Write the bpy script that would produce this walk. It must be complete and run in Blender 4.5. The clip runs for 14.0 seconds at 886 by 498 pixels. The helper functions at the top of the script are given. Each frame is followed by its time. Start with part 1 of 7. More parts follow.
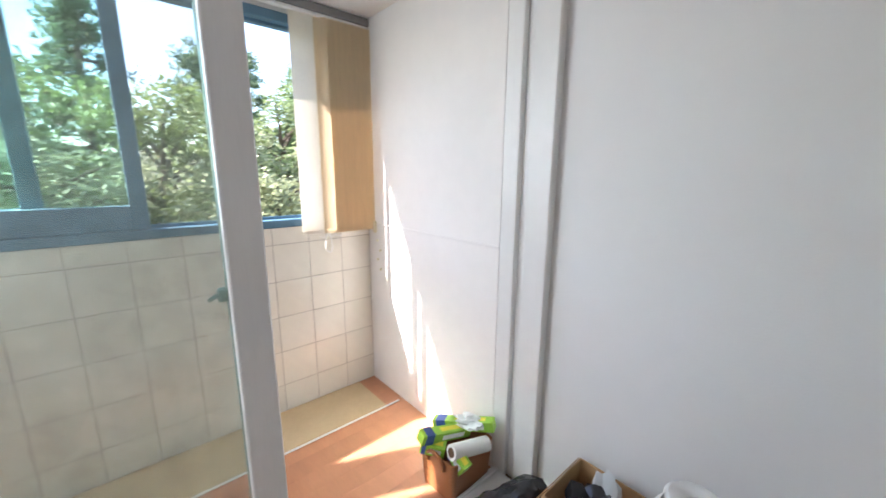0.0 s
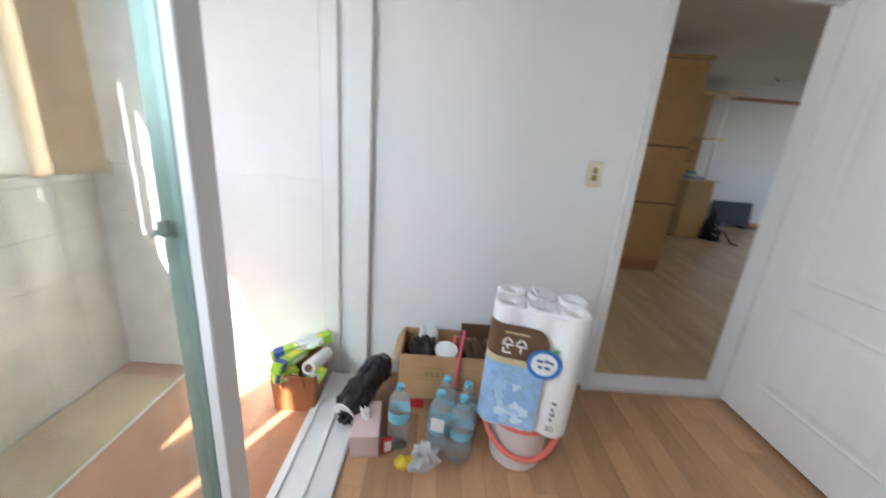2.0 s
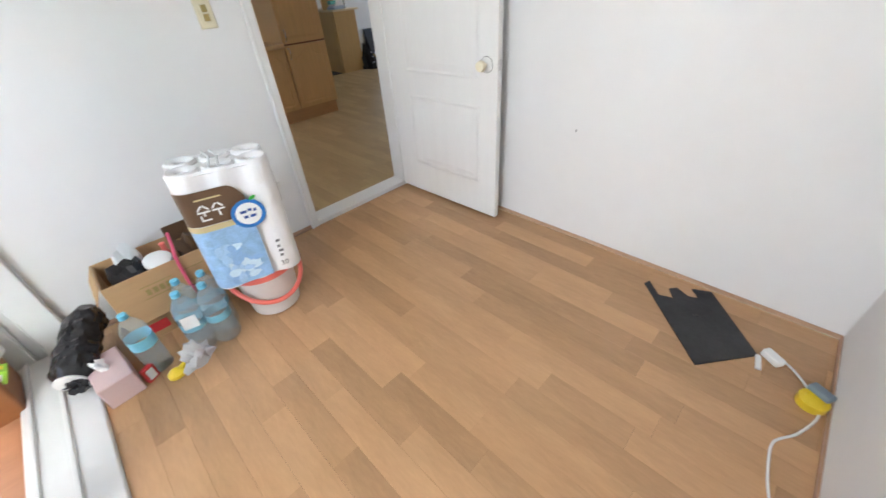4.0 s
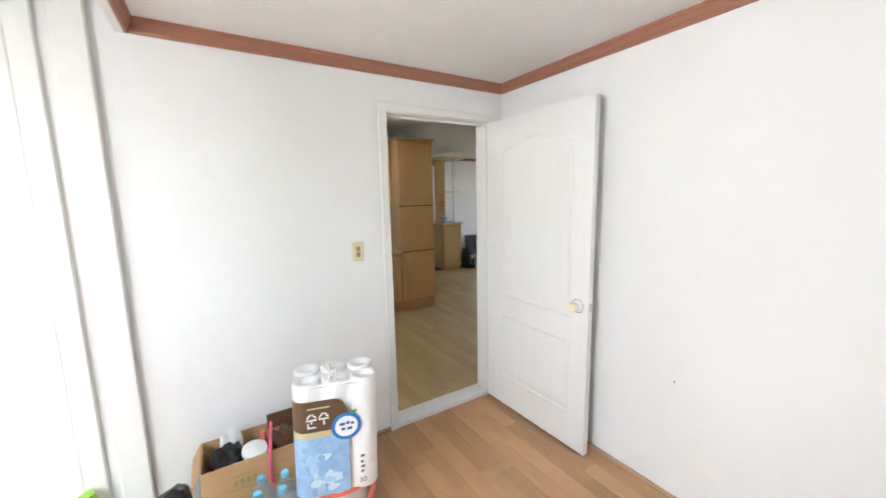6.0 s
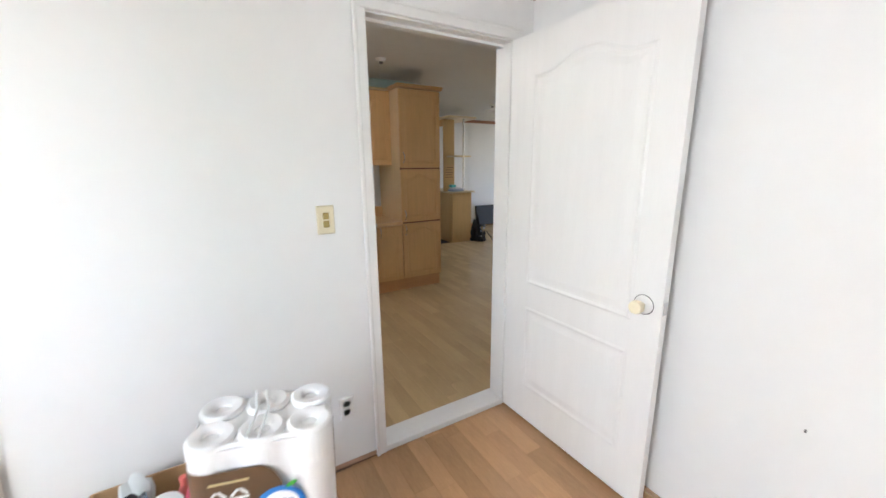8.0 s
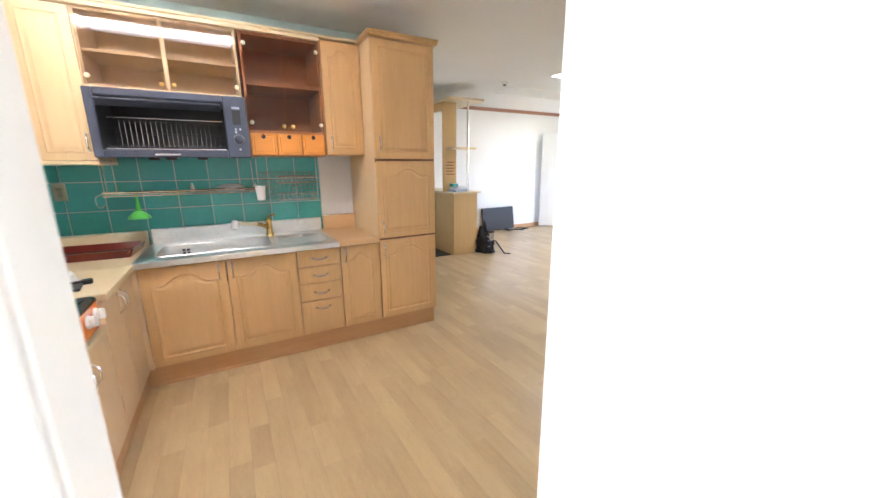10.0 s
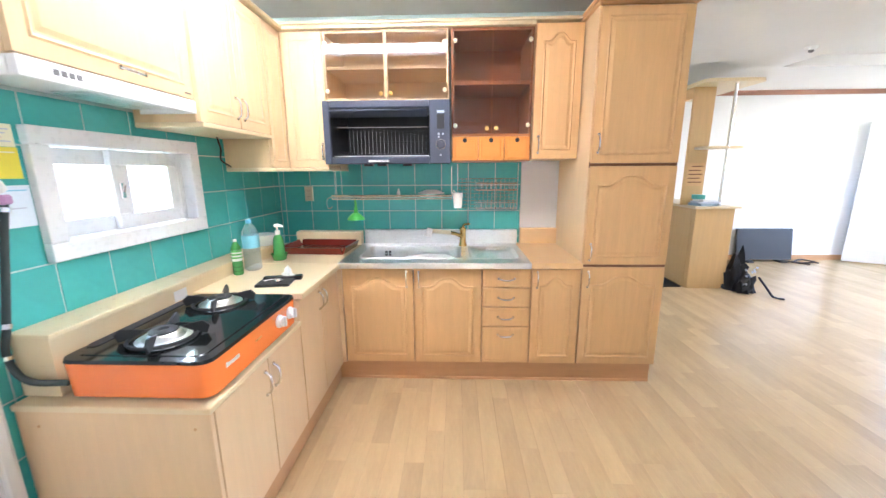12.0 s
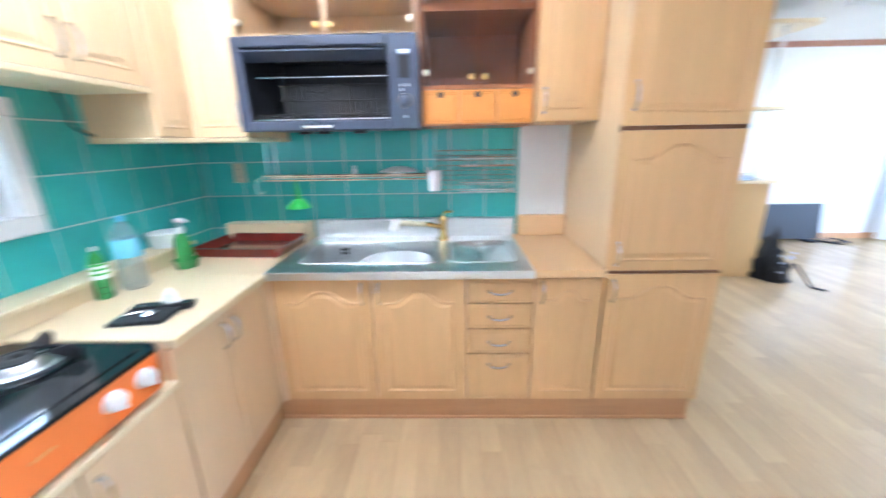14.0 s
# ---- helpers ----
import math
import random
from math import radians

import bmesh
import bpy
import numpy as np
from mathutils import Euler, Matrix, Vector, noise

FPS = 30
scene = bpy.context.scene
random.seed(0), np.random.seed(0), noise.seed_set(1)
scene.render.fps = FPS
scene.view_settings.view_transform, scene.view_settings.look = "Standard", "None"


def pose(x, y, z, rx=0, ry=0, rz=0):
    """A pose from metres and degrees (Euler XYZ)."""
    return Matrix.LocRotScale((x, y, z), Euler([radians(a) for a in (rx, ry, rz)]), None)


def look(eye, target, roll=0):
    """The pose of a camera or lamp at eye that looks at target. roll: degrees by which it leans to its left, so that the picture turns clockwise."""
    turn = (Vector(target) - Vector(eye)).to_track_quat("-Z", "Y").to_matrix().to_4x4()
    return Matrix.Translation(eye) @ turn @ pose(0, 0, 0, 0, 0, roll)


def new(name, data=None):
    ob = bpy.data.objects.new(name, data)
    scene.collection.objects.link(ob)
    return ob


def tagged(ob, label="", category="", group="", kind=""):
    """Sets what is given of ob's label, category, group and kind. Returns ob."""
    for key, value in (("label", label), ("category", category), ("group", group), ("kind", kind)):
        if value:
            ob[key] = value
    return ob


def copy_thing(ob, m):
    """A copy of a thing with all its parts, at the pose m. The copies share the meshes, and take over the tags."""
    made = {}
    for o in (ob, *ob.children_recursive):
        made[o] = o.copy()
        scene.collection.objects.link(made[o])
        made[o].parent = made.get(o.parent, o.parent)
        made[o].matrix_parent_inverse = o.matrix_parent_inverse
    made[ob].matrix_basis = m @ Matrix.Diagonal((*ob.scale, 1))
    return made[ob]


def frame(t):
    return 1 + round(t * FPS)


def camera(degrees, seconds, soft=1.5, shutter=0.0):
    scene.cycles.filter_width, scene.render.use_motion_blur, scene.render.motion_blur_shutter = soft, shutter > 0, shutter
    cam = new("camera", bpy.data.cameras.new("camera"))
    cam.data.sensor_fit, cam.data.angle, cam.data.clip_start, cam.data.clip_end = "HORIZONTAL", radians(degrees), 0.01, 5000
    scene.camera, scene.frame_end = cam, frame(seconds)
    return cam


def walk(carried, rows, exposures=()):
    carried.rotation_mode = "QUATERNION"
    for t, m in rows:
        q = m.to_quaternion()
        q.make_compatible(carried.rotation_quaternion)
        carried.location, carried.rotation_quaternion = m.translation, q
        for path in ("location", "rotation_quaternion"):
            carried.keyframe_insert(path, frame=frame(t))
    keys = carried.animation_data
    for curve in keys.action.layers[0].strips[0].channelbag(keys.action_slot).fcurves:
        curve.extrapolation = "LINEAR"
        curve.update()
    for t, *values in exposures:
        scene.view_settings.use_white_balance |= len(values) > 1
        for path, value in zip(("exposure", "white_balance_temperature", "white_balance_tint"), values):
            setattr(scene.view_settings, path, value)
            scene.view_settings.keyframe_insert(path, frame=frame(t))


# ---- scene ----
cam = camera(100.6, 14.0, shutter=0.35)
PATH = [
    (0, (0.655, 0.589, 1.404), (-0.815, 1.883, 0.999), 0.4),
    (0.5, (0.56, 0.428, 1.428), (-0.558, 2.05, 1.082), 1.6),
    (1, (0.395, 0.161, 1.367), (-0.27, 2.003, 0.958), 3.1),
    (1.5, (0.284, 0.007, 1.358), (-0.016, 1.929, 0.891), 2.6),
    (2, (0.23, 0.022, 1.337), (0.26, 1.933, 0.749), 4.6),
    (2.5, (0.209, -0.076, 1.264), (0.835, 1.543, 0.269), -1.2),
    (2.7, (0.185, -0.099, 1.263), (0.89, 1.449, 0.212), -2.6),
    (4.8, (0.37, -0.325, 1.286), (1.785, 0.621, 0.236), 0.7),
    (5, (0.355, -0.319, 1.361), (1.856, 0.766, 0.605), -1.2),
    (5.5, (0.302, -0.327, 1.497), (1.722, 1.051, 1.211), -2.1),
    (6, (0.247, -0.277, 1.533), (1.29, 1.406, 1.247), -1.2),
    (6.5, (0.202, -0.216, 1.489), (1.175, 1.494, 1.13), 0.8),
    (7, (0.24, -0.148, 1.473), (1.237, 1.538, 1.069), -0.8),
    (7.5, (0.411, 0.065, 1.434), (1.359, 1.785, 1.058), 0.1),
    (8, (0.61, 0.272, 1.425), (1.595, 1.957, 0.989), -0.6),
    (8.2, (0.702, 0.381, 1.406), (1.734, 2.046, 0.999), -0.1),
    (10.3, (1.392, 1.494, 1.359), (2.325, 3.202, 0.895), -0.7),
    (10.5, (1.414, 1.541, 1.354), (2.26, 3.278, 0.836), -0.8),
    (11, (1.47, 1.623, 1.352), (1.719, 3.552, 0.886), -0.4),
    (11.5, (1.555, 1.676, 1.368), (1.45, 3.611, 0.871), -1.1),
    (12, (1.538, 1.87, 1.379), (1.465, 3.826, 0.965), -0.4),
    (12.5, (1.529, 2.066, 1.361), (1.491, 4.009, 0.89), -0.8),
    (13, (1.534, 2.349, 1.359), (1.148, 4.252, 0.878), 1.8),
    (13.5, (1.492, 2.466, 1.367), (0.723, 4.219, 0.788), -1.0),
    (14, (1.635, 2.551, 1.367), (1.588, 4.471, 0.811), -1.0),
]
EXPOSURES = [(0, 2.4, 6150, 18), (0.5, 2.3, 6150, 17), (1.5, 2.34, 6100, 17), (2.0, 2.55, 6100, 17), (2.7, 2.72, 6000, 16), (4.8, 3.2, 6450, 16), (8.2, 3.3, 6350, 17), (10.3, 4.87, 6250, 19), (12.0, 5.16, 5850, 19), (12.8, 5.24, 5600, 18), (13.4, 5.32, 5250, 17), (14.0, 5.22, 5100, 14)]
walk(cam, [(t, look(eye, target, roll)) for t, eye, target, roll in PATH], EXPOSURES)

# ---- world, sun, large lights ----
BX, BY = -1.433, 1.79                                # balcony's window wall and end wall
SUN = Vector((0.45, 1.0, -0.97)).normalized()
world = bpy.data.worlds.new("sky")
scene.world = world
world.use_nodes = True
wn = world.node_tree
sky = wn.nodes.new("ShaderNodeTexSky")
sky.sky_type, sky.sun_disc = "NISHITA", False
sky.sun_elevation = math.asin(-SUN.z)
sky.sun_rotation = math.atan2(-SUN.x, -SUN.y)
wn.links.new(sky.outputs[0], wn.nodes["Background"].inputs[0])
wn.nodes["Background"].inputs[1].default_value = 0.15


def lamp(name, kind, m, energy, colour=(1, 1, 1), size=None, angle=None):
    data = bpy.data.lights.new(name, kind)
    data.energy, data.color = energy, colour
    if kind == "AREA":
        data.shape, data.size, data.size_y = "RECTANGLE", size[0], size[1]
    if angle:
        data.angle = radians(angle)
    ob = new(name, data)
    ob.matrix_world = m
    return ob


lamp("sun", "SUN", look((0, 0, 0), SUN), 5.0, (1.0, 0.94, 0.84), angle=0.6)
lamp("balcony_sky", "AREA", look((BX + 0.03, -0.22, 1.65), (0, -0.22, 1.5)), 5.2, (0.95, 0.97, 1.0), (0.84, 0.9))
lamp("living_sky", "AREA", look((8.27, 5.8, 1.25), (0, 5.8, 1.2)), 0.185, (0.95, 0.98, 1.0), (2.5, 2.2))
lamp("kitchen_tube_light", "AREA", look((0.92, 3.39, 2.37), (0.92, 3.39, 0)), 0.14, (0.93, 0.97, 1.0), (1.2, 0.12))
lamp("living_panel_light", "AREA", look((5.85, 4.95, 2.52), (5.85, 4.95, 0)), 0.2, (1.0, 0.98, 0.95), (0.9, 0.6))


# ---- materials ----
def mat(name, c, rough=0.5, metal=0.0, var=0.06, scale=6.0, bump=0.0, bscale=90.0, rand=0.0, stretch=(1, 1, 1), trans=0.0,
        ior=1.45, emit=0.0, coat=0.0, island=False, distort=0.0, alpha=1.0, sss=0.0):
    m = bpy.data.materials.new(name)
    m.use_nodes = True
    nt, b = m.node_tree, m.node_tree.nodes["Principled BSDF"]
    N, L = nt.nodes.new, nt.links.new
    b.inputs["Roughness"].default_value, b.inputs["Metallic"].default_value = rough, metal
    b.inputs["Transmission Weight"].default_value, b.inputs["IOR"].default_value = trans, ior
    b.inputs["Coat Weight"].default_value, b.inputs["Alpha"].default_value = coat, alpha
    b.inputs["Base Color"].default_value = (*c, 1)
    if emit:
        b.inputs["Emission Color"].default_value, b.inputs["Emission Strength"].default_value = (*c, 1), emit
    if var or rand:
        co, mp = N("ShaderNodeTexCoord"), N("ShaderNodeMapping")
        mp.inputs["Scale"].default_value = stretch
        L(co.outputs["Object"], mp.inputs[0])
        total = None
        for s, k in ((scale, var), (scale * 7.3, var * 0.6)):
            n, a = N("ShaderNodeTexNoise"), N("ShaderNodeMath")
            n.inputs["Scale"].default_value, n.inputs["Detail"].default_value, n.inputs["Distortion"].default_value = s, 5, distort
            L(mp.outputs[0], n.inputs[0])
            a.operation = "MULTIPLY_ADD"
            a.inputs[1].default_value = 2.2 * k
            L(n.outputs[0], a.inputs[0])
            if total is None:
                a.inputs[2].default_value = 1 - 1.76 * k
            else:
                L(total, a.inputs[2])
            total = a.outputs[0]
        if rand:
            o, a = N("ShaderNodeNewGeometry" if island else "ShaderNodeObjectInfo"), N("ShaderNodeMath")
            a.operation, a.inputs[1].default_value = "MULTIPLY_ADD", 2 * rand
            L(o.outputs["Random Per Island" if island else "Random"], a.inputs[0])
            L(total, a.inputs[2])
            s2 = N("ShaderNodeMath")
            s2.operation, s2.inputs[1].default_value = "SUBTRACT", rand
            L(a.outputs[0], s2.inputs[0])
            total = s2.outputs[0]
        h = N("ShaderNodeHueSaturation")
        h.inputs["Color"].default_value = (*c, 1)
        L(total, h.inputs["Value"])
        L(h.outputs[0], b.inputs["Base Color"])
        r = N("ShaderNodeMath")
        r.operation, r.inputs[1].default_value, r.inputs[2].default_value = "MULTIPLY_ADD", 0.18 * min(1, rough * 3), rough - 0.1 * min(1, rough * 3)
        L(n.outputs[0], r.inputs[0])
        L(r.outputs[0], b.inputs["Roughness"])
        if bump:
            n3, bp = N("ShaderNodeTexNoise"), N("ShaderNodeBump")
            n3.inputs["Scale"].default_value, n3.inputs["Detail"].default_value = bscale, 3
            bp.inputs["Strength"].default_value, bp.inputs["Distance"].default_value = bump, 0.002
            L(mp.outputs[0], n3.inputs[0])
            L(n3.outputs[0], bp.inputs["Height"])
            L(bp.outputs[0], b.inputs["Normal"])
    return m


M_WALL = mat("white_wallpaper", (0.80, 0.80, 0.79), 0.75, var=0.03, scale=1.6, bump=0.25, bscale=160)
M_BALWALL = mat("balcony_paint", (0.82, 0.80, 0.77), 0.7, var=0.05, scale=2.0, bump=0.2, bscale=60)
M_CEIL = mat("ceiling_paper", (0.80, 0.79, 0.77), 0.8, var=0.03, scale=2.0, bump=0.25, bscale=120)
M_TRIM = mat("white_painted_wood", (0.78, 0.78, 0.76), 0.38, var=0.04, scale=3, bump=0.08, bscale=40)
M_DOOR = mat("white_door_skin", (0.80, 0.80, 0.785), 0.33, var=0.03, scale=4, bump=0.1, bscale=30, stretch=(6, 6, 0.7))
M_MOULD = mat("brown_moulding", (0.34, 0.15, 0.09), 0.45, var=0.12, scale=5, bump=0.1, stretch=(3, 3, 8))
M_VINYL = mat("wood_vinyl", (0.55, 0.40, 0.215), 0.22, var=0.15, scale=2.2, bump=0.05, bscale=60, rand=0.09, stretch=(5, 1.1, 5), distort=0.6)
M_VINYL_R = mat("wood_vinyl_rest", (0.55, 0.40, 0.215), 0.22, var=0.15, scale=2.2, bump=0.05, bscale=60, rand=0.09, stretch=(5, 1.1, 5), distort=0.6, island=True)
M_VINYL_B = mat("reddish_wood_vinyl", (0.50, 0.295, 0.15), 0.22, var=0.2, scale=2.2, bump=0.05, bscale=60, rand=0.17, stretch=(5, 1.1, 5), distort=0.6)
M_BALFLOOR = mat("orange_vinyl", (0.50, 0.23, 0.12), 0.4, var=0.15, scale=2, rand=0.12, stretch=(1.2, 8, 8), distort=0.5)
M_SUB = mat("underlay", (0.20, 0.12, 0.07), 0.7, var=0.1)
M_BASE = mat("vinyl_skirting", (0.47, 0.29, 0.19), 0.4, var=0.12, scale=4, stretch=(2, 2, 6))
M_WTILE = mat("cream_tile", (0.76, 0.74, 0.66), 0.16, var=0.05, scale=3, rand=0.03, bump=0.03, bscale=20)
M_GROUT = mat("grey_grout", (0.42, 0.40, 0.36), 0.85, var=0.15, scale=12)
M_TEAL = mat("teal_tile", (0.085, 0.46, 0.43), 0.14, var=0.10, scale=5, rand=0.05, bump=0.04, bscale=14)
M_TGROUT = mat("white_grout", (0.50, 0.64, 0.61), 0.8, var=0.1, scale=15)
M_BLUE = mat("blue_window_paint", (0.10, 0.20, 0.29), 0.4, var=0.12, scale=5, bump=0.05)
M_GREEN = mat("green_aluminium", (0.22, 0.32, 0.29), 0.35, 0.4, var=0.12, scale=5, stretch=(4, 4, 1))
M_GREYW = mat("painted_stile", (0.72, 0.72, 0.71), 0.42, var=0.05, scale=5, bump=0.06, stretch=(5, 5, 0.6))
M_GLASS = mat("clear_glass", (0.97, 0.98, 0.975), 0.0, var=0, trans=1.0, ior=1.14)
# a diffuse share paints the whitish haze of reflections into the sliding door's pane
M_GLASSM = mat("reflection_haze_glass", (0.75, 0.81, 0.775), 0.03, var=0.25, scale=3, trans=0.87, ior=1.2)
M_GLASSG = mat("green_tinted_glass", (0.62, 0.86, 0.80), 0.02, var=0, trans=1.0, ior=1.1)
M_GLASSD = mat("cabinet_glass", (0.66, 0.62, 0.58), 0.01, var=0, trans=1.0, ior=1.45)
M_BEECH = mat("beech_foil", (0.69, 0.425, 0.19), 0.36, var=0.10, scale=3, bump=0.05, bscale=50, stretch=(11, 11, 0.9), distort=0.4)
M_MAPLE = mat("maple_foil", (0.74, 0.54, 0.305), 0.34, var=0.07, scale=3, bump=0.04, bscale=50, stretch=(11, 11, 0.9), distort=0.4)
M_HONEY = mat("honey_maple", (0.64, 0.42, 0.185), 0.36, var=0.08, scale=3, bump=0.04, bscale=50, stretch=(11, 11, 0.9), distort=0.4)
M_PALE = mat("pale_maple_door", (0.72, 0.515, 0.30), 0.34, var=0.06, scale=3, bump=0.04, bscale=50, stretch=(11, 11, 0.9), distort=0.4)
M_PLINTH = mat("orange_wood_plinth", (0.57, 0.31, 0.14), 0.42, var=0.10, scale=3, stretch=(1, 1, 12), distort=0.4)
M_REDWOOD = mat("reddish_cabinet_wood", (0.44, 0.16, 0.055), 0.4, var=0.1, scale=3, stretch=(10, 10, 0.9))
M_ORANGED = mat("orange_drawer_front", (0.75, 0.30, 0.06), 0.38, var=0.06, scale=4, stretch=(2, 2, 8))
M_LAM = mat("cream_worktop", (0.74, 0.60, 0.37), 0.32, var=0.03, scale=5)
M_LAMO = mat("orange_worktop", (0.76, 0.50, 0.25), 0.4, var=0.03, scale=5)
M_STEEL = mat("brushed_steel", (0.74, 0.75, 0.75), 0.30, 1.0, var=0.08, scale=6, bump=0.06, bscale=120, stretch=(1, 14, 14))
M_CHROME = mat("chrome", (0.72, 0.72, 0.73), 0.16, 1.0, var=0.05, scale=20)
M_BRASS = mat("brass", (0.70, 0.50, 0.20), 0.25, 1.0, var=0.1, scale=20)
M_ORANGE = mat("orange_enamel", (0.88, 0.22, 0.045), 0.22, var=0.03, scale=5, coat=0.3)
M_BLACKG = mat("black_glass_top", (0.012, 0.014, 0.015), 0.09, var=0.2, scale=5)
M_BLACK = mat("black_plastic", (0.02, 0.02, 0.022), 0.4, var=0.2, scale=8)
M_BLACKF = mat("black_film", (0.024, 0.024, 0.026), 0.22, var=0.4, scale=10, bump=0.9, bscale=26)
M_IRON = mat("cast_iron", (0.025, 0.025, 0.027), 0.55, var=0.2, scale=20, bump=0.2)
M_SLATE = mat("slate_plastic", (0.06, 0.072, 0.105), 0.38, var=0.08, scale=6)
M_WHITEP = mat("white_plastic", (0.80, 0.80, 0.78), 0.35, var=0.03, scale=8)
M_CREAMP = mat("cream_plastic", (0.72, 0.66, 0.48), 0.4, var=0.06, scale=10)
M_KNOB = mat("cream_knob", (0.85, 0.78, 0.58), 0.3, var=0.05, scale=30)
M_GOLDK = mat("golden_knob", (0.72, 0.48, 0.15), 0.3, var=0.05, scale=30)
M_EMIT = mat("lit_tube", (1.0, 0.98, 0.95), 0.4, var=0, emit=2.6)
M_EMITP = mat("lit_panel", (1.0, 0.99, 0.97), 0.4, var=0, emit=0.5)
M_BROWNT = mat("brown_seam_shade_and_writing", (0.22, 0.10, 0.045), 0.5, var=0.1, scale=10)
M_HOOD = mat("white_enamel", (0.80, 0.81, 0.81), 0.5, var=0.03, scale=5)
M_PVC = mat("white_pvc", (0.80, 0.81, 0.81), 0.3, var=0.02, scale=5)


def translucent(m, share):
    """Let light through thin cloth or leaves."""
    nt = m.node_tree
    b, out = nt.nodes["Principled BSDF"], nt.nodes["Material Output"]
    t, mix = nt.nodes.new("ShaderNodeBsdfTranslucent"), nt.nodes.new("ShaderNodeMixShader")
    src = b.inputs["Base Color"].links
    if src:
        nt.links.new(src[0].from_socket, t.inputs[0])
    else:
        t.inputs[0].default_value = b.inputs["Base Color"].default_value
    mix.inputs[0].default_value = share
    nt.links.new(b.outputs[0], mix.inputs[1])
    nt.links.new(t.outputs[0], mix.inputs[2])
    nt.links.new(mix.outputs[0], out.inputs[0])
    return m


# ---- geometry tools ----
def box(bm, x0, x1, y0, y1, z0, z1, bev=0.0, seg=1):
    r = bmesh.ops.create_cube(bm, size=1.0, matrix=Matrix.LocRotScale(((x0 + x1) / 2, (y0 + y1) / 2, (z0 + z1) / 2), None, (abs(x1 - x0), abs(y1 - y0), abs(z1 - z0))))
    if bev:
        es = list({e for v in r["verts"] for e in v.link_edges})
        bmesh.ops.bevel(bm, geom=es, offset=bev, segments=seg, affect="EDGES", profile=0.6)
    return bm


def bx(*a, **k):
    return box(bmesh.new(), *a, **k)


def rbox(bm, c, size, rz=0.0, bev=0.0, rx=0.0, ry=0.0, seg=1):
    r = bmesh.ops.create_cube(bm, size=1.0, matrix=pose(*c, rx, ry, rz) @ Matrix.Diagonal((*size, 1)))
    if bev:
        es = list({e for v in r["verts"] for e in v.link_edges})
        bmesh.ops.bevel(bm, geom=es, offset=bev, segments=seg, affect="EDGES", profile=0.6)
    return bm


def lathe(bm, profile, at=(0, 0, 0), seg=20, m=None, caps=True):
    """Turn a profile of (radius, height) round the upright axis."""
    m = m or Matrix.Translation(at)
    rings = []
    for r, z in profile:
        rings.append([bm.verts.new(m @ Vector((r * math.cos(2 * math.pi * i / seg), r * math.sin(2 * math.pi * i / seg), z))) for i in range(seg)])
    for a, b in zip(rings, rings[1:]):
        for i in range(seg):
            bm.faces.new((a[i], a[(i + 1) % seg], b[(i + 1) % seg], b[i]))
    if caps:
        bm.faces.new(rings[0][::-1])
        bm.faces.new(rings[-1])
    return bm


def rod(bm, a, b, r, r2=None, seg=10):
    a, b = Vector(a), Vector(b)
    q = (b - a).to_track_quat("Z", "Y").to_matrix().to_4x4()
    return lathe(bm, ((r, 0), (r if r2 is None else r2, (b - a).length)), seg=seg, m=Matrix.Translation(a) @ q)


def tube(bm, pts, r, seg=8, taper=None):
    """A round bar along a line of points."""
    pts = [Vector(p) for p in pts]
    rings, side = [], None
    for i, p in enumerate(pts):
        d = (pts[min(i + 1, len(pts) - 1)] - pts[max(i - 1, 0)]).normalized()
        if side is None:
            side = d.orthogonal().normalized()
        side = (side - d * side.dot(d)).normalized()
        up = d.cross(side)
        rr = r if taper is None else r * taper[i]
        rings.append([bm.verts.new(p + rr * (math.cos(2 * math.pi * k / seg) * side + math.sin(2 * math.pi * k / seg) * up)) for k in range(seg)])
    for a, b in zip(rings, rings[1:]):
        for k in range(seg):
            bm.faces.new((a[k], a[(k + 1) % seg], b[(k + 1) % seg], b[k]))
    bm.faces.new(rings[0][::-1])
    bm.faces.new(rings[-1])
    return bm


def curve_pts(ctrl, n=8):
    """A smooth line through the control points."""
    c = [Vector(p) for p in ctrl]
    c = [2 * c[0] - c[1]] + c + [2 * c[-1] - c[-2]]
    out = []
    for i in range(1, len(c) - 2):
        for k in range(n):
            t = k / n
            out.append(0.5 * (2 * c[i] + (c[i + 1] - c[i - 1]) * t + (2 * c[i - 1] - 5 * c[i] + 4 * c[i + 1] - c[i + 2]) * t * t + (3 * c[i] - c[i - 1] - 3 * c[i + 1] + c[i + 2]) * t ** 3))
    out.append(c[-2])
    return out


def prism(bm, loop, h0, h1, inset, F):
    """A slab with the outline loop (u, v), from height h0 to h1, its upper edge drawn in by inset. F maps u, v, h to the world."""
    n = len(loop)
    cu, cv = sum(p[0] for p in loop) / n, sum(p[1] for p in loop) / n
    du = max(abs(p[0] - cu) for p in loop) or 1
    dv = max(abs(p[1] - cv) for p in loop) or 1
    lo = [bm.verts.new(F(u, v, h0)) for u, v in loop]
    hi = [bm.verts.new(F(cu + (u - cu) * (1 - inset / du), cv + (v - cv) * (1 - inset / dv), h1)) for u, v in loop]
    for i in range(n):
        bm.faces.new((lo[i], lo[(i + 1) % n], hi[(i + 1) % n], hi[i]))
    bm.faces.new(hi)
    bm.faces.new(lo[::-1])
    return bm


PLACE = Matrix.Identity(4)                           # where the space that is being built stands
KITCHEN = Matrix.Translation((-0.105, 0.027, 0)) @ Matrix.Diagonal((0.972, 0.978, 0.987, 1))


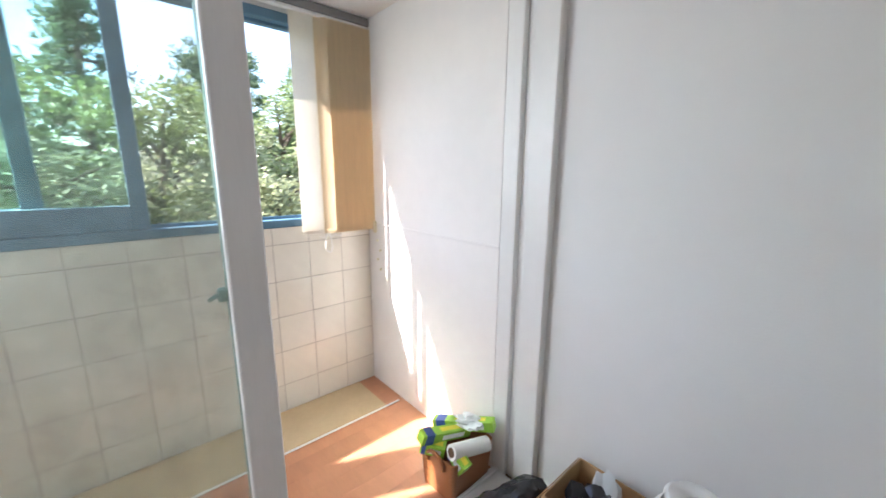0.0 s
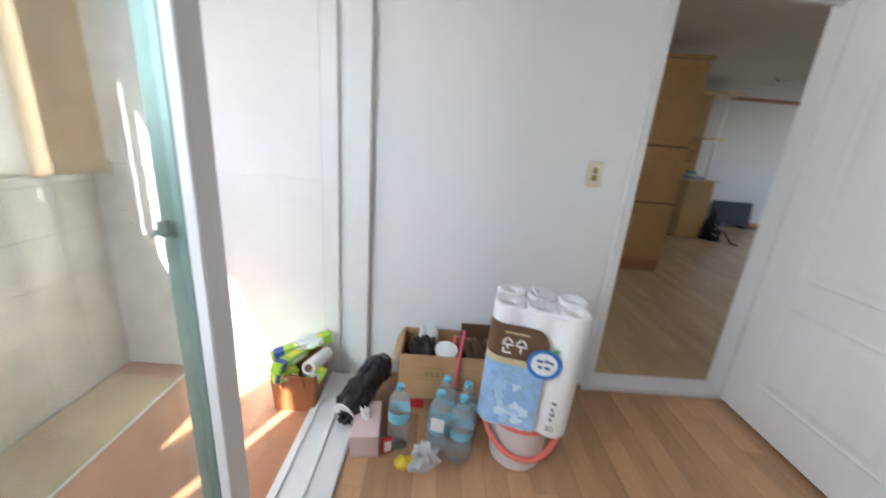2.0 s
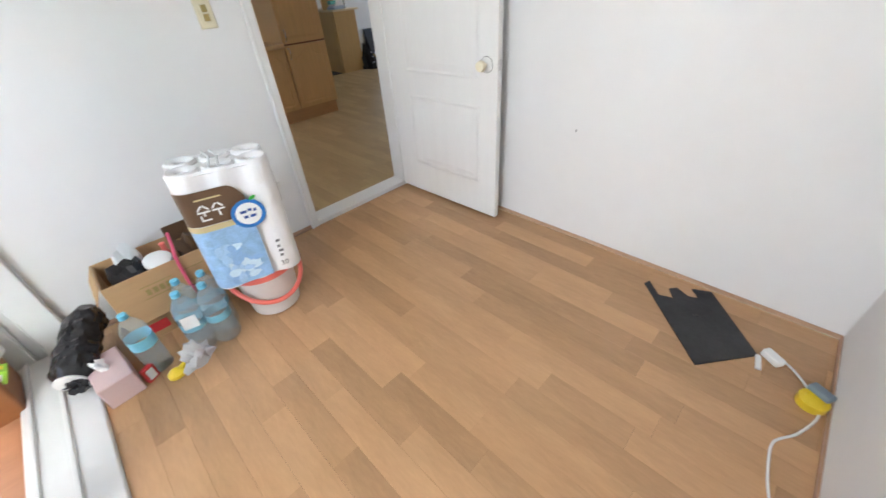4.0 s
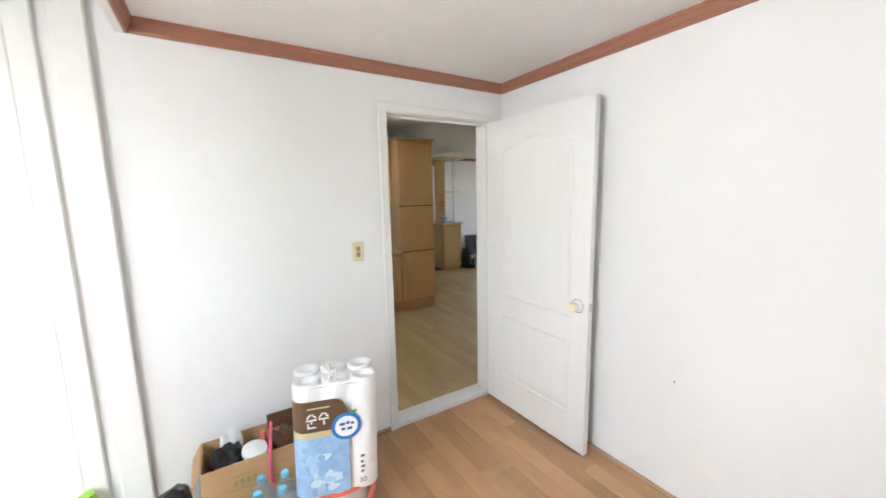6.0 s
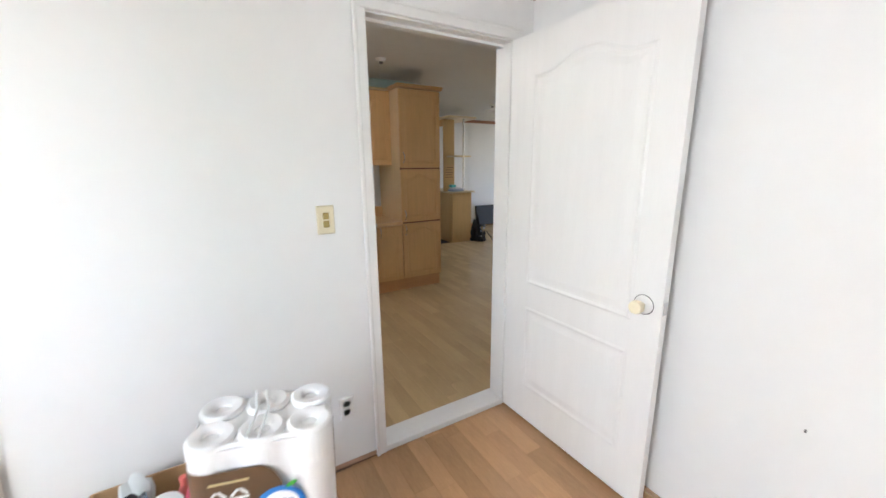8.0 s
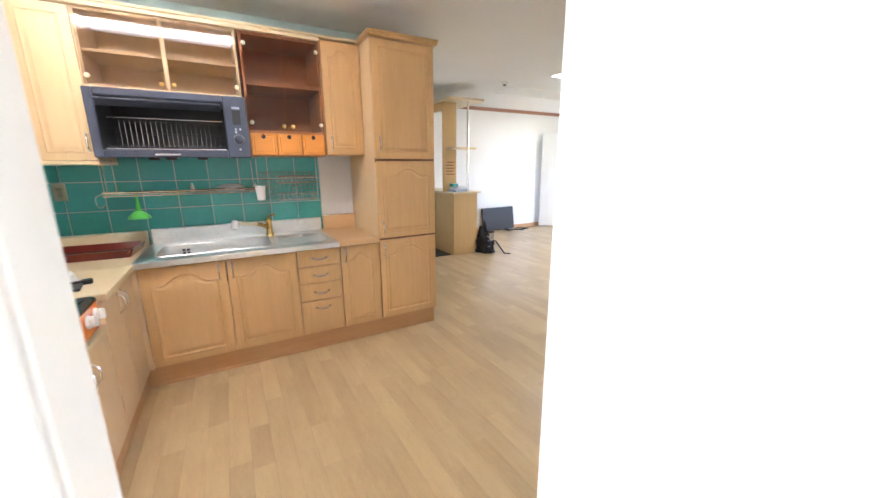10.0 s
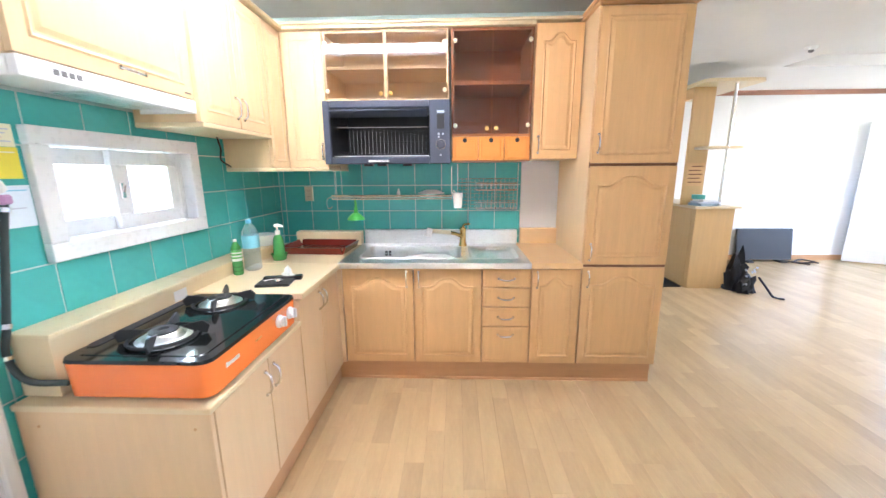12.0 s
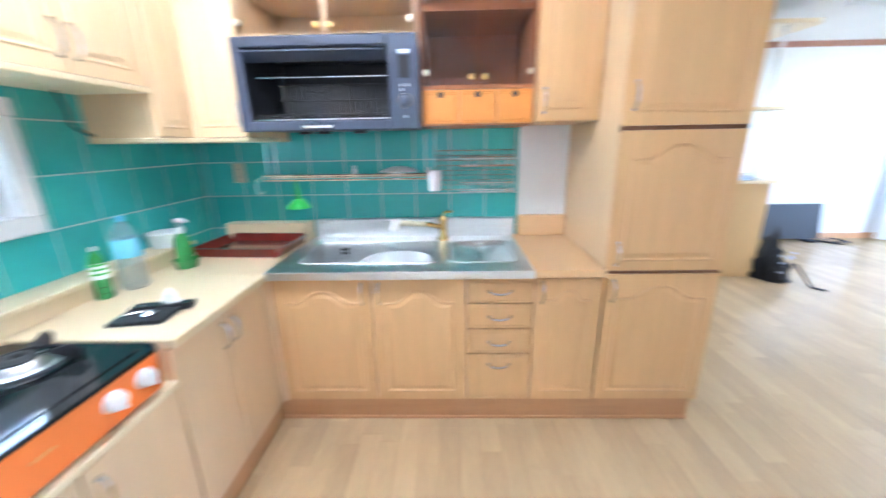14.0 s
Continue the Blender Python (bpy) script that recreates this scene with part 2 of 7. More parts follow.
def mesh(name, bm, material, smooth=False):
    bm.transform(PLACE)
    bmesh.ops.recalc_face_normals(bm, faces=bm.faces)
    me = bpy.data.meshes.new(name)
    bm.to_mesh(me)
    bm.free()
    me.materials.append(material)
    if smooth:
        me.shade_smooth()
        me.set_sharp_from_angle(angle=radians(40))
    return me


def part(name, bm, material, parent, label="", smooth=False):
    ob = new(name, mesh(name, bm, material, smooth))
    ob.parent = parent
    if parent.type == "EMPTY":
        ob.matrix_parent_inverse = Matrix.Translation(-parent.location)
    if label:
        ob["label"] = label
    return ob


def thing(name, at, label, category, group="", kind=""):
    ob = new(name)
    ob.empty_display_size = 0.05
    ob.location = PLACE @ Vector(at)
    return tagged(ob, label, category, group, kind)


def solid(name, bm, material, label, category, group="", kind="", smooth=False):
    return tagged(new(name, mesh(name, bm, material, smooth)), label, category, group, kind)


def setting(name, bm, material, label="", category=""):
    return tagged(new(name, mesh(name, bm, material)), label, category, "", "structure")

# ---- structure ----
CEIL, BCEIL = 2.50, 2.302
XR, YB, YD, YK = 2.075, -0.685, 1.835, 1.945          # bedroom's far side, back, door wall and its kitchen face
KX, KY = 0.255, 4.84                                 # kitchen's window wall and sink wall
LX, LY = 8.5, 7.75                                   # living room's far walls
D0, D1, DH = 1.175, 1.928, 2.03                       # bedroom doorway

# bedroom
setting("wall_door", box(box(box(box(bmesh.new(), -0.31, D0 - 0.02, YD, YK, 0, CEIL), D1 + 0.02, XR + 0.1, YD, YK, 0, CEIL), D0 - 0.02, D1 + 0.02, YD, YK, DH + 0.02, CEIL), XR + 0.1, LX, YD, YK, 0, CEIL), M_WALL, "white papered wall with the bedroom doorway", "wall")
setting("wall_bedroom_side", bx(XR, XR + 0.1, YB - 0.1, YD, 0, CEIL), M_WALL, "plain white papered bedroom wall", "wall")
setting("wall_bedroom_back", bx(-1.4, XR + 0.1, YB - 0.12, YB, 0, CEIL), M_WALL, "plain white papered bedroom wall", "wall")
setting("wall_over_slider", box(bx(-0.03, 0.0, YB, YD, 2.238, CEIL), -0.335, -0.03, YB, YD, 2.40, CEIL), M_WALL, "white wall over the sliding door", "wall")
setting("wall_slider_pier", bx(-0.335, 0.0, YB, YB + 0.05, 0, 2.238), M_WALL, "white wall beside the sliding door", "wall")
setting("ceiling_bedroom", bx(0.0, XR, YB, YD, BCEIL, BCEIL + 0.05), M_CEIL, "white papered bedroom ceiling", "ceiling")
setting("floor_bedroom", bx(-0.33, XR, YB, YK, -0.1, -0.006), M_SUB, "brown wood-patterned vinyl plank floor", "floor")


def moulding(name, a, b, inward, z, h=0.062, d=0.035):
    """A stepped wooden cornice from a to b."""
    a, b, n = Vector((*a, 0)), Vector((*b, 0)), Vector((*inward, 0))
    prof = ((0, 0), (0.012, 0), (0.015, 0.012), (0.022, 0.018), (d * 0.8, h * 0.72), (d, h * 0.8), (d, h), (0, h))
    bm = bmesh.new()
    ra, rb = ([bm.verts.new(p + n * u + Vector((0, 0, z + v))) for u, v in prof] for p in (a, b))
    for i in range(len(prof)):
        j = (i + 1) % len(prof)
        bm.faces.new((ra[i], ra[j], rb[j], rb[i]))
    bm.faces.new(ra)
    bm.faces.new(rb[::-1])
    return setting(name, bm, M_MOULD, "reddish brown wooden ceiling moulding", "moulding")


moulding("trim_door_wall", (0.0, YD), (XR, YD), (0, -1), BCEIL - 0.062)
moulding("trim_side_wall", (XR, YB), (XR, YD), (-1, 0), BCEIL - 0.062)
moulding("trim_slider_wall", (0.0, YB), (0.0, YD), (1, 0), BCEIL - 0.062)
moulding("trim_back_wall", (0.0, YB), (XR, YB), (0, 1), BCEIL - 0.062)
for n, q in (("baseboard_side", (XR - 0.006, XR, YB, YD)), ("baseboard_door", (-0.04, D0 - 0.055, YD - 0.006, YD)), ("baseboard_back", (0.0, XR - 0.006, YB, YB + 0.006))):
    setting(n, bx(*q, 0, 0.024, bev=0.002), M_BASE, "brown vinyl turned up as skirting", "skirting")

# doorway: frame, casing, threshold
fr = thing("door_frame", (1.55, YD, 0), "white painted wooden door frame with a threshold", "door frame", kind="structure")
part("jamb", bx(D0 - 0.02, D0, YD - 0.004, YK + 0.004, 0, DH, bev=0.002), M_TRIM, fr)
part("jamb", bx(D1, D1 + 0.02, YD - 0.004, YK + 0.004, 0, DH, bev=0.002), M_TRIM, fr)
part("head", bx(D0 - 0.02, D1 + 0.02, YD - 0.004, YK + 0.004, DH, DH + 0.02, bev=0.002), M_TRIM, fr)
part("stop", bx(D0, D1, YD + 0.05, YD + 0.085, DH - 0.012, DH), M_TRIM, fr)
part("threshold", bx(D0 - 0.01, D1 + 0.005, YD - 0.012, YK + 0.012, -0.005, 0.03, bev=0.006, seg=2), M_TRIM, fr)
for y0, y1, k in ((YD - 0.022, YD - 0.004, 0.006), (YK + 0.004, YK + 0.022, 0.03)):
    part("casing", box(bx(D0 - 0.052, D0 - k, y0, y1, 0, DH + 0.006, bev=0.004), D0 - 0.058, D0 - 0.044, y0 - 0.006, y1, 0, DH + 0.052, 0.003), M_TRIM, fr)
    part("casing", bx(D1 + k, D1 + 0.052, y0, y1, 0, DH + 0.006, bev=0.004), M_TRIM, fr)
    part("casing", box(bx(D0 - 0.052, D1 + 0.052, y0, y1, DH + 0.006, DH + 0.052, bev=0.004), D0 - 0.058, D1 + 0.058, y0 - 0.006, y1, DH + 0.044, DH + 0.058, 0.003), M_TRIM, fr)

# door leaf, open against the side wall
HINGE = (1.924, 1.805)
LW, LH = 0.845, 2.01
lang = math.degrees(math.atan2(1.942 - HINGE[0], HINGE[1] - 0.965))


def leafF(side):
    # u runs from the hinge to the free edge; h is the height over the leaf's face
    a = radians(lang)
    d, n = Vector((math.sin(a), -math.cos(a), 0)), Vector((-math.cos(a), -math.sin(a), 0))
    o = Vector((HINGE[0], HINGE[1], 0.018))
    return lambda u, v, h: o + d * u + n * (h if side else -0.036 - h) + Vector((0, 0, v))


def arched(u0, u1, v0, v1, rise, k=10, dip=0.25):
    """Outline of a panel with a swept arch for a top; v1 is the crown."""
    out = [(u0, v0), (u1, v0)]
    for i in range(k * 2 + 1):
        t = 1 - i / (k * 2)
        s = abs(2 * t - 1)
        s = min(1, max(0, (s - 0.1) / (0.9 - dip)))
        w = 0.5 + 0.5 * math.cos(math.pi * s)
        out.append((u0 + (u1 - u0) * t, v1 - rise * (1 - w)))
    return out


def panel_on(bm, loop, F, h=0.004, border=0.016):
    """A moulded panel: a raised rib round the outline and a raised field within it."""
    n = len(loop)
    cu, cv = (min(p[0] for p in loop) + max(p[0] for p in loop)) / 2, (min(p[1] for p in loop) + max(p[1] for p in loop)) / 2
    du, dv = max(p[0] for p in loop) - cu, max(p[1] for p in loop) - cv
    rings = []
    for off, hh in ((0, 0), (border * 0.45, h), (border, -h * 0.2), (border * 1.4, -h * 0.2), (border * 2.6, h * 0.9)):
        rings.append([bm.verts.new(F(cu + (u - cu) * (1 - off / du), cv + (v - cv) * (1 - off / dv), hh + 0.0006)) for u, v in loop])
    for a, b in zip(rings, rings[1:]):
        for i in range(n):
            bm.faces.new((a[i], a[(i + 1) % n], b[(i + 1) % n], b[i]))
    bm.faces.new(rings[-1])
    return bm


def rect(u0, u1, v0, v1):
    return [(u0, v0), (u1, v0), (u1, v1), (u0, v1)]


leaf = thing("door", (HINGE[0], HINGE[1], 0.018), "white moulded-panel bedroom door standing open", "door")
F1, F2 = leafF(True), leafF(False)
part("leaf_core", prism(bmesh.new(), rect(0, LW, 0, LH), -0.036, 0, 0.0, F1), M_DOOR, leaf)
for F in (F1, F2):
    part("upper_panel", panel_on(bmesh.new(), arched(0.15, LW - 0.115, 0.805, 1.878, 0.055), F, 0.0035, 0.024), M_DOOR, leaf)
    part("lower_panel", panel_on(bmesh.new(), rect(0.15, LW - 0.115, 0.205, 0.675), F, 0.0035, 0.024), M_DOOR, leaf)
for F, s in ((F1, 1), (F2, -1)):
    c = F(LW - 0.07, 0.885, 0)
    n = (F(0, 0, 1) - F(0, 0, 0)).normalized()
    m = Matrix.Translation(c) @ n.to_track_quat("Z", "Y").to_matrix().to_4x4()
    rose = part("rose", lathe(bmesh.new(), ((0.037, 0), (0.037, 0.002), (0.034, 0.004), (0.026, 0.008), (0.01, 0.009)), m=m, seg=24), M_WHITEP, leaf, "white rose", True)
    # black ring drawn for the shadow line between rose and door
    part("rose_rim", tube(bmesh.new(), [m @ Vector((0.038 * math.cos(t), 0.038 * math.sin(t), 0.001)) for t in [2 * math.pi * i / 32 for i in range(33)]], 0.0014, 6), M_BLACK, rose, "dark ring for the shadow round the rose")
    part("knob", lathe(bmesh.new(), ((0.010, 0.006), (0.011, 0.03), (0.024, 0.036), (0.027, 0.048), (0.024, 0.062), (0.012, 0.066), (0.006, 0.064)), m=m, seg=24), M_KNOB, rose, "cream and brass door knob", True)
e = F1(LW, 0.885, -0.018)
part("latch", rbox(bmesh.new(), e, (0.022, 0.004, 0.05), lang, 0.001), M_CHROME, leaf, "steel latch plate")
for v in (0.2, 1.8):
    part("hinge", rod(bmesh.new(), F1(-0.006, v, -0.036), F1(-0.006, v + 0.09, -0.036), 0.006), M_CHROME, leaf)

# sliding door to the balcony
sd = thing("sliding_door_frame", (-0.18, 0.6, 0), "white painted sliding door frame with floor tracks", "door frame", kind="structure")
part("jamb", box(box(bx(-0.345, -0.265, YD - 0.045, YD, 0, 2.399, bev=0.004), -0.225, -0.115, YD - 0.04, YD, 0, 2.399, 0.005), -0.266, -0.224, YD - 0.02, YD, 0, 2.399), M_TRIM, sd)
part("head", bx(-0.33, -0.06, YB + 0.05, YD - 0.056, 2.34, 2.399, bev=0.004), M_TRIM, sd)
sill = bx(-0.33, -0.095, YB + 0.05, YD - 0.047, -0.005, 0.022, bev=0.004)
for x in (-0.298, -0.2):
    box(sill, x - 0.007, x + 0.007, YB + 0.05, YD - 0.05, 0.021, 0.034, 0.002)
part("track_sill", sill, M_TRIM, sd)


def sliding_panel(y0, y1, x, label):
    p = thing("sliding_door", (x, (y0 + y1) / 2, 0.034), label, "sliding door", "balcony sliding doors")
    st = 0.082
    for a, b, nm in ((y0, y0 + st, "stile"), (y1 - st, y1, "stile")):
        s = part(nm, bx(x - 0.012, x + 0.018, a, b, 0.034, 2.36, bev=0.004), M_GREYW, p, "grey-white painted stile")
        part("glazing_channel", bx(x - 0.068, x - 0.0125, a + 0.004, b - 0.006, 0.036, 2.358, bev=0.004), M_GREEN, s, "green aluminium channel")
    for a, b in ((0.034, 0.16), (2.29, 2.36)):
        part("rail", bx(x - 0.055, x + 0.016, y0 + st, y1 - st, a, b, bev=0.004), M_GREYW, p)
    g = part("pane", bx(x - 0.036, x - 0.031, y0 + st - 0.01, y1 - st + 0.01, 0.15, 2.3), M_GLASSM, p)
    g.visible_shadow = False
    k = part("latch", rbox(bmesh.new(), (x - 0.055, y1 - st - 0.004, 1.112), (0.018, 0.022, 0.034), 0, 0.004), M_GREEN, p, "grey-green metal latch")
    part("lever", rod(bmesh.new(), (x - 0.055, y1 - st - 0.015, 1.112), (x - 0.055, y1 - st - 0.036, 1.102), 0.005), M_GREEN, k)
    return p


sliding_panel(-0.45, 0.837, -0.28, "glazed sliding door with grey-white stile, slid open")

# balcony
WY0, WY1, WZ0, WZ1 = -0.65, BY, 1.135, 2.19
setting("wall_balcony_end", bx(BX - 0.15, -0.345, BY, BY + 0.155, 0, CEIL), M_BALWALL, "white painted balcony end wall with a chalky ledge line", "wall")
setting("wall_balcony_low", bx(BX - 0.15, BX - 0.002, YB, BY, -0.1, WZ0 - 0.03), M_GROUT, "cream tiled balcony parapet", "wall")
setting("wall_balcony_lintel", bx(BX - 0.15, BX, YB, BY, WZ1, CEIL), M_BALWALL, "white balcony lintel", "wall")
setting("ceiling_balcony", bx(BX, -0.335, YB, BY, 2.26, CEIL), M_CEIL, "white painted balcony ceiling", "ceiling")
setting("floor_balcony", bx(BX - 0.1, -0.33, YB, BY, -0.1, -0.006), M_SUB, "orange wood-patterned balcony floor", "floor")
# added out of view: keeps low-y sun off the balcony floor
setting("wall_balcony_partition", bx(BX - 0.29, BX - 0.151, YB - 0.12, YB, -0.1, 4.6), M_BALWALL, "unseen white wall added to block part of the sun on the balcony", "wall")
setting("ledge_line", bx(BX + 0.001, -0.346, BY - 0.006, BY, 1.085, 1.097, bev=0.002), M_BALWALL, "raised plaster line on the balcony wall", "trim")

wf = thing("window_1", (BX - 0.07, 0.6, WZ0), "blue painted balcony window frame, sash slid open", "window", kind="structure")
part("sill_rail", box(bx(BX - 0.13, BX + 0.012, WY0, WY1, WZ0 - 0.03, WZ0 + 0.012, bev=0.003), BX - 0.055, BX - 0.045, WY0, WY1, WZ0 + 0.011, WZ0 + 0.028), M_BLUE, wf)
part("head_rail", box(bx(BX - 0.13, BX + 0.006, WY0, WY1, WZ1 - 0.045, WZ1, bev=0.003), BX - 0.055, BX - 0.045, WY0, WY1, WZ1 - 0.06, WZ1 - 0.044), M_BLUE, wf)
part("side_rail", bx(BX - 0.13, BX + 0.006, WY1 - 0.03, WY1, WZ0 + 0.012, WZ1 - 0.045), M_BLUE, wf)
part("side_rail", bx(BX - 0.13, BX + 0.006, WY0, WY0 + 0.05, WZ0 + 0.012, WZ1 - 0.045), M_BLUE, wf)
for y0, y1, x in ((-0.42, 0.685, BX - 0.03), (-0.58, 0.36, BX - 0.09)):
    sash = part("sash", box(box(box(bx(x - 0.02, x + 0.02, y0, y0 + 0.062, WZ0 + 0.014, WZ1 - 0.047, bev=0.003), x - 0.02, x + 0.02, y1 - 0.062, y1, WZ0 + 0.014, WZ1 - 0.047, 0.003), x - 0.019, x + 0.019, y0 + 0.062, y1 - 0.062, WZ0 + 0.014, WZ0 + 0.12, 0.003), x - 0.019, x + 0.019, y0 + 0.062, y1 - 0.062, WZ1 - 0.1, WZ1 - 0.047, 0.003), M_BLUE, wf, "blue painted sash")
    g = part("pane", bx(x - 0.003, x + 0.003, y0 + 0.057, y1 - 0.057, WZ0 + 0.115, WZ1 - 0.095), M_GLASSG, sash, "pane with a greenish tint")
    g.visible_shadow = False

# kitchen and living room
PLACE = KITCHEN
YQ = (YK - 0.027) / 0.978                            # the door wall in the kitchen's own measure
setting("wall_kitchen_window", box(box(box(box(bmesh.new(), KX - 0.2, KX - 0.0025, YQ, 3.14, 0, CEIL), KX - 0.2, KX - 0.0025, 3.83, KY + 0.15, 0, CEIL), KX - 0.2, KX - 0.0025, 3.14, 3.83, 0, 1.16), KX - 0.2, KX - 0.0025, 3.14, 3.83, 1.50, CEIL), M_TGROUT, "kitchen wall with teal tiles and a small window", "wall")
setting("wall_sink", bx(KX - 0.2, 3.02, KY + 0.0025, KY + 0.15, 0, CEIL), M_TGROUT, "kitchen wall with teal tiles behind the sink", "wall")
setting("wall_entry", bx(3.02, 3.12, KY + 0.012, LY, 0, CEIL), M_WALL, "white papered wall", "wall")
setting("wall_living_back", bx(3.02, LX + 0.1, LY, LY + 0.1, 0, CEIL), M_WALL, "white papered living room wall", "wall")
lw = box(box(box(bmesh.new(), LX, LX + 0.1, YQ, 4.5, 0, CEIL), LX, LX + 0.1, 7.3, LY, 0, CEIL), LX, LX + 0.1, 4.5, 7.3, 2.36, CEIL)
setting("wall_living_window", lw, M_WALL, "white wall with the living room balcony opening", "wall")
setting("floor_kitchen", bx(KX - 0.1, LX + 0.1, YQ + 0.012, LY, -0.1, -0.006), M_SUB, "brown wood-patterned vinyl plank floor", "floor")
T0, T1, U0, U1 = 5.35, 8.0, 2.6, 6.45               # raised tray of the living room ceiling
cl = bmesh.new()
box(cl, KX - 0.2, T0, YQ, LY, CEIL, CEIL + 0.18)
box(cl, T1, LX + 0.1, YQ, LY, CEIL, CEIL + 0.18)
box(cl, T0, T1, YQ, U0, CEIL, CEIL + 0.18)
box(cl, T0, T1, U1, LY, CEIL, CEIL + 0.18)
box(cl, T0, T1, U0, U1, CEIL + 0.12, CEIL + 0.18)
setting("ceiling_kitchen", cl, M_CEIL, "white papered ceiling with a raised tray", "ceiling")
moulding("trim_living_back", (4.4, LY), (LX, LY), (0, -1), CEIL - 0.062)
moulding("trim_living_window", (LX, YK), (LX, LY), (-1, 0), CEIL - 0.062)
setting("baseboard_living", bx(3.12, LX, LY - 0.008, LY, 0, 0.08, bev=0.002), M_PLINTH, "brown wooden skirting", "skirting")

# ---- kitchen cabinets ----
FY = 4.165                                           # front of the sink run
LFX = 0.915                                          # front of the stove run
UY, UX = 4.40, 0.56                                  # fronts of the wall cabinets


def YF(y):
    return lambda u, v, h: Vector((u, y - h, v))


def XF(x):
    return lambda u, v, h: Vector((x + h, u, v))


def bow(F, u, v, horizontal=False, n=0.10):
    """A bowed chrome handle that stands off a front."""
    pts = []
    for i in range(13):
        t = i / 12 * 2 - 1
        h = 0.026 * (1 - t ** 4) + 0.001
        pts.append(F(u + t * n / 2, v - 0.008 * (1 - t * t), h) if horizontal else F(u, v + t * n / 2, h))
    bm = tube(bmesh.new(), pts, 0.0052, 8)
    for s in (-1, 1):
        c = F(u + s * n / 2, v, 0) if horizontal else F(u, v + s * n / 2, 0)
        rod(bm, c, c + (F(0, 0, 1) - F(0, 0, 0)) * 0.006, 0.008)
    return bm


def front(parent, F, u0, u1, v0, v1, material, kind="arch", handle=None, name="door", g=0.0025):
    """A cabinet door or drawer front; handle: (u, v, horizontal)."""
    bm = prism(bmesh.new(), rect(u0 + g, u1 - g, v0 + g, v1 - g), -0.019, 0.0, 0.0015, F)
    w, h = u1 - u0, v1 - v0
    b = min(0.05, w * 0.17)
    if kind == "arch":
        panel_on(bm, arched(u0 + b, u1 - b, v0 + b, v1 - b * 1.1, min(0.06, w * 0.16)), F, 0.0045, 0.014)
    elif kind == "rect":
        panel_on(bm, rect(u0 + b, u1 - b, v0 + b, v1 - b), F, 0.0045, 0.014)
    elif kind == "drawer":
        panel_on(bm, rect(u0 + 0.012, u1 - 0.012, v0 + 0.012, v1 - 0.012), F, 0.0016, 0.005)
    d = part(name, bm, material, parent)
    if handle:
        part("handle", bow(F, *handle), M_CHROME, d, "bowed chrome handle", True)
    return d


def carcass(parent, x0, x1, y0, y1, z0, z1, material, name="body"):
    return part(name, bx(x0, x1, y0, y1, z0, z1, bev=0.001), material, parent)


BZ0, BZ1 = 0.14, 0.795
F = YF(FY)
G = "fitted kitchen base units"
c = thing("base_cabinet", (1.4, 4.45, 0), "beech double-door cabinet under the sink", "cabinet", G)
carcass(c, 0.93, 1.856, FY + 0.02, KY, BZ0, 0.64, M_BEECH)
part("filler", bx(0.896, 0.9395, FY - 0.012, FY + 0.02, BZ0, BZ1), M_PALE, c)
front(c, F, 0.94, 1.41, BZ0, BZ1 - 0.005, M_BEECH, "arch", (1.365, 0.72, False))
front(c, F, 1.41, 1.856, BZ0, BZ1 - 0.005, M_BEECH, "arch", (1.445, 0.72, False))
c = thing("drawer_cabinet", (2.01, 4.45, 0), "beech cabinet with four drawers", "cabinet", G)
carcass(c, 1.857, 2.172, FY + 0.02, KY, BZ0, BZ1, M_BEECH)
for a, b in ((0.665, BZ1 - 0.005), (0.535, 0.665), (0.401, 0.535), (BZ0, 0.401)):
    front(c, F, 1.857, 2.172, a, b, M_BEECH, "drawer", (2.014, b - 0.055 if b < 0.42 else (a + b) / 2, True), "drawer")
c = thing("base_cabinet", (2.33, 4.45, 0), "narrow beech cabinet with an arched door", "cabinet", G)
carcass(c, 2.173, 2.489, FY + 0.02, KY, BZ0, BZ1, M_BEECH)
front(c, F, 2.173, 2.487, BZ0, BZ1 - 0.005, M_BEECH, "arch", (2.21, 0.72, False))
c = thing("tall_cabinet", (2.75, 4.5, 0), "tall beech pantry cabinet with three stacked doors", "cabinet")
carcass(c, 2.491, 3.012, FY + 0.026, KY, BZ0, 2.285, M_MAPLE)
# dark strips behind the door seams, added to paint the shade in the gaps
for z in (0.795, 1.411):
    part("shadow_rail", bx(2.493, 3.01, FY + 0.012, FY + 0.0258, z, z + 0.033), M_BROWNT, c)
front(c, F, 2.491, 3.012, BZ0, 0.807, M_BEECH, "arch", (2.53, 0.725, False), g=0.004)
front(c, F, 2.491, 3.012, 0.815, 1.424, M_BEECH, "arch", (2.53, 0.90, False), g=0.004)
front(c, F, 2.491, 3.012, 1.432, 2.275, M_BEECH, "rect", (2.53, 1.55, False), g=0.004)
part("crown", box(bx(2.47, 3.03, FY - 0.03, KY, 2.286, 2.305, bev=0.003), 2.462, 3.038, FY - 0.038, KY, 2.305, 2.322, 0.005), M_BEECH, c)
solid("plinth", box(bx(0.86, 3.0, FY + 0.035, FY + 0.055, 0, 0.139, bev=0.001), 0.86, 3.0, FY + 0.028, FY + 0.036, 0, 0.018, 0.003), M_PLINTH, "orange wooden plinth under the sink run", "plinth")

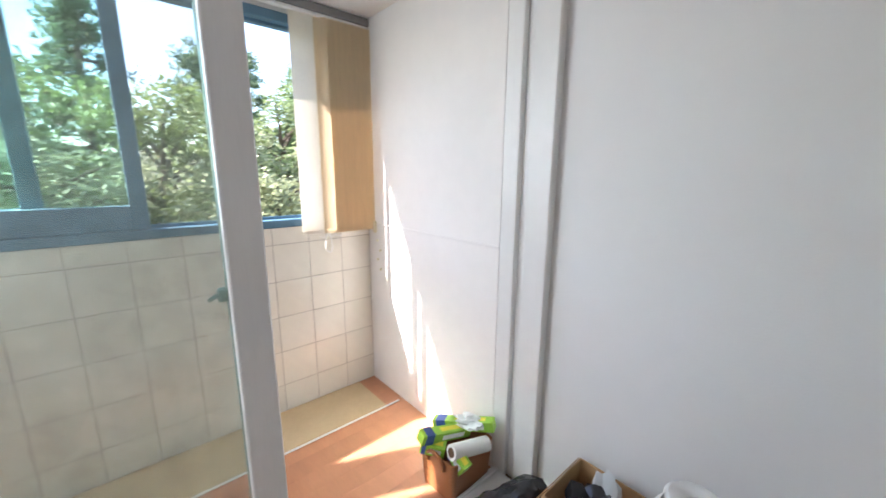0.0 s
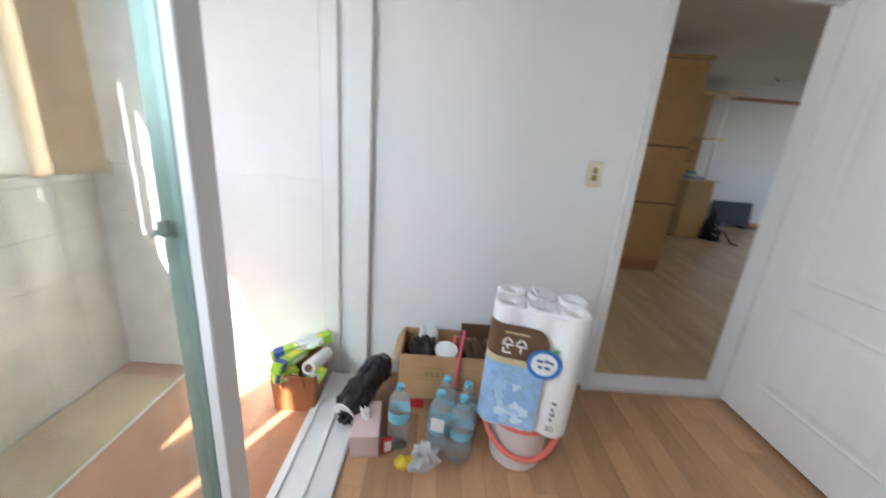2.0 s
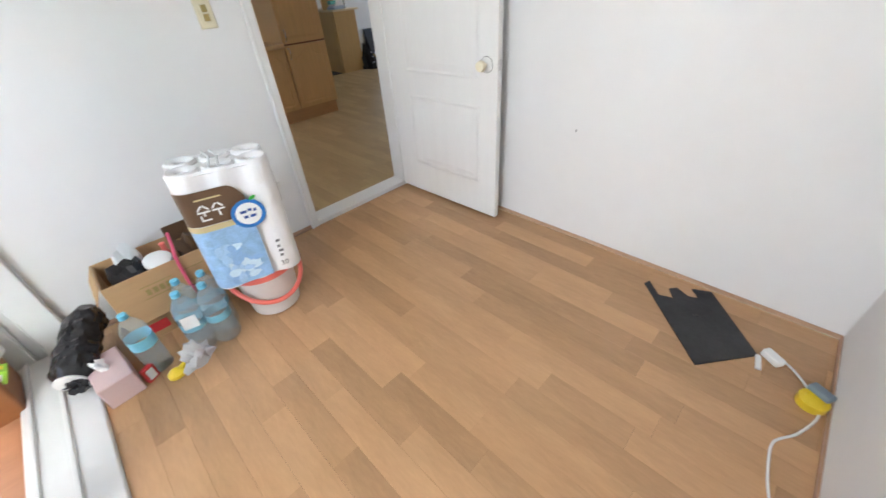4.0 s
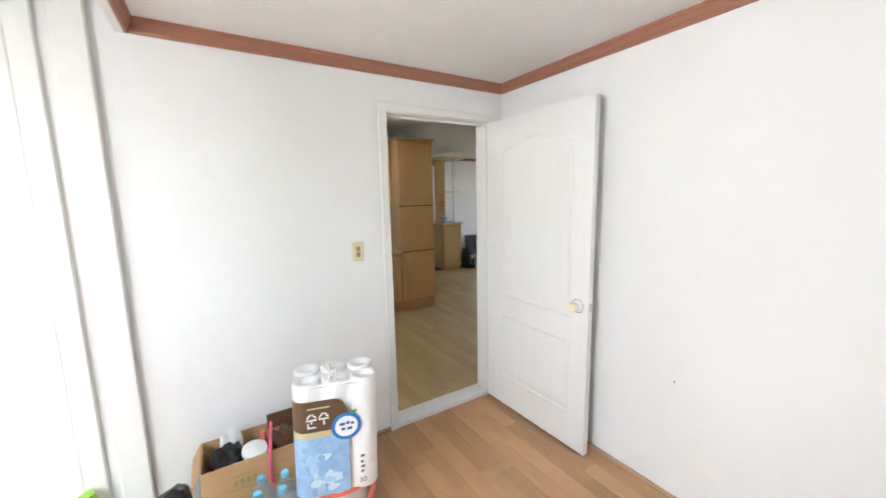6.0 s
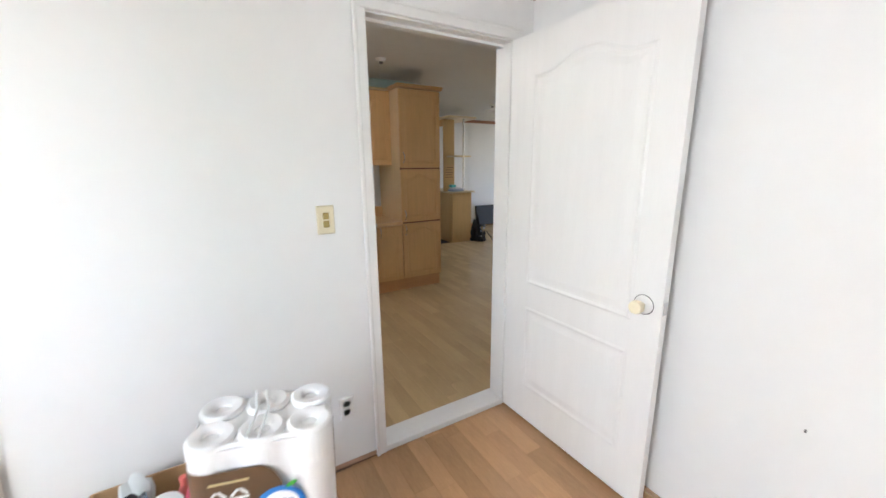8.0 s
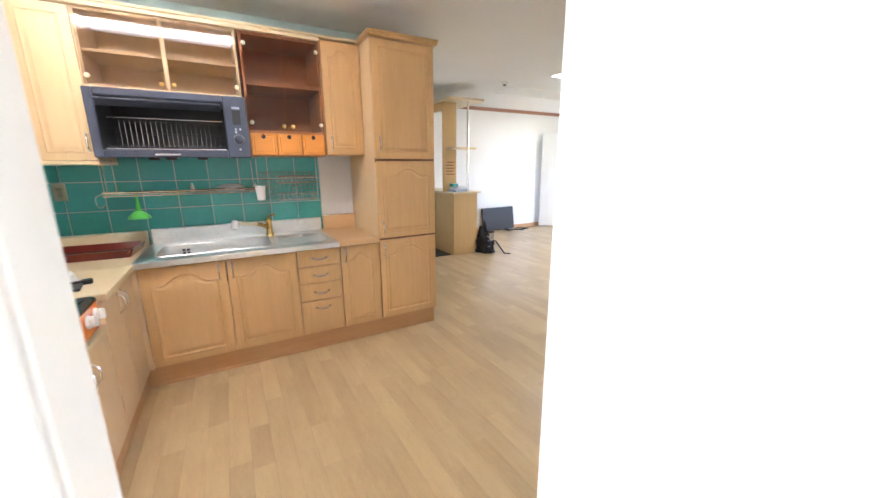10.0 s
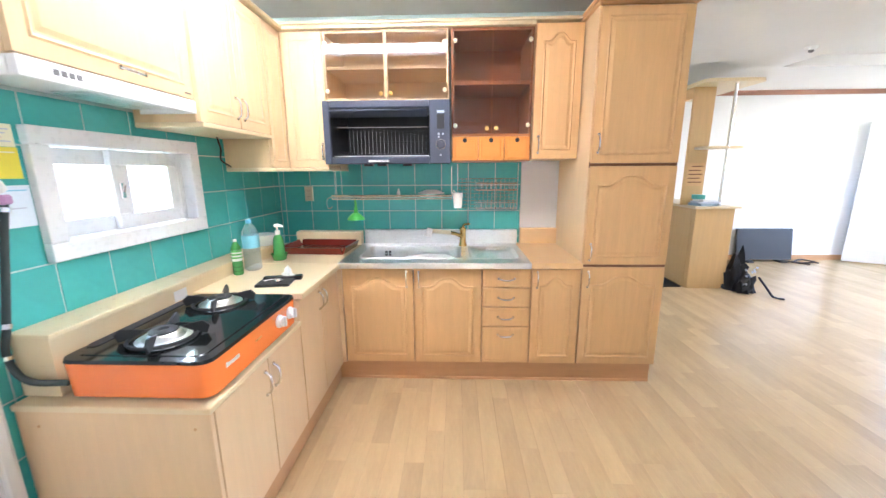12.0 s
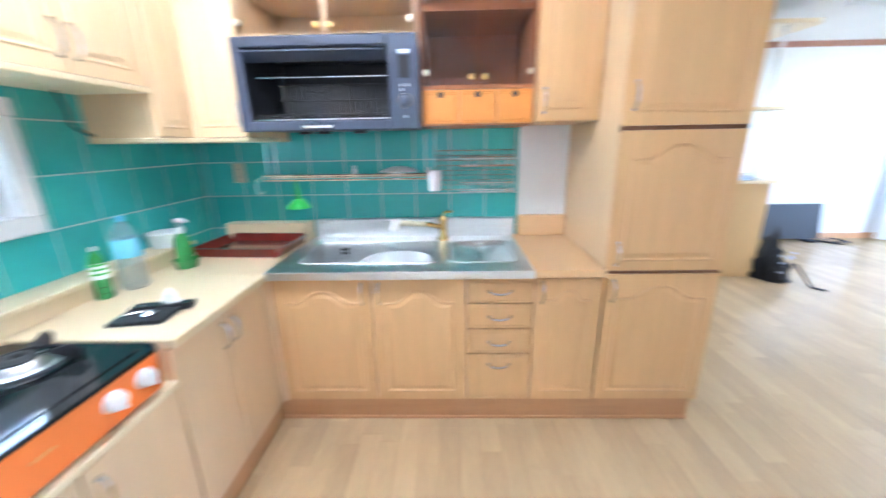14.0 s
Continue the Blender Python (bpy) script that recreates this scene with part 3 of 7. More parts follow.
# stove run
F = XF(LFX)
c = thing("stove_cabinet", (0.6, 3.19, 0), "low pale cabinet carrying the gas stove", "cabinet", G)
carcass(c, 0.30, LFX - 0.02, 2.894, 3.556, 0.13, 0.665, M_PALE)
part("side_panel", bx(0.27, LFX - 0.001, 2.876, 2.8935, 0.0, 0.665, bev=0.001), M_PALE, c)
part("top", bx(0.27, LFX + 0.008, 2.868, 3.557, 0.666, 0.688, bev=0.005, seg=2), M_LAM, c)
for y in (2.883 - 0.008,):
    for x, z in ((0.34, 0.61), (0.86, 0.61), (0.34, 0.18), (0.62, 0.16), (0.86, 0.18)):
        part("screw", rod(bmesh.new(), (x, y + 0.002, z), (x, y - 0.0, z), 0.005), M_PLINTH, c)
front(c, F, 2.896, 3.235, 0.13, 0.663, M_PALE, "flat", (3.20, 0.57, False))
front(c, F, 3.235, 3.556, 0.13, 0.663, M_PALE, "flat", (3.27, 0.57, False))
c = thing("base_cabinet", (0.6, 3.86, 0), "pale maple corner cabinet with two plain doors", "cabinet", G)
carcass(c, 0.27, LFX - 0.02, 3.558, 4.18, 0.13, 0.795, M_PALE)
front(c, F, 3.558, 3.845, 0.13, 0.79, M_PALE, "flat", (3.815, 0.70, False))
front(c, F, 3.845, 4.15, 0.13, 0.79, M_PALE, "flat", (3.875, 0.70, False))
solid("plinth", bx(LFX - 0.05, LFX - 0.03, 2.90, 4.19, 0, 0.129, bev=0.001), M_PLINTH, "orange wooden plinth under the stove run", "plinth")
solid("plinth", bx(0.28, LFX - 0.02, 2.866, 2.875, 0, 0.11, bev=0.001), M_PLINTH, "orange wooden plinth board at the end of the stove run", "plinth")

wt = thing("worktop", (0.6, 4.1, 0.796), "cream laminate worktop in the corner", "worktop")
part("slab", box(bx(0.27, LFX + 0.025, 3.56, FY - 0.026, 0.7965, 0.828, bev=0.006, seg=2), 0.27, 0.925, FY - 0.025, KY - 0.002, 0.7965, 0.828, 0.002), M_LAM, wt)
part("upstand", bx(0.40, 0.925, KY - 0.09, KY - 0.002, 0.829, 0.935, bev=0.004), M_LAM, wt)
lg = thing("pipe_ledge", (0.33, 3.6, 0.69), "cream boxed ledge behind the stove", "ledge")
part("box", box(bx(0.262, 0.392, 2.918, 3.557, 0.69, 0.888), 0.262, 0.392, 3.557, 4.45, 0.829, 0.888), M_LAM, lg)
part("cap", bx(0.258, 0.408, 2.908, 3.558, 0.889, 0.908, bev=0.005, seg=2), M_LAM, lg)
part("cap", bx(0.258, 0.408, 3.561, 4.46, 0.889, 0.908, bev=0.005, seg=2), M_LAM, lg)
part("label", bx(0.392, 0.3935, 3.44, 3.52, 0.82, 0.87), M_WHITEP, lg, "small white sticker with grey print")
w2 = thing("worktop", (2.33, 4.45, 0.796), "orange laminate worktop beside the pantry", "worktop")
part("slab", bx(2.168, 2.488, FY - 0.024, KY - 0.002, 0.7965, 0.8325, bev=0.005, seg=2), M_LAMO, w2)
part("upstand", bx(2.20, 2.488, KY - 0.05, KY - 0.002, 0.8335, 0.955, bev=0.004), M_LAMO, w2)
setting("white_board", bx(2.20, 2.489, KY - 0.012, KY + 0.002, 0.957, 1.47), M_WALL, "bare white wall patch beside the pantry", "wall")

# wall cabinets
G = "wall cabinets"
F = YF(UY)
X = XF(UX)
UT = 2.262
c = thing("wall_cabinet", (0.5, 4.6, 1.415), "maple corner wall cabinet with two tall doors", "cabinet", G)
part("body", box(bx(KX, UX - 0.02, 4.17, KY, 1.425, UT), UX - 0.02, 0.826, UY + 0.02, KY, 1.425, UT), M_MAPLE, c)
front(c, X, 4.172, UY - 0.001, 1.425, UT - 0.003, M_MAPLE, "rect")
front(c, F, UX + 0.001, 0.826, 1.425, UT - 0.003, M_MAPLE, "rect", (0.795, 1.53, False))
part("bottom_trim", box(bx(KX, UX + 0.015, 4.165, KY, 1.403, 1.424, bev=0.004), UX - 0.02, 0.83, UY - 0.012, KY, 1.4035, 1.4235, 0.004), M_LAM, c)
c = thing("wall_cabinet", (0.4, 3.86, 1.6), "maple wall cabinet with two panelled doors", "cabinet", G)
carcass(c, KX, UX - 0.02, 3.545, 4.168, 1.615, UT, M_MAPLE)
front(c, X, 3.545, 3.86, 1.615, UT - 0.003, M_MAPLE, "rect", (3.83, 1.715, False))
front(c, X, 3.86, 4.168, 1.615, UT - 0.003, M_MAPLE, "rect", (3.89, 1.715, False))
part("bottom_trim", bx(KX, UX + 0.012, 3.54, 4.163, 1.594, 1.6145, bev=0.004), M_LAM, c)
c = thing("wall_cabinet", (0.4, 3.2, 1.7), "maple wall cabinet over the range hood", "cabinet", G)
carcass(c, KX, 0.525, 2.868, 3.543, 1.702, UT, M_MAPLE)
front(c, XF(0.545), 2.868, 3.543, 1.702, UT - 0.003, M_MAPLE, "rect", (3.24, 1.745, True), "flap_door")
part("badge", bx(0.5455, 0.547, 3.49, 3.525, 1.722, 1.727), M_BLACK, c, "small dark badge")
c = thing("glass_cabinet", (1.23, 4.6, 1.84), "maple wall cabinet with two glazed doors", "cabinet", G)
for q in ((0.828, 0.845, UY + 0.012, KY, 1.845, UT, "side_panel"), (1.622, 1.638, UY + 0.012, KY, 1.845, UT, "side_panel"), (0.845, 1.622, UY + 0.012, KY, 1.845, 1.862, "bottom_panel"), (0.845, 1.622, UY + 0.012, KY, 2.245, UT, "top_panel"), (0.845, 1.622, KY - 0.02, KY, 1.862, 2.245, "back_panel")):
    part(q[6], bx(*q[:6]), M_MAPLE, c)
part("shelf", bx(0.846, 1.621, UY + 0.03, KY - 0.022, 2.038, 2.054), M_MAPLE, c)
part("centre_post", bx(1.222, 1.246, UY + 0.002, UY + 0.03, 1.863, 2.244), M_MAPLE, c)


def glazed_door(c, x0, x1, z0, z1, tilt, left):
    d = part("pane", rbox(bmesh.new(), ((x0 + x1) / 2, UY, (z0 + z1) / 2), (x1 - x0 - 0.004, 0.005, z1 - z0), tilt, 0.001), M_GLASSD, c, "clear glass door")
    d.visible_shadow = False
    hx, kx = (x0 + 0.022, x1 - 0.03) if left else (x1 - 0.022, x0 + 0.03)
    for z in (z0 + 0.05, z1 - 0.07):
        part("hinge_cap", lathe(bmesh.new(), ((0.014, 0), (0.014, 0.008), (0.009, 0.014)), m=pose(hx, UY - 0.003, z, 90), seg=16), M_KNOB, d, "cream hinge cap", True)
    part("knob", lathe(bmesh.new(), ((0.006, 0), (0.006, 0.01), (0.013, 0.014), (0.014, 0.02), (0.008, 0.026)), m=pose(kx, UY - 0.003, z0 + 0.03, 90), seg=16), M_GOLDK, d, "golden door knob", True)


glazed_door(c, 0.832, 1.232, 1.852, 2.252, 0.6, True)
glazed_door(c, 1.236, 1.636, 1.852, 2.252, -0.6, False)
c = thing("glass_cabinet", (1.9, 4.6, 1.46), "reddish wooden cabinet with glass doors over three orange drawers", "cabinet", G)
for q in ((1.657, 1.674, UY + 0.012, KY, 1.46, UT, "side_panel"), (2.162, 2.178, UY + 0.012, KY, 1.46, UT, "side_panel"), (1.674, 2.162, UY + 0.012, KY, 1.46, 1.476, "bottom_panel"), (1.674, 2.162, UY + 0.012, KY, 2.245, UT, "top_panel"), (1.674, 2.162, KY - 0.02, KY, 1.476, 2.245, "back_panel"), (1.674, 2.162, UY + 0.012, KY - 0.02, 1.618, 1.632, "drawer_deck")):
    part(q[6], bx(*q[:6]), M_REDWOOD, c)
part("shelf", bx(1.675, 2.161, UY + 0.008, KY - 0.022, 1.93, 1.955), M_REDWOOD, c)
glazed_door(c, 1.66, 1.917, 1.634, 2.255, 0.4, True)
glazed_door(c, 1.919, 2.176, 1.634, 2.255, -0.4, False)
part("drawer_frame", bx(1.6745, 2.1615, UY + 0.022, UY + 0.03, 1.477, 1.617), M_ORANGED, c)
for i in range(3):
    x0 = 1.661 + i * 0.172
    d = front(c, F, x0, x0 + 0.17, 1.464, 1.616, M_ORANGED, "drawer", None, "drawer")
    part("finger_hole", lathe(bmesh.new(), ((0.014, 0), (0.014, 0.0015)), m=pose(x0 + 0.085, UY - 0.002, 1.592, 90), seg=18), M_BLACK, d, "round finger hole")
    part("slot", bx(x0 + 0.083, x0 + 0.087, UY - 0.0032, UY - 0.0004, 1.604, 1.613), M_BLACK, d)
c = thing("wall_cabinet", (2.33, 4.6, 1.47), "beech wall cabinet with an arched door", "cabinet", G)
carcass(c, 2.186, 2.489, UY + 0.02, KY, 1.47, UT + 0.02, M_BEECH)
front(c, F, 2.186, 2.487, 1.47, UT + 0.017, M_BEECH, "arch", (2.225, 1.56, False))
solid("cornice", box(box(bx(UX + 0.012, 2.46, UY - 0.028, KY, 2.264 + 0.022, 2.305, bev=0.006, seg=2), KX, UX + 0.028, 2.868, KY - 0.002, 2.2645, 2.288, 0.006), UX + 0.014, 2.18, UY - 0.018, UY + 0.1, 2.2645, 2.2855), M_LAM, "maple cornice along the tops of the wall cabinets", "cornice")

# ---- kitchen things ----
M_GREENP = mat("clear_green_plastic", (0.16, 0.62, 0.20), 0.15, var=0.05, scale=10, trans=0.55, ior=1.2)
M_GREENS = mat("green_plastic", (0.06, 0.42, 0.06), 0.3, var=0.05, scale=10)
M_PET = mat("clear_bottle", (0.80, 0.91, 0.95), 0.08, var=0, trans=0.82, ior=1.05)
M_CAPB = mat("sky_blue_plastic", (0.16, 0.55, 0.74), 0.35, var=0.05, scale=20)
M_LABELB = mat("blue_label", (0.22, 0.58, 0.72), 0.4, var=0.12, scale=30)
M_NAVY = mat("navy_print", (0.03, 0.08, 0.28), 0.4, var=0.05, scale=30)
M_COLA = mat("dark_drink", (0.03, 0.012, 0.006), 0.1, var=0.1, scale=10)
M_LACQ = mat("red_lacquer", (0.16, 0.022, 0.015), 0.2, var=0.15, scale=6, coat=0.4)
M_PAPER = mat("white_paper", (0.82, 0.82, 0.80), 0.8, var=0.05, scale=15)
M_YPAPER = mat("yellow_paper", (0.80, 0.68, 0.06), 0.7, var=0.06, scale=12)
M_YPALE = mat("pale_yellow_paper", (0.80, 0.79, 0.58), 0.7, var=0.06, scale=12)
M_BPAPER = mat("pale_blue_paper", (0.72, 0.81, 0.88), 0.6, var=0.08, scale=12)
M_PRINT = mat("grey_print", (0.20, 0.20, 0.20), 0.7, var=0.1, scale=30)
M_HOSE = mat("rubber_hose", (0.035, 0.05, 0.05), 0.6, var=0.15, scale=20)
M_TUB = mat("frosted_plastic", (0.74, 0.77, 0.76), 0.4, var=0.04, scale=12)
M_STICKER = mat("sticker_grey", (0.52, 0.56, 0.66), 0.5, var=0.08, scale=30)
M_DARK = mat("dark_screen", (0.010, 0.012, 0.014), 0.5, var=0.1, scale=4)
M_BAGPK = mat("black_nylon", (0.016, 0.016, 0.018), 0.7, var=0.3, scale=14, bump=0.6, bscale=60)
M_POLE = mat("steel_pole", (0.62, 0.62, 0.58), 0.22, 1.0, var=0.06, scale=10)
M_BOOK = mat("book_cover", (0.35, 0.45, 0.55), 0.5, var=0.1, scale=20)
M_TEALW = mat("pale_teal_plastic", (0.50, 0.62, 0.62), 0.45, var=0.08, scale=12)
M_TEALP = mat("teal_plastic", (0.10, 0.45, 0.42), 0.4, var=0.08, scale=20)

# window
w = thing("window_2", (KX, 3.45, 1.095), "small white plastic sliding window with a deep casing", "window", kind="structure")
wy0, wy1, wz0, wz1 = 3.082, 3.89, 1.095, 1.555
for q in ((wy0, wy1, wz0, wz0 + 0.065), (wy0, wy1, wz1 - 0.06, wz1), (wy0, wy0 + 0.065, wz0 + 0.065, wz1 - 0.06), (wy1 - 0.065, wy1, wz0 + 0.065, wz1 - 0.06)):
    part("casing", bx(KX - 0.1, KX + 0.03, q[0], q[1], q[2], q[3], bev=0.006, seg=2), M_PVC, w)
iy0, iy1, iz0, iz1 = wy0 + 0.067, wy1 - 0.067, wz0 + 0.067, wz1 - 0.062
for y0, y1, x in ((iy0, iy0 + 0.37, KX - 0.075), (iy1 - 0.40, iy1 - 0.03, KX - 0.045)):
    bm = bmesh.new()
    t = 0.062
    for q in ((y0, y1, iz0, iz0 + t), (y0, y1, iz1 - t, iz1), (y0, y0 + t + 0.02, iz0 + t, iz1 - t), (y1 - t, y1, iz0 + t, iz1 - t)):
        box(bm, x - 0.014, x + 0.014, *q, 0.003)
    sash = part("sash", bm, M_PVC, w, "white plastic sash")
    g = part("pane", bx(x - 0.003, x + 0.003, y0 + t, y1 - t, iz0 + t, iz1 - t), M_GLASS, sash)
    g.visible_shadow = False
part("filler", bx(KX - 0.06, KX - 0.03, iy1 - 0.03, iy1, iz0, iz1), M_PVC, w)
lk = part("latch", rbox(bmesh.new(), (KX - 0.026, iy1 - 0.37, 1.325), (0.012, 0.024, 0.07), 0, 0.004), M_CHROME, w, "metal crescent latch")
part("lever", rod(bmesh.new(), (KX - 0.02, iy1 - 0.37, 1.32), (KX - 0.004, iy1 - 0.38, 1.35), 0.006), M_CHROME, lk)
setting("backdrop_window", bx(-1.45, -1.4, 2.1, 9.5, -1.0, 4.5), mat("bright_sky_backdrop", (0.96, 0.98, 1.0), 0.9, var=0, emit=0.11), "bright overcast brightness outside the kitchen window", "backdrop")

# range hood
h = thing("range_hood", (0.4, 3.2, 1.64), "slim white range hood under the wall cabinet", "range hood")
part("body", bx(KX + 0.01, 0.535, 2.875, 3.54, 1.668, 1.700, bev=0.002), M_HOOD, h)
part("front_lip", box(box(bx(0.52, 0.55, 2.872, 3.542, 1.648, 1.7005, bev=0.003), 0.30, 0.5195, 2.872, 2.885, 1.648, 1.7, 0.002), 0.30, 0.5195, 3.529, 3.542, 1.648, 1.7, 0.002), M_HOOD, h)
part("filter", bx(0.31, 0.46, 3.16, 3.46, 1.660, 1.668, bev=0.002), M_STEEL, h, "grease filter")
for i in range(4):
    part("logo_bar", bx(0.55, 0.5512, 2.96 + i * 0.022, 2.975 + i * 0.022, 1.668, 1.684), M_PRINT, h)
for y, z in ((2.89, 1.68), (2.872, 1.68)):
    part("screw", rod(bmesh.new(), (0.36, 2.8735, z), (0.36, 2.870, z), 0.005), M_IRON, h)

# gas stove
s = thing("gas_stove", (0.66, 3.2, 0.689), "orange two-burner gas stove with a black glass top", "gas stove")
sx0, sx1, sy0, sy1, sz0, sz1 = 0.42, 0.914, 2.9, 3.545, 0.70, 0.828


def rounded(x0, x1, y0, y1, r, n=5):
    out = []
    for cx, cy, a0 in ((x1 - r, y1 - r, 0), (x0 + r, y1 - r, 90), (x0 + r, y0 + r, 180), (x1 - r, y0 + r, 270)):
        for i in range(n + 1):
            a = radians(a0 + 90 * i / n)
            out.append((cx + r * math.cos(a), cy + r * math.sin(a)))
    return out


def slab(bm, loop, z0, z1, inset=0.0):
    return prism(bm, loop, z0, z1, inset, lambda u, v, h: Vector((u, v, h)))


part("body", slab(bmesh.new(), rounded(sx0 + 0.004, sx1 - 0.004, sy0 + 0.004, sy1 - 0.004, 0.04), sz0, sz1 - 0.012, -0.004), M_ORANGE, s, "orange enamelled body", True)
top = part("top_plate", slab(slab(bmesh.new(), rounded(sx0 - 0.002, sx1 + 0.002, sy0 - 0.002, sy1 + 0.002, 0.042), sz1 - 0.0115, sz1, 0.003), rounded(sx0 + 0.03, sx1 - 0.035, sy0 + 0.03, sy1 - 0.03, 0.03), sz1 + 0.0005, sz1 + 0.003, 0.004), M_BLACKG, s, "black glass top")
for x in (sx0 + 0.04, sx1 - 0.05):
    for y in (sy0 + 0.05, sy1 - 0.05):
        part("foot", lathe(bmesh.new(), ((0.014, 0), (0.016, 0.011)), at=(x, y, 0.6885)), M_BLACK, s)
for cx, cy in ((0.65, 3.06), (0.63, 3.41)):
    b = part("burner", lathe(bmesh.new(), ((0.084, 0), (0.086, 0.004), (0.066, 0.006), (0.058, 0.018), (0.05, 0.025), (0.028, 0.026), (0.024, 0.018), (0.001, 0.017)), at=(cx, cy, sz1 + 0.004), seg=32), M_STEEL, s, "polished burner ring", True)
    part("burner_cap", lathe(bmesh.new(), ((0.044, 0.022), (0.046, 0.029), (0.036, 0.034), (0.018, 0.034), (0.014, 0.026), (0.002, 0.026)), at=(cx, cy, sz1 + 0.004), seg=28), M_IRON, b, "dark burner cap", True)
    ring = bmesh.new()
    tube(ring, [(cx + 0.105 * math.cos(a), cy + 0.105 * math.sin(a), sz1 + 0.012) for a in [2 * math.pi * i / 28 for i in range(29)]], 0.006, 6)
    g = part("pan_support", ring, M_IRON, s, "cast iron pan support")
    for i in range(4):
        a = radians(20 + 90 * i)
        d, n = Vector((math.cos(a), math.sin(a), 0)), Vector((-math.sin(a), math.cos(a), 0))
        c = Vector((cx, cy, sz1))
        f = bmesh.new()
        prism(f, [(0.055, 0.040), (0.10, 0.014), (0.135, 0.006), (0.145, 0.032), (0.125, 0.052), (0.09, 0.047)], -0.004, 0.004, 0.0, lambda u, v, hh: c + d * u + n * hh + Vector((0, 0, v)))
        part("prong", f, M_IRON, g)
for y in (3.36, 3.46):
    k = part("knob", lathe(bmesh.new(), ((0.028, 0), (0.028, 0.006), (0.024, 0.010), (0.023, 0.022), (0.018, 0.025)), m=Matrix.Translation((sx1 - 0.001, y, 0.768)) @ pose(0, 0, 0, 0, 90, 0), seg=24), M_WHITEP, s, "white plastic knob", True)
    part("grip", rbox(bmesh.new(), (sx1 + 0.028, y, 0.768), (0.014, 0.010, 0.044), 0, 0.003), M_WHITEP, k)
for i in range(6):
    part("logo_bar", bx(sx1 - 0.001, sx1 + 0.0015, 2.985 + i * 0.013, 2.994 + i * 0.013, 0.762, 0.774 if i else 0.778), M_WHITEP, s)
for i in range(4):
    part("mark_bar", bx(sx1 - 0.001, sx1 + 0.0015, 3.17 + i * 0.012, 3.178 + i * 0.012, 0.764, 0.771), M_ORANGED, s)
part("spill_tray", slab(bmesh.new(), rounded(sx0 + 0.008, sx0 + 0.052, sy0 + 0.08, sy1 - 0.08, 0.02), sz1 + 0.0006, sz1 + 0.006, 0.003), M_IRON, s)

# gas pipe and hose
gp = thing("gas_valve", (KX, 2.93, 1.37), "white gas valve with a black rubber hose", "gas pipe")
bm = tube(bmesh.new(), curve_pts([(KX + 0.0, 2.905, 1.385), (KX + 0.045, 2.908, 1.385), (KX + 0.058, 2.94, 1.375), (KX + 0.05, 2.96, 1.35)], 6), 0.015, 12)
lathe(bm, ((0.026, 0), (0.026, 0.012), (0.018, 0.016)), m=Matrix.Translation((KX, 2.905, 1.385)) @ pose(0, 0, 0, 0, 90, 0), seg=20)
part("valve_body", bm, M_WHITEP, gp, "white plastic wrapped valve", True)
part("cock", rbox(bmesh.new(), (KX + 0.052, 2.962, 1.322), (0.024, 0.034, 0.03), 10, 0.006), mat("mauve_plastic", (0.45, 0.25, 0.42), 0.4), gp, "mauve valve cock")
part("hose", tube(bmesh.new(), curve_pts([(KX + 0.05, 2.96, 1.31), (KX + 0.04, 2.945, 1.2), (KX + 0.03, 2.925, 1.05), (KX + 0.025, 2.905, 0.93), (KX + 0.02, 2.892, 0.84), (0.33, 2.886, 0.765), (0.43, 2.915, 0.742)], 8), 0.0105, 10), M_HOSE, gp, "black rubber hose", True)
for p, q in (((KX + 0.05, 2.959, 1.30), (KX + 0.049, 2.957, 1.285)), ((KX + 0.0255, 2.908, 0.945), (KX + 0.025, 2.905, 0.93)), ((KX + 0.02, 2.893, 0.845), (KX + 0.02, 2.892, 0.832))):
    part("clip", rod(bmesh.new(), p, q, 0.0135), M_CHROME, gp)

# notices by the window
for nm, lab, q, m, bars in (("notice", "pale yellow printed notice taped to the tiles", (2.965, 3.065, 1.482, 1.552), M_YPALE, 4), ("notice", "bright yellow warning sheet on the tiles", (2.975, 3.068, 1.383, 1.481), M_YPAPER, 1), ("notice", "pale blue printed sheet on the tiles", (2.872, 3.078, 1.228, 1.362), M_BPAPER, 2)):
    n = thing(nm, (KX, q[0], q[2]), lab, "notice")
    part("sheet", bx(KX + 0.0015, KX + 0.0025, *q), m, n)
    for i in range(bars):
        z = q[3] - 0.014 - i * (q[3] - q[2] - 0.02) / bars
        part("print_line", bx(KX + 0.0025, KX + 0.003, q[0] + 0.008, q[1] - 0.01 - 0.012 * (i % 3), z - 0.004, z), M_LABELB if m is M_BPAPER and i == 0 else (M_STICKER if m is not M_YPAPER else M_YPALE), n)
st = thing("round_sticker", (KX, 2.912, 1.492), "round cream sticker on the tiles", "sticker")
part("disc", lathe(bmesh.new(), ((0.034, 0), (0.034, 0.002)), m=Matrix.Translation((KX + 0.001, 2.912, 1.492)) @ pose(0, 0, 0, 0, 90, 0), seg=28), M_WHITEP, st)
part("print_disc", lathe(bmesh.new(), ((0.027, 0.002), (0.027, 0.0028)), m=Matrix.Translation((KX + 0.001, 2.912, 1.492)) @ pose(0, 0, 0, 0, 90, 0), seg=28), M_YPALE, st)

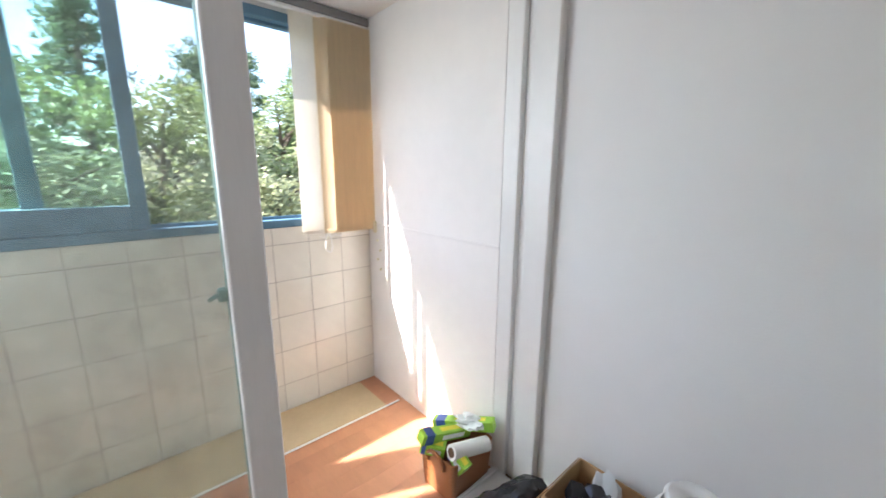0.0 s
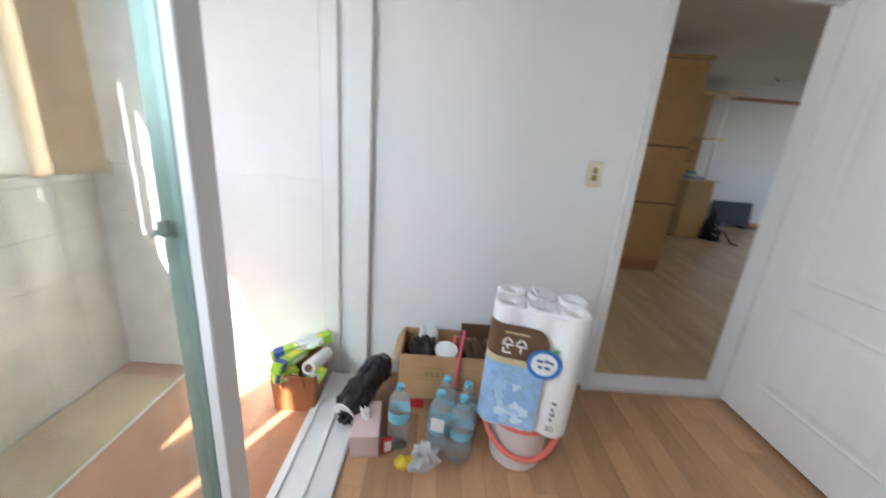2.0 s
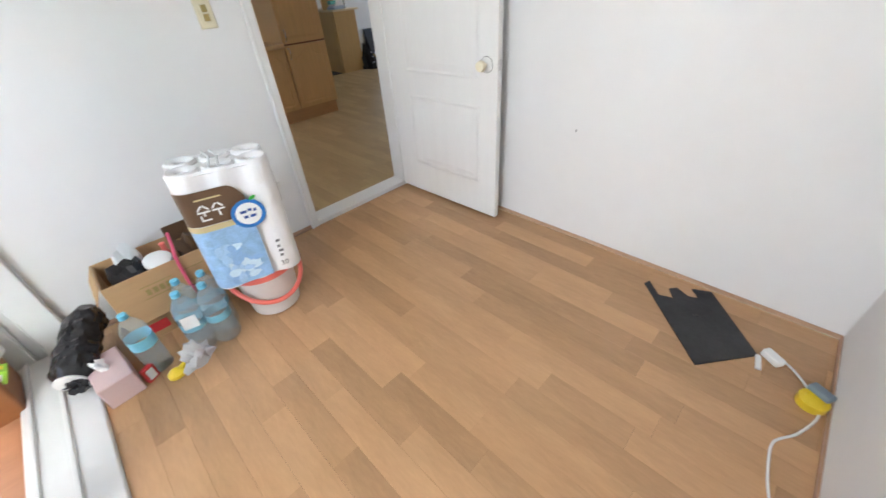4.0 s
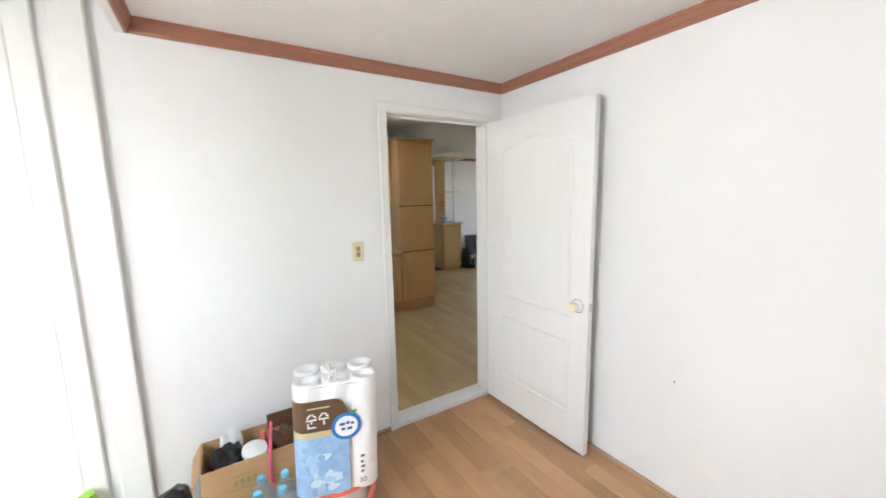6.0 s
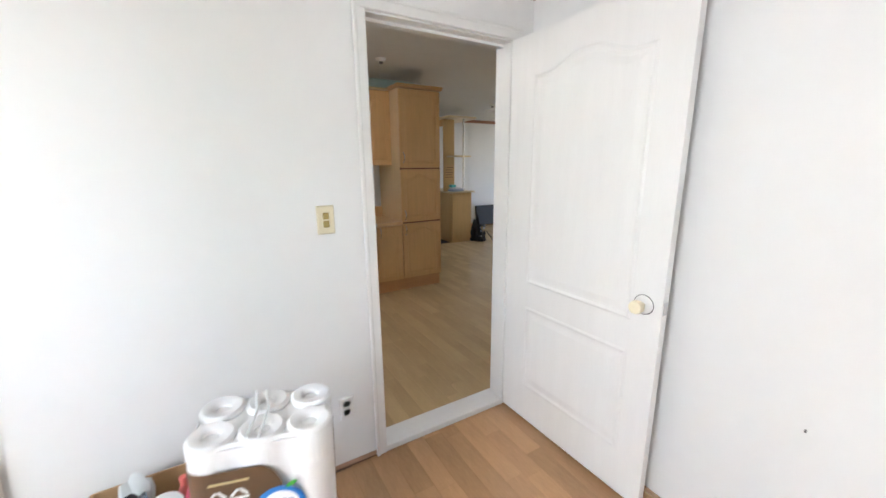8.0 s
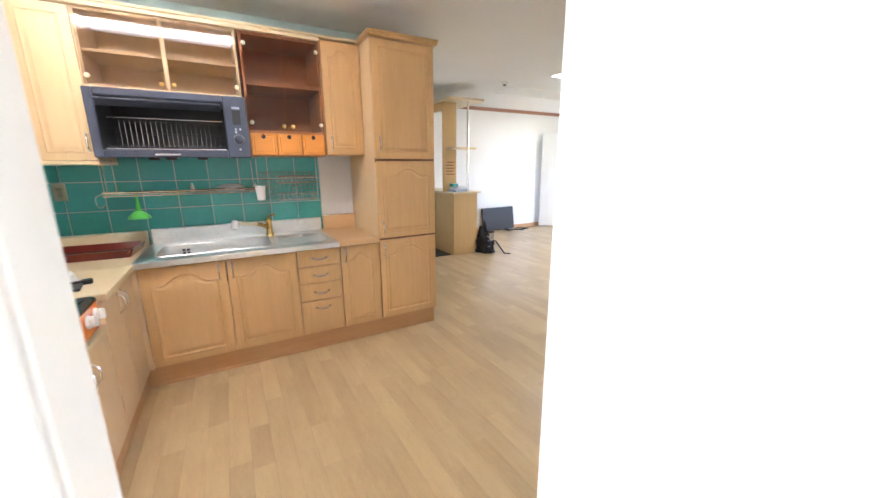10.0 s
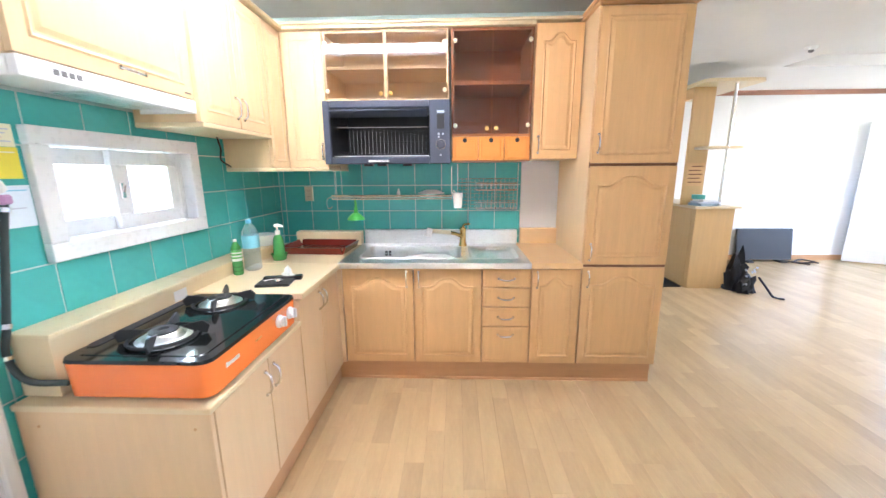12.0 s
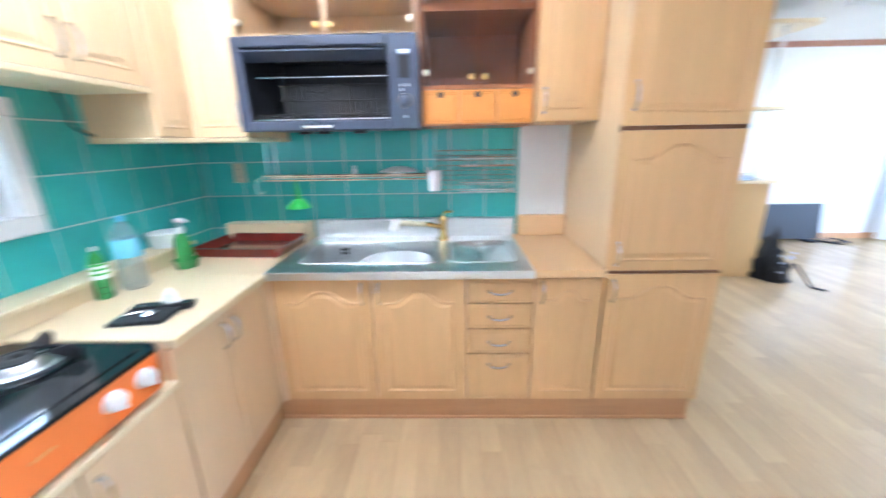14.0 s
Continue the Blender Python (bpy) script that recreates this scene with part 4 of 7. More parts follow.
# dish dryer
d = thing("dish_dryer", (1.23, 4.6, 1.44), "slate grey dish dryer with an open front and wire rack", "dish dryer")
dx0, dx1, dz0, dz1, dy = 0.822, 1.652, 1.445, 1.838, 4.345
for q in ((dx0, dx0 + 0.045, dz0, dz1), (1.515, dx1, dz0, dz1), (dx0 + 0.045, 1.515, dz1 - 0.045, dz1), (dx0 + 0.045, 1.515, dz0, dz0 + 0.045)):
    part("frame_bar", bx(q[0], q[1], dy, dy + 0.03, q[2], q[3], bev=0.006), M_SLATE, d)
for q in ((dx0 + 0.01, dx0 + 0.03, dy + 0.03, KY - 0.01, dz0 + 0.01, dz1 - 0.01), (dx1 - 0.03, dx1 - 0.01, dy + 0.03, KY - 0.01, dz0 + 0.01, dz1 - 0.01), (dx0 + 0.03, dx1 - 0.03, dy + 0.03, KY - 0.01, dz1 - 0.03, dz1 - 0.01), (dx0 + 0.03, dx1 - 0.03, dy + 0.03, KY - 0.01, dz0 + 0.01, dz0 + 0.03), (dx0 + 0.03, dx1 - 0.03, KY - 0.03, KY - 0.01, dz0 + 0.03, dz1 - 0.03)):
    part("shell_panel", bx(*q), M_BLACK, d)
part("raised_door", rbox(bmesh.new(), (1.17, dy + 0.03, dz1 - 0.075), (0.66, 0.01, 0.075), 0, 0.003, 62), M_SLATE, d, "lid tilted up inside")
# rails that look dim inside are darkened by material; only the bright one is chrome
for z, y, m in ((0.075, 0.06, M_IRON), (0.235, 0.06, M_CHROME), (0.075, 0.30, M_IRON), (0.16, 0.30, M_IRON), (0.235, 0.30, M_IRON)):
    part("rack_rail", tube(bmesh.new(), [(0.90, dy + y, dz0 + z), (1.50, dy + y, dz0 + z)], 0.003, 6), m, d)
for i in range(22):
    x = 0.91 + i * 0.028
    part("rack_wire", tube(bmesh.new(), [(x, dy + 0.06, dz0 + 0.07), (x, dy + 0.30, dz0 + 0.07), (x, dy + 0.30, dz0 + 0.24)], 0.0016, 5), M_CHROME, d)
part("tray", bx(0.875, 1.51, dy + 0.032, dy + 0.34, dz0 + 0.047, dz0 + 0.058, bev=0.003), M_CHROME, d)
part("handle", bx(1.11, 1.25, dy - 0.012, dy - 0.0, dz0 + 0.012, dz0 + 0.027, bev=0.004), M_CHROME, d, "chrome brand bar")
k = part("dial", lathe(bmesh.new(), ((0.026, 0), (0.026, 0.006), (0.018, 0.008), (0.016, 0.02), (0.012, 0.022)), m=pose(1.588, dy, 1.565, 90), seg=24), M_SLATE, d, "timer dial", True)
part("dial_ring", tube(bmesh.new(), [(1.588 + 0.03 * math.cos(a), dy - 0.003, 1.565 + 0.03 * math.sin(a)) for a in [2 * math.pi * i / 24 for i in range(25)]], 0.002, 5), M_CHROME, k)
part("display", bx(1.565, 1.612, dy - 0.003, dy, 1.66, 1.75, bev=0.001), M_BLACK, d)
part("display_label", bx(1.565, 1.612, dy - 0.003, dy, 1.757, 1.772), M_STICKER, d)
for x, z in ((1.575, 1.63), (1.602, 1.63), (1.575, 1.612), (1.588, 1.50)):
    part("button", lathe(bmesh.new(), ((0.007, 0), (0.006, 0.005)), m=pose(x, dy, z, 90), seg=12), M_STICKER, d)
for x in (1.07, 1.16, 1.33):
    part("bottom_clip", bx(x, x + 0.06, dy + 0.04, dy + 0.08, dz0 - 0.012, dz0 + 0.0), M_BLACK, d)

# sink
sk = thing("sink", (1.55, 4.45, 0.797), "stainless steel sink with drainer and splashback", "sink")
X0, X1, Y0, Y1, ZS = 0.928, 2.166, FY - 0.028, KY - 0.045, 0.832
B = (1.02, 1.725, 4.27, 4.67)
C = (1.775, 2.12, 4.27, 4.67)
bm = bmesh.new()
for q in ((X0, X1, Y0, B[2]), (X0, X1, B[3], Y1), (X0, B[0], B[2], B[3]), (B[1], C[0], B[2], B[3]), (C[1], X1, B[2], B[3])):
    box(bm, q[0], q[1], q[2], q[3], 0.8, ZS, 0.0)
part("rim", bm, M_STEEL, sk)
part("front_edge", bx(X0 + 0.002, X1 - 0.002, Y0 - 0.006, Y0 + 0.012, 0.797, ZS + 0.004, bev=0.005, seg=2), M_STEEL, sk)
for (a, b, c_, e), dep, nm in ((B, 0.17, "bowl"), (C, 0.022, "drainer")):
    bm = bmesh.new()
    k = 0.02
    up = [bm.verts.new((u, v, ZS)) for u, v in rounded(a, b, c_, e, 0.05)]
    dn = [bm.verts.new((u, v, ZS - dep)) for u, v in rounded(a + k, b - k, c_ + k, e - k, 0.05)]
    for i in range(len(up)):
        j = (i + 1) % len(up)
        bm.faces.new((up[i], dn[i], dn[j], up[j]))
    bm.faces.new(dn)
    part(nm, bm, M_STEEL, sk, "", True)
    lip = bmesh.new()
    tube(lip, [Vector((u, v, ZS)) for u, v in rounded(a, b, c_, e, 0.05) + [rounded(a, b, c_, e, 0.05)[0]]], 0.004, 6)
    part(nm + "_lip", lip, M_STEEL, sk)
    crn = bmesh.new()
    for cx, cy, sx, sy in ((a, c_, 1, 1), (b, c_, -1, 1), (b, e, -1, -1), (a, e, 1, -1)):
        vs = [(cx, cy)] + [(cx + sx * 0.05 * (1 - math.sin(t)), cy + sy * 0.05 * (1 - math.cos(t))) for t in [math.pi / 2 * i / 5 for i in range(6)]]
        crn.faces.new([crn.verts.new((u, v, ZS - 0.0005)) for u, v in vs])
    part("corner_fillet", crn, M_STEEL, sk)
part("splashback", box(bx(X0 + 0.02, X1 + 0.01, Y1 + 0.001, Y1 + 0.014, 0.8, 0.942, bev=0.003), X0 + 0.02, X1 + 0.01, Y1 + 0.014, KY, 0.93, 0.942), M_STEEL, sk)
part("label", bx(X0 + 0.05, X0 + 0.11, Y1 - 0.0005, Y1 + 0.0008, 0.885, 0.918), M_TUB, sk, "pale maker's sticker")
for i in range(4):
    part("overflow_slot", bx(1.135 + (i % 2) * 0.028, 1.155 + (i % 2) * 0.028, 4.648, 4.651, 0.765 + (i // 2) * 0.022, 0.78 + (i // 2) * 0.022), M_BLACK, sk)
tb = solid("wash_basin", lathe(bmesh.new(), ((0.10, 0), (0.17, 0.07), (0.19, 0.115), (0.197, 0.117), (0.195, 0.111), (0.172, 0.066), (0.10, 0.008), (0.001, 0.008)), at=(1.49, 4.47, ZS - 0.169), seg=36), M_TUB, "white plastic wash basin standing in the sink", "basin", smooth=True)
fa = thing("faucet", (1.74, 4.71, ZS), "brass mixer tap with a cream pull-out spray", "faucet")
part("base", lathe(bmesh.new(), ((0.032, 0), (0.03, 0.02), (0.024, 0.03), (0.023, 0.11), (0.026, 0.115), (0.026, 0.135), (0.018, 0.145)), at=(1.74, 4.71, ZS), seg=20), M_BRASS, fa, "", True)
part("lever", tube(bmesh.new(), curve_pts([(1.74, 4.71, ZS + 0.14), (1.75, 4.70, ZS + 0.165), (1.79, 4.67, ZS + 0.175)], 5), 0.008, 8), M_BRASS, fa, "", True)
part("spout", tube(bmesh.new(), [(1.735, 4.70, ZS + 0.075), (1.68, 4.64, ZS + 0.105), (1.64, 4.60, ZS + 0.12)], 0.014, 12), M_BRASS, fa, "", True)
sp = part("spray_hose", tube(bmesh.new(), [(1.64, 4.60, ZS + 0.12), (1.58, 4.54, ZS + 0.135), (1.50, 4.47, ZS + 0.155)], 0.015, 12), M_CREAMP, fa, "cream spray stem", True)
part("spray_head", rod(bmesh.new(), (1.502, 4.472, ZS + 0.17), (1.485, 4.455, ZS + 0.115), 0.022, 0.026, 16), M_WHITEP, sp, "white spray head", True)
for i, (x, y) in enumerate(((1.93, 4.63), (1.955, 4.64), (1.975, 4.63))):
    solid("sponge_scrap", rbox(bmesh.new(), (x, y, ZS - 0.022 + 0.011), (0.022, 0.02, 0.018), 20 * i, 0.004), M_WHITEP, "small white scrap beside the brass tap", "scrap", "drainer scraps")

# wire shelf and grid below the wall cabinets
rk = thing("hanging_rack", (1.22, 4.72, 1.2), "chrome wire shelf hung under the dish dryer", "rack")
for y, z, r in ((4.58, 1.215, 0.003), (4.63, 1.215, 0.003), (4.68, 1.215, 0.003), (4.73, 1.215, 0.003), (4.78, 1.215, 0.003), (4.575, 1.227, 0.006), (4.575, 1.203, 0.0055)):
    part("shelf_wire", tube(bmesh.new(), [(0.77, y, z), (1.66, y, z)], r, 6), M_CHROME, rk)
for i in range(24):
    x = 0.80 + i * 0.036
    part("cross_wire", tube(bmesh.new(), [(x, 4.575, 1.225), (x, 4.66, 1.235), (x, 4.78, 1.215)], 0.002, 5), M_CHROME, rk)
for x in (0.79, 0.84, 1.655):
    part("hanger", tube(bmesh.new(), [(x, 4.60, 1.43), (x, 4.60, 1.215)], 0.0035, 6), M_CHROME, rk)
part("end_hook", tube(bmesh.new(), curve_pts([(0.77, 4.58, 1.22), (0.735, 4.57, 1.20), (0.735, 4.565, 1.15), (0.755, 4.56, 1.135), (0.775, 4.56, 1.15)], 5), 0.003, 6), M_CHROME, rk)
solid("plate", lathe(bmesh.new(), ((0.04, 0), (0.05, 0.002), (0.1, 0.022), (0.101, 0.025), (0.05, 0.006), (0.001, 0.005)), m=pose(1.50, 4.665, 1.262, 180), seg=36), M_WHITEP, "white plate lying upside down on the wire shelf", "plate", smooth=True)
solid("shaker", lathe(bmesh.new(), ((0.012, 0), (0.012, 0.03), (0.007, 0.036), (0.007, 0.05), (0.004, 0.052)), at=(1.26, 4.62, 1.222), seg=14), M_TUB, "small white bottle stopper on the wire shelf", "stopper", smooth=True)
cu = thing("cutlery_cup", (1.70, 4.62, 1.15), "white plastic cup hooked on the rack", "cup")
part("cup", lathe(bmesh.new(), ((0.028, 0), (0.037, 0.105), (0.040, 0.107), (0.036, 0.103), (0.026, 0.004), (0.001, 0.004)), at=(1.70, 4.60, 1.135), seg=24), M_WHITEP, cu, "", True)
part("hook", tube(bmesh.new(), [(1.69, 4.635, 1.225), (1.67, 4.625, 1.26), (1.657, 4.605, 1.235)], 0.003, 6), M_WHITEP, cu)
gr = thing("wire_grid", (1.95, 4.8, 1.1), "chrome wire grid with two hooked baskets", "rack")
for i in range(9):
    z = 1.115 + i * 0.028
    part("grid_wire", tube(bmesh.new(), [(1.70, 4.80, z), (2.17, 4.80, z)], 0.002, 5), M_CHROME, gr)
for i in range(15):
    x = 1.70 + i * 0.0335
    part("grid_wire", tube(bmesh.new(), [(x, 4.798, 1.11), (x, 4.798, 1.345)], 0.002, 5), M_CHROME, gr)
for x in (1.70, 2.165):
    part("hanger", tube(bmesh.new(), [(x, 4.78, 1.455), (x, 4.79, 1.10)], 0.0035, 6), M_CHROME, gr)
for z in (1.255, 1.115):
    bm = bmesh.new()
    for y, zz in ((4.70, z), (4.70, z + 0.05), (4.79, z)):
        tube(bm, [(1.84, y, zz), (2.15, y, zz)], 0.003, 6)
    for i in range(9):
        x = 1.845 + i * 0.037
        tube(bm, [(x, 4.70, z + (0.05 if i % 2 else 0.02)), (x, 4.70, z), (x, 4.795, z), (x, 4.795, z + 0.06)], 0.002, 5)
    part("wire_basket", bm, M_CHROME, gr, "wire basket")
ld = thing("green_ladle", (0.93, 4.62, 1.05), "green plastic strainer hung from the shelf", "strainer")
part("stem", tube(bmesh.new(), [(0.935, 4.60, 1.198), (0.935, 4.61, 1.14), (0.93, 4.62, 1.09)], 0.012, 8, [0.6, 1, 1.5]), M_GREENS, ld)
part("bowl", lathe(bmesh.new(), ((0.01, 0.055), (0.03, 0.045), (0.062, 0.012), (0.066, 0.0), (0.06, 0.004), (0.02, 0.035)), at=(0.93, 4.62, 1.048), seg=24), M_GREENS, ld, "", True)
part("hook", tube(bmesh.new(), [(0.935, 4.60, 1.225), (0.935, 4.59, 1.21), (0.935, 4.60, 1.19)], 0.003, 6), M_CHROME, ld)


def outlet(name, at, F, m, label, holes=2, w=0.07, h=0.115):
    o = thing(name, at, label, "socket")
    part("plate", prism(bmesh.new(), rect(-w / 2, w / 2, -h / 2, h / 2), 0, 0.009, 0.004, F), m, o)
    for i in range(holes):
        v = (i - (holes - 1) / 2) * 0.044
        c, n = F(0, v, 0.009), (F(0, 0, 1) - F(0, 0, 0)).normalized()
        mm = Matrix.Translation(c) @ n.to_track_quat("Z", "Y").to_matrix().to_4x4()
        f = part("socket_face", lathe(bmesh.new(), ((0.019, 0), (0.018, 0.002), (0.015, -0.003), (0.001, -0.003)), m=mm, seg=20), m, o)
        for sgn in (-1, 1):
            part("pin_hole", lathe(bmesh.new(), ((0.0028, 0), (0.0028, 0.0032)), m=mm @ Matrix.Translation((0.0085 * sgn, 0, -0.003)), seg=8), M_BLACK, f)
    return o


outlet("wall_socket", (0.52, KY, 1.23), lambda u, v, hh: Vector((0.495 + u, KY - hh, 1.228 + v)), M_CREAMP, "cream double socket on the teal tiles")
solid("cable", tube(bmesh.new(), curve_pts([(KX + 0.06, 4.02, 1.60), (KX + 0.05, 4.06, 1.53), (KX + 0.02, 4.10, 1.47), (KX + 0.03, 4.18, 1.43)], 6), 0.005, 8), M_BLACK, "black cable hanging below the wall cabinet", "cable")


# bottles and things on the worktop
def bottle(at, h, r, name, label, body, cap, lab, lz=(0.45, 0.7), extra=None, group=""):
    b = thing(name, at, label, "bottle", group)
    prof = [(r * 0.8, 0), (r, h * 0.03)]
    n = 7
    for i in range(n):
        z = h * (0.06 + 0.36 * i / (n - 1))
        prof.append((r * (0.96 if i % 2 else 1.0), z))
    prof += [(r * 0.97, h * 0.46), (r * 0.97, h * 0.68), (r, h * 0.70), (r * 0.9, h * 0.78), (r * 0.45, h * 0.9), (r * 0.3, h * 0.93), (r * 0.3, h * 0.955)]
    o = part("body", lathe(bmesh.new(), prof, at=at, seg=20), body, b, "", True)
    o.visible_shadow = False
    part("cap", lathe(bmesh.new(), ((r * 0.34, h * 0.93), (r * 0.36, h * 0.935), (r * 0.34, h * 0.995), (r * 0.28, h)), at=at, seg=16), cap, b, "", True)
    if lab:
        l = part("label", lathe(bmesh.new(), ((r * 1.005, h * lz[0]), (r * 1.005, h * lz[1])), at=at, seg=24, caps=False), lab, b, "", True)
    if extra:
        extra(b)
    return b


bottle((0.455, 4.0, 0.828), 0.30, 0.048, "water_bottle", "clear water bottle with a blue cap and label on the worktop", M_PET, M_CAPB, M_LABELB)


def cola(b):
    part("drink", lathe(bmesh.new(), ((0.022, 0.003), (0.0265, 0.008), (0.0265, 0.055)), at=(0.43, 3.885, 0.828), seg=18), M_COLA, b, "dark drink left in the bottle")
    for i in range(3):
        part("label_stripe", lathe(bmesh.new(), ((0.0282, 0.098 + i * 0.018), (0.0282, 0.106 + i * 0.018)), at=(0.43, 3.885, 0.828), seg=18), M_GREENS, b)


bottle((0.43, 3.885, 0.828), 0.205, 0.0275, "drink_bottle", "small green bottle with a white cap and printed label", M_GREENP, M_WHITEP, M_PAPER, (0.40, 0.70), cola)
sb = thing("soap_pump", (0.495, 4.255, 0.828), "green pump bottle of dish soap in a dish", "soap bottle")
part("dish", lathe(bmesh.new(), ((0.04, 0), (0.052, 0.04), (0.055, 0.042), (0.05, 0.036), (0.038, 0.004), (0.001, 0.004)), at=(0.495, 4.255, 0.828), seg=24), M_GREENP, sb, "pale green dish", True)
part("body", lathe(bmesh.new(), ((0.03, 0.006), (0.036, 0.02), (0.037, 0.09), (0.032, 0.14), (0.018, 0.165), (0.014, 0.17)), at=(0.495, 4.255, 0.828), seg=20), M_GREENP, sb, "", True)
part("collar", lathe(bmesh.new(), ((0.016, 0.168), (0.016, 0.195), (0.006, 0.197), (0.005, 0.225)), at=(0.495, 4.255, 0.828), seg=16), M_WHITEP, sb, "", True)
part("spout", tube(bmesh.new(), [(0.48, 4.255, 1.055), (0.505, 4.255, 1.058), (0.535, 4.255, 1.05)], 0.009, 8, [1.2, 1.1, 0.7]), M_WHITEP, sb, "white pump spout", True)
solid("food_tub", lathe(bmesh.new(), ((0.07, 0), (0.08, 0.065), (0.083, 0.067), (0.08, 0.072), (0.001, 0.074)), at=(0.335, 4.36, 0.909), seg=28), M_TUB, "frosted plastic food tub on the ledge", "tub", smooth=True)
ty = thing("serving_tray", (0.66, 4.55, 0.829), "dark red lacquered wooden tray", "tray")
tb0 = pose(0.665, 4.56, 0.829, 0, 0, -3)
bm = bmesh.new()
box(bm, -0.20, 0.20, -0.14, 0.14, 0.0, 0.012, 0.002)
bm.transform(tb0)
part("bottom", bm, M_LACQ, ty)
for q in ((-0.235, 0.235, -0.165, -0.15), (-0.235, 0.235, 0.15, 0.165), (-0.235, -0.22, -0.15, 0.15), (0.22, 0.235, -0.15, 0.15)):
    bm = bmesh.new()
    cx, cy = (q[0] + q[1]) / 2, (q[2] + q[3]) / 2
    hor = q[1] - q[0] > 0.1
    sgn = 1 if (cy if hor else cx) > 0 else -1
    loop = [(-0.018 * sgn, 0.0), (0.0, 0.0), (0.022 * sgn, 0.05), (0.012 * sgn, 0.05)]
    ends = (-0.22, 0.22) if hor else (-0.152, 0.152)
    ring = [[bm.verts.new((e, cy + a, b) if hor else (cx + a, e, b)) for a, b in loop] for e in ends]
    for i in range(4):
        bm.faces.new((ring[0][i], ring[0][(i + 1) % 4], ring[1][(i + 1) % 4], ring[1][i]))
    bm.faces.new(ring[0])
    bm.faces.new(ring[1][::-1])
    bm.transform(tb0)
    part("side", bm, M_LACQ, ty)
cs = thing("black_case", (0.72, 3.74, 0.829), "flat black case with metal bits and a crumpled tissue", "case")
part("base", rbox(bmesh.new(), (0.735, 3.70, 0.836), (0.17, 0.11, 0.014), 8, 0.003), M_BLACK, cs)
part("pouch", rbox(bmesh.new(), (0.745, 3.775, 0.842), (0.20, 0.05, 0.022), 12, 0.008, seg=2), M_BLACKF, cs)
part("ring", lathe(bmesh.new(), ((0.018, 0), (0.02, 0.006), (0.012, 0.012), (0.008, 0.004)), at=(0.755, 3.70, 0.8435), seg=18), M_CHROME, cs, "chrome bit", True)
part("key", tube(bmesh.new(), [(0.68, 3.69, 0.847), (0.71, 3.71, 0.848), (0.73, 3.72, 0.847)], 0.004, 6), M_CHROME, cs)


def crumple(at, size, seed, n=40):
    """A crumpled scrap: a jittered cone of folded faces."""
    rnd = random.Random(seed)
    bm = bmesh.new()
    bmesh.ops.create_icosphere(bm, subdivisions=3, radius=1.0)
    for v in bm.verts:
        k = 0.72 + 0.5 * noise.noise(v.co * 2.3 + Vector((seed, 0, 0))) + 0.25 * noise.noise(v.co * 6 + Vector((0, seed, 0)))
        v.co = Vector((v.co.x * size[0] * k, v.co.y * size[1] * k, max(v.co.z * k, -0.2) * size[2]))
    lo = min(v.co.z for v in bm.verts)
    for v in bm.verts:
        v.co += Vector(at) - Vector((0, 0, lo))
    return bm


bm = crumple((0, 0, 0), (0.03, 0.018, 0.05), 5)
for v in bm.verts:
    v.co.x *= max(0.15, 1.3 - v.co.z * 11)
    v.co.y *= max(0.2, 1.3 - v.co.z * 9)
bm.transform(Matrix.Translation((0.765, 3.79, 0.852)))
solid("tissue", bm, M_PAPER, "white crumpled tissue standing on the case", "tissue")

# ceiling lamps, detectors
kl = thing("ceiling_light", (1.05, 3.44, CEIL), "twin-tube fluorescent ceiling light", "ceiling light")
part("housing", bx(0.42, 1.68, 3.36, 3.52, CEIL - 0.045, CEIL - 0.001, bev=0.006), M_HOOD, kl)
for y in (3.395, 3.485):
    part("tube", rod(bmesh.new(), (0.45, y, CEIL - 0.065), (1.65, y, CEIL - 0.065), 0.014, seg=14), M_EMIT, kl, "lit fluorescent tube", True)
pl = thing("ceiling_light", (6.1, 5.0, CEIL + 0.12), "flat lit panel light in the ceiling tray", "ceiling light")
part("frame", bx(5.55, 6.65, 4.6, 5.5, CEIL + 0.085, CEIL + 0.119, bev=0.006), M_HOOD, pl)
part("diffuser", bx(5.6, 6.6, 4.65, 5.45, CEIL + 0.075, CEIL + 0.0845, bev=0.004), M_EMITP, pl, "glowing diffuser")
for x, y in ((2.25, 4.02), (5.02, 5.75)):
    dt = thing("smoke_detector", (x, y, CEIL), "small white smoke detector on the ceiling", "smoke detector", "smoke detectors")
    part("base", lathe(bmesh.new(), ((0.03, 0), (0.05, 0.018), (0.052, 0.03)), at=(x, y, CEIL - 0.031), seg=24), M_WHITEP, dt, "", True)
    part("sensor", lathe(bmesh.new(), ((0.014, 0), (0.022, 0.008), (0.022, 0.025)), at=(x, y, CEIL - 0.05), seg=18), M_PRINT, dt, "", True)

# side door beyond the tiles
dr = thing("door_2", (KX, 2.35, 0), "white side door in a white frame", "door", kind="structure")
part("door_leaf", bx(KX - 0.011, KX + 0.006, YQ + 0.03, 2.77, 0.01, 2.02, bev=0.002), M_DOOR, dr)
part("casing", box(bx(KX - 0.011, KX + 0.022, 2.77, 2.85, 0, 2.09, bev=0.006, seg=2), KX - 0.01, KX + 0.034, 2.80, 2.838, 0, 2.088, 0.005), M_TRIM, dr)
part("casing", bx(KX - 0.011, KX + 0.03, YQ + 0.028, 2.77, 2.022, 2.09, bev=0.006), M_TRIM, dr)

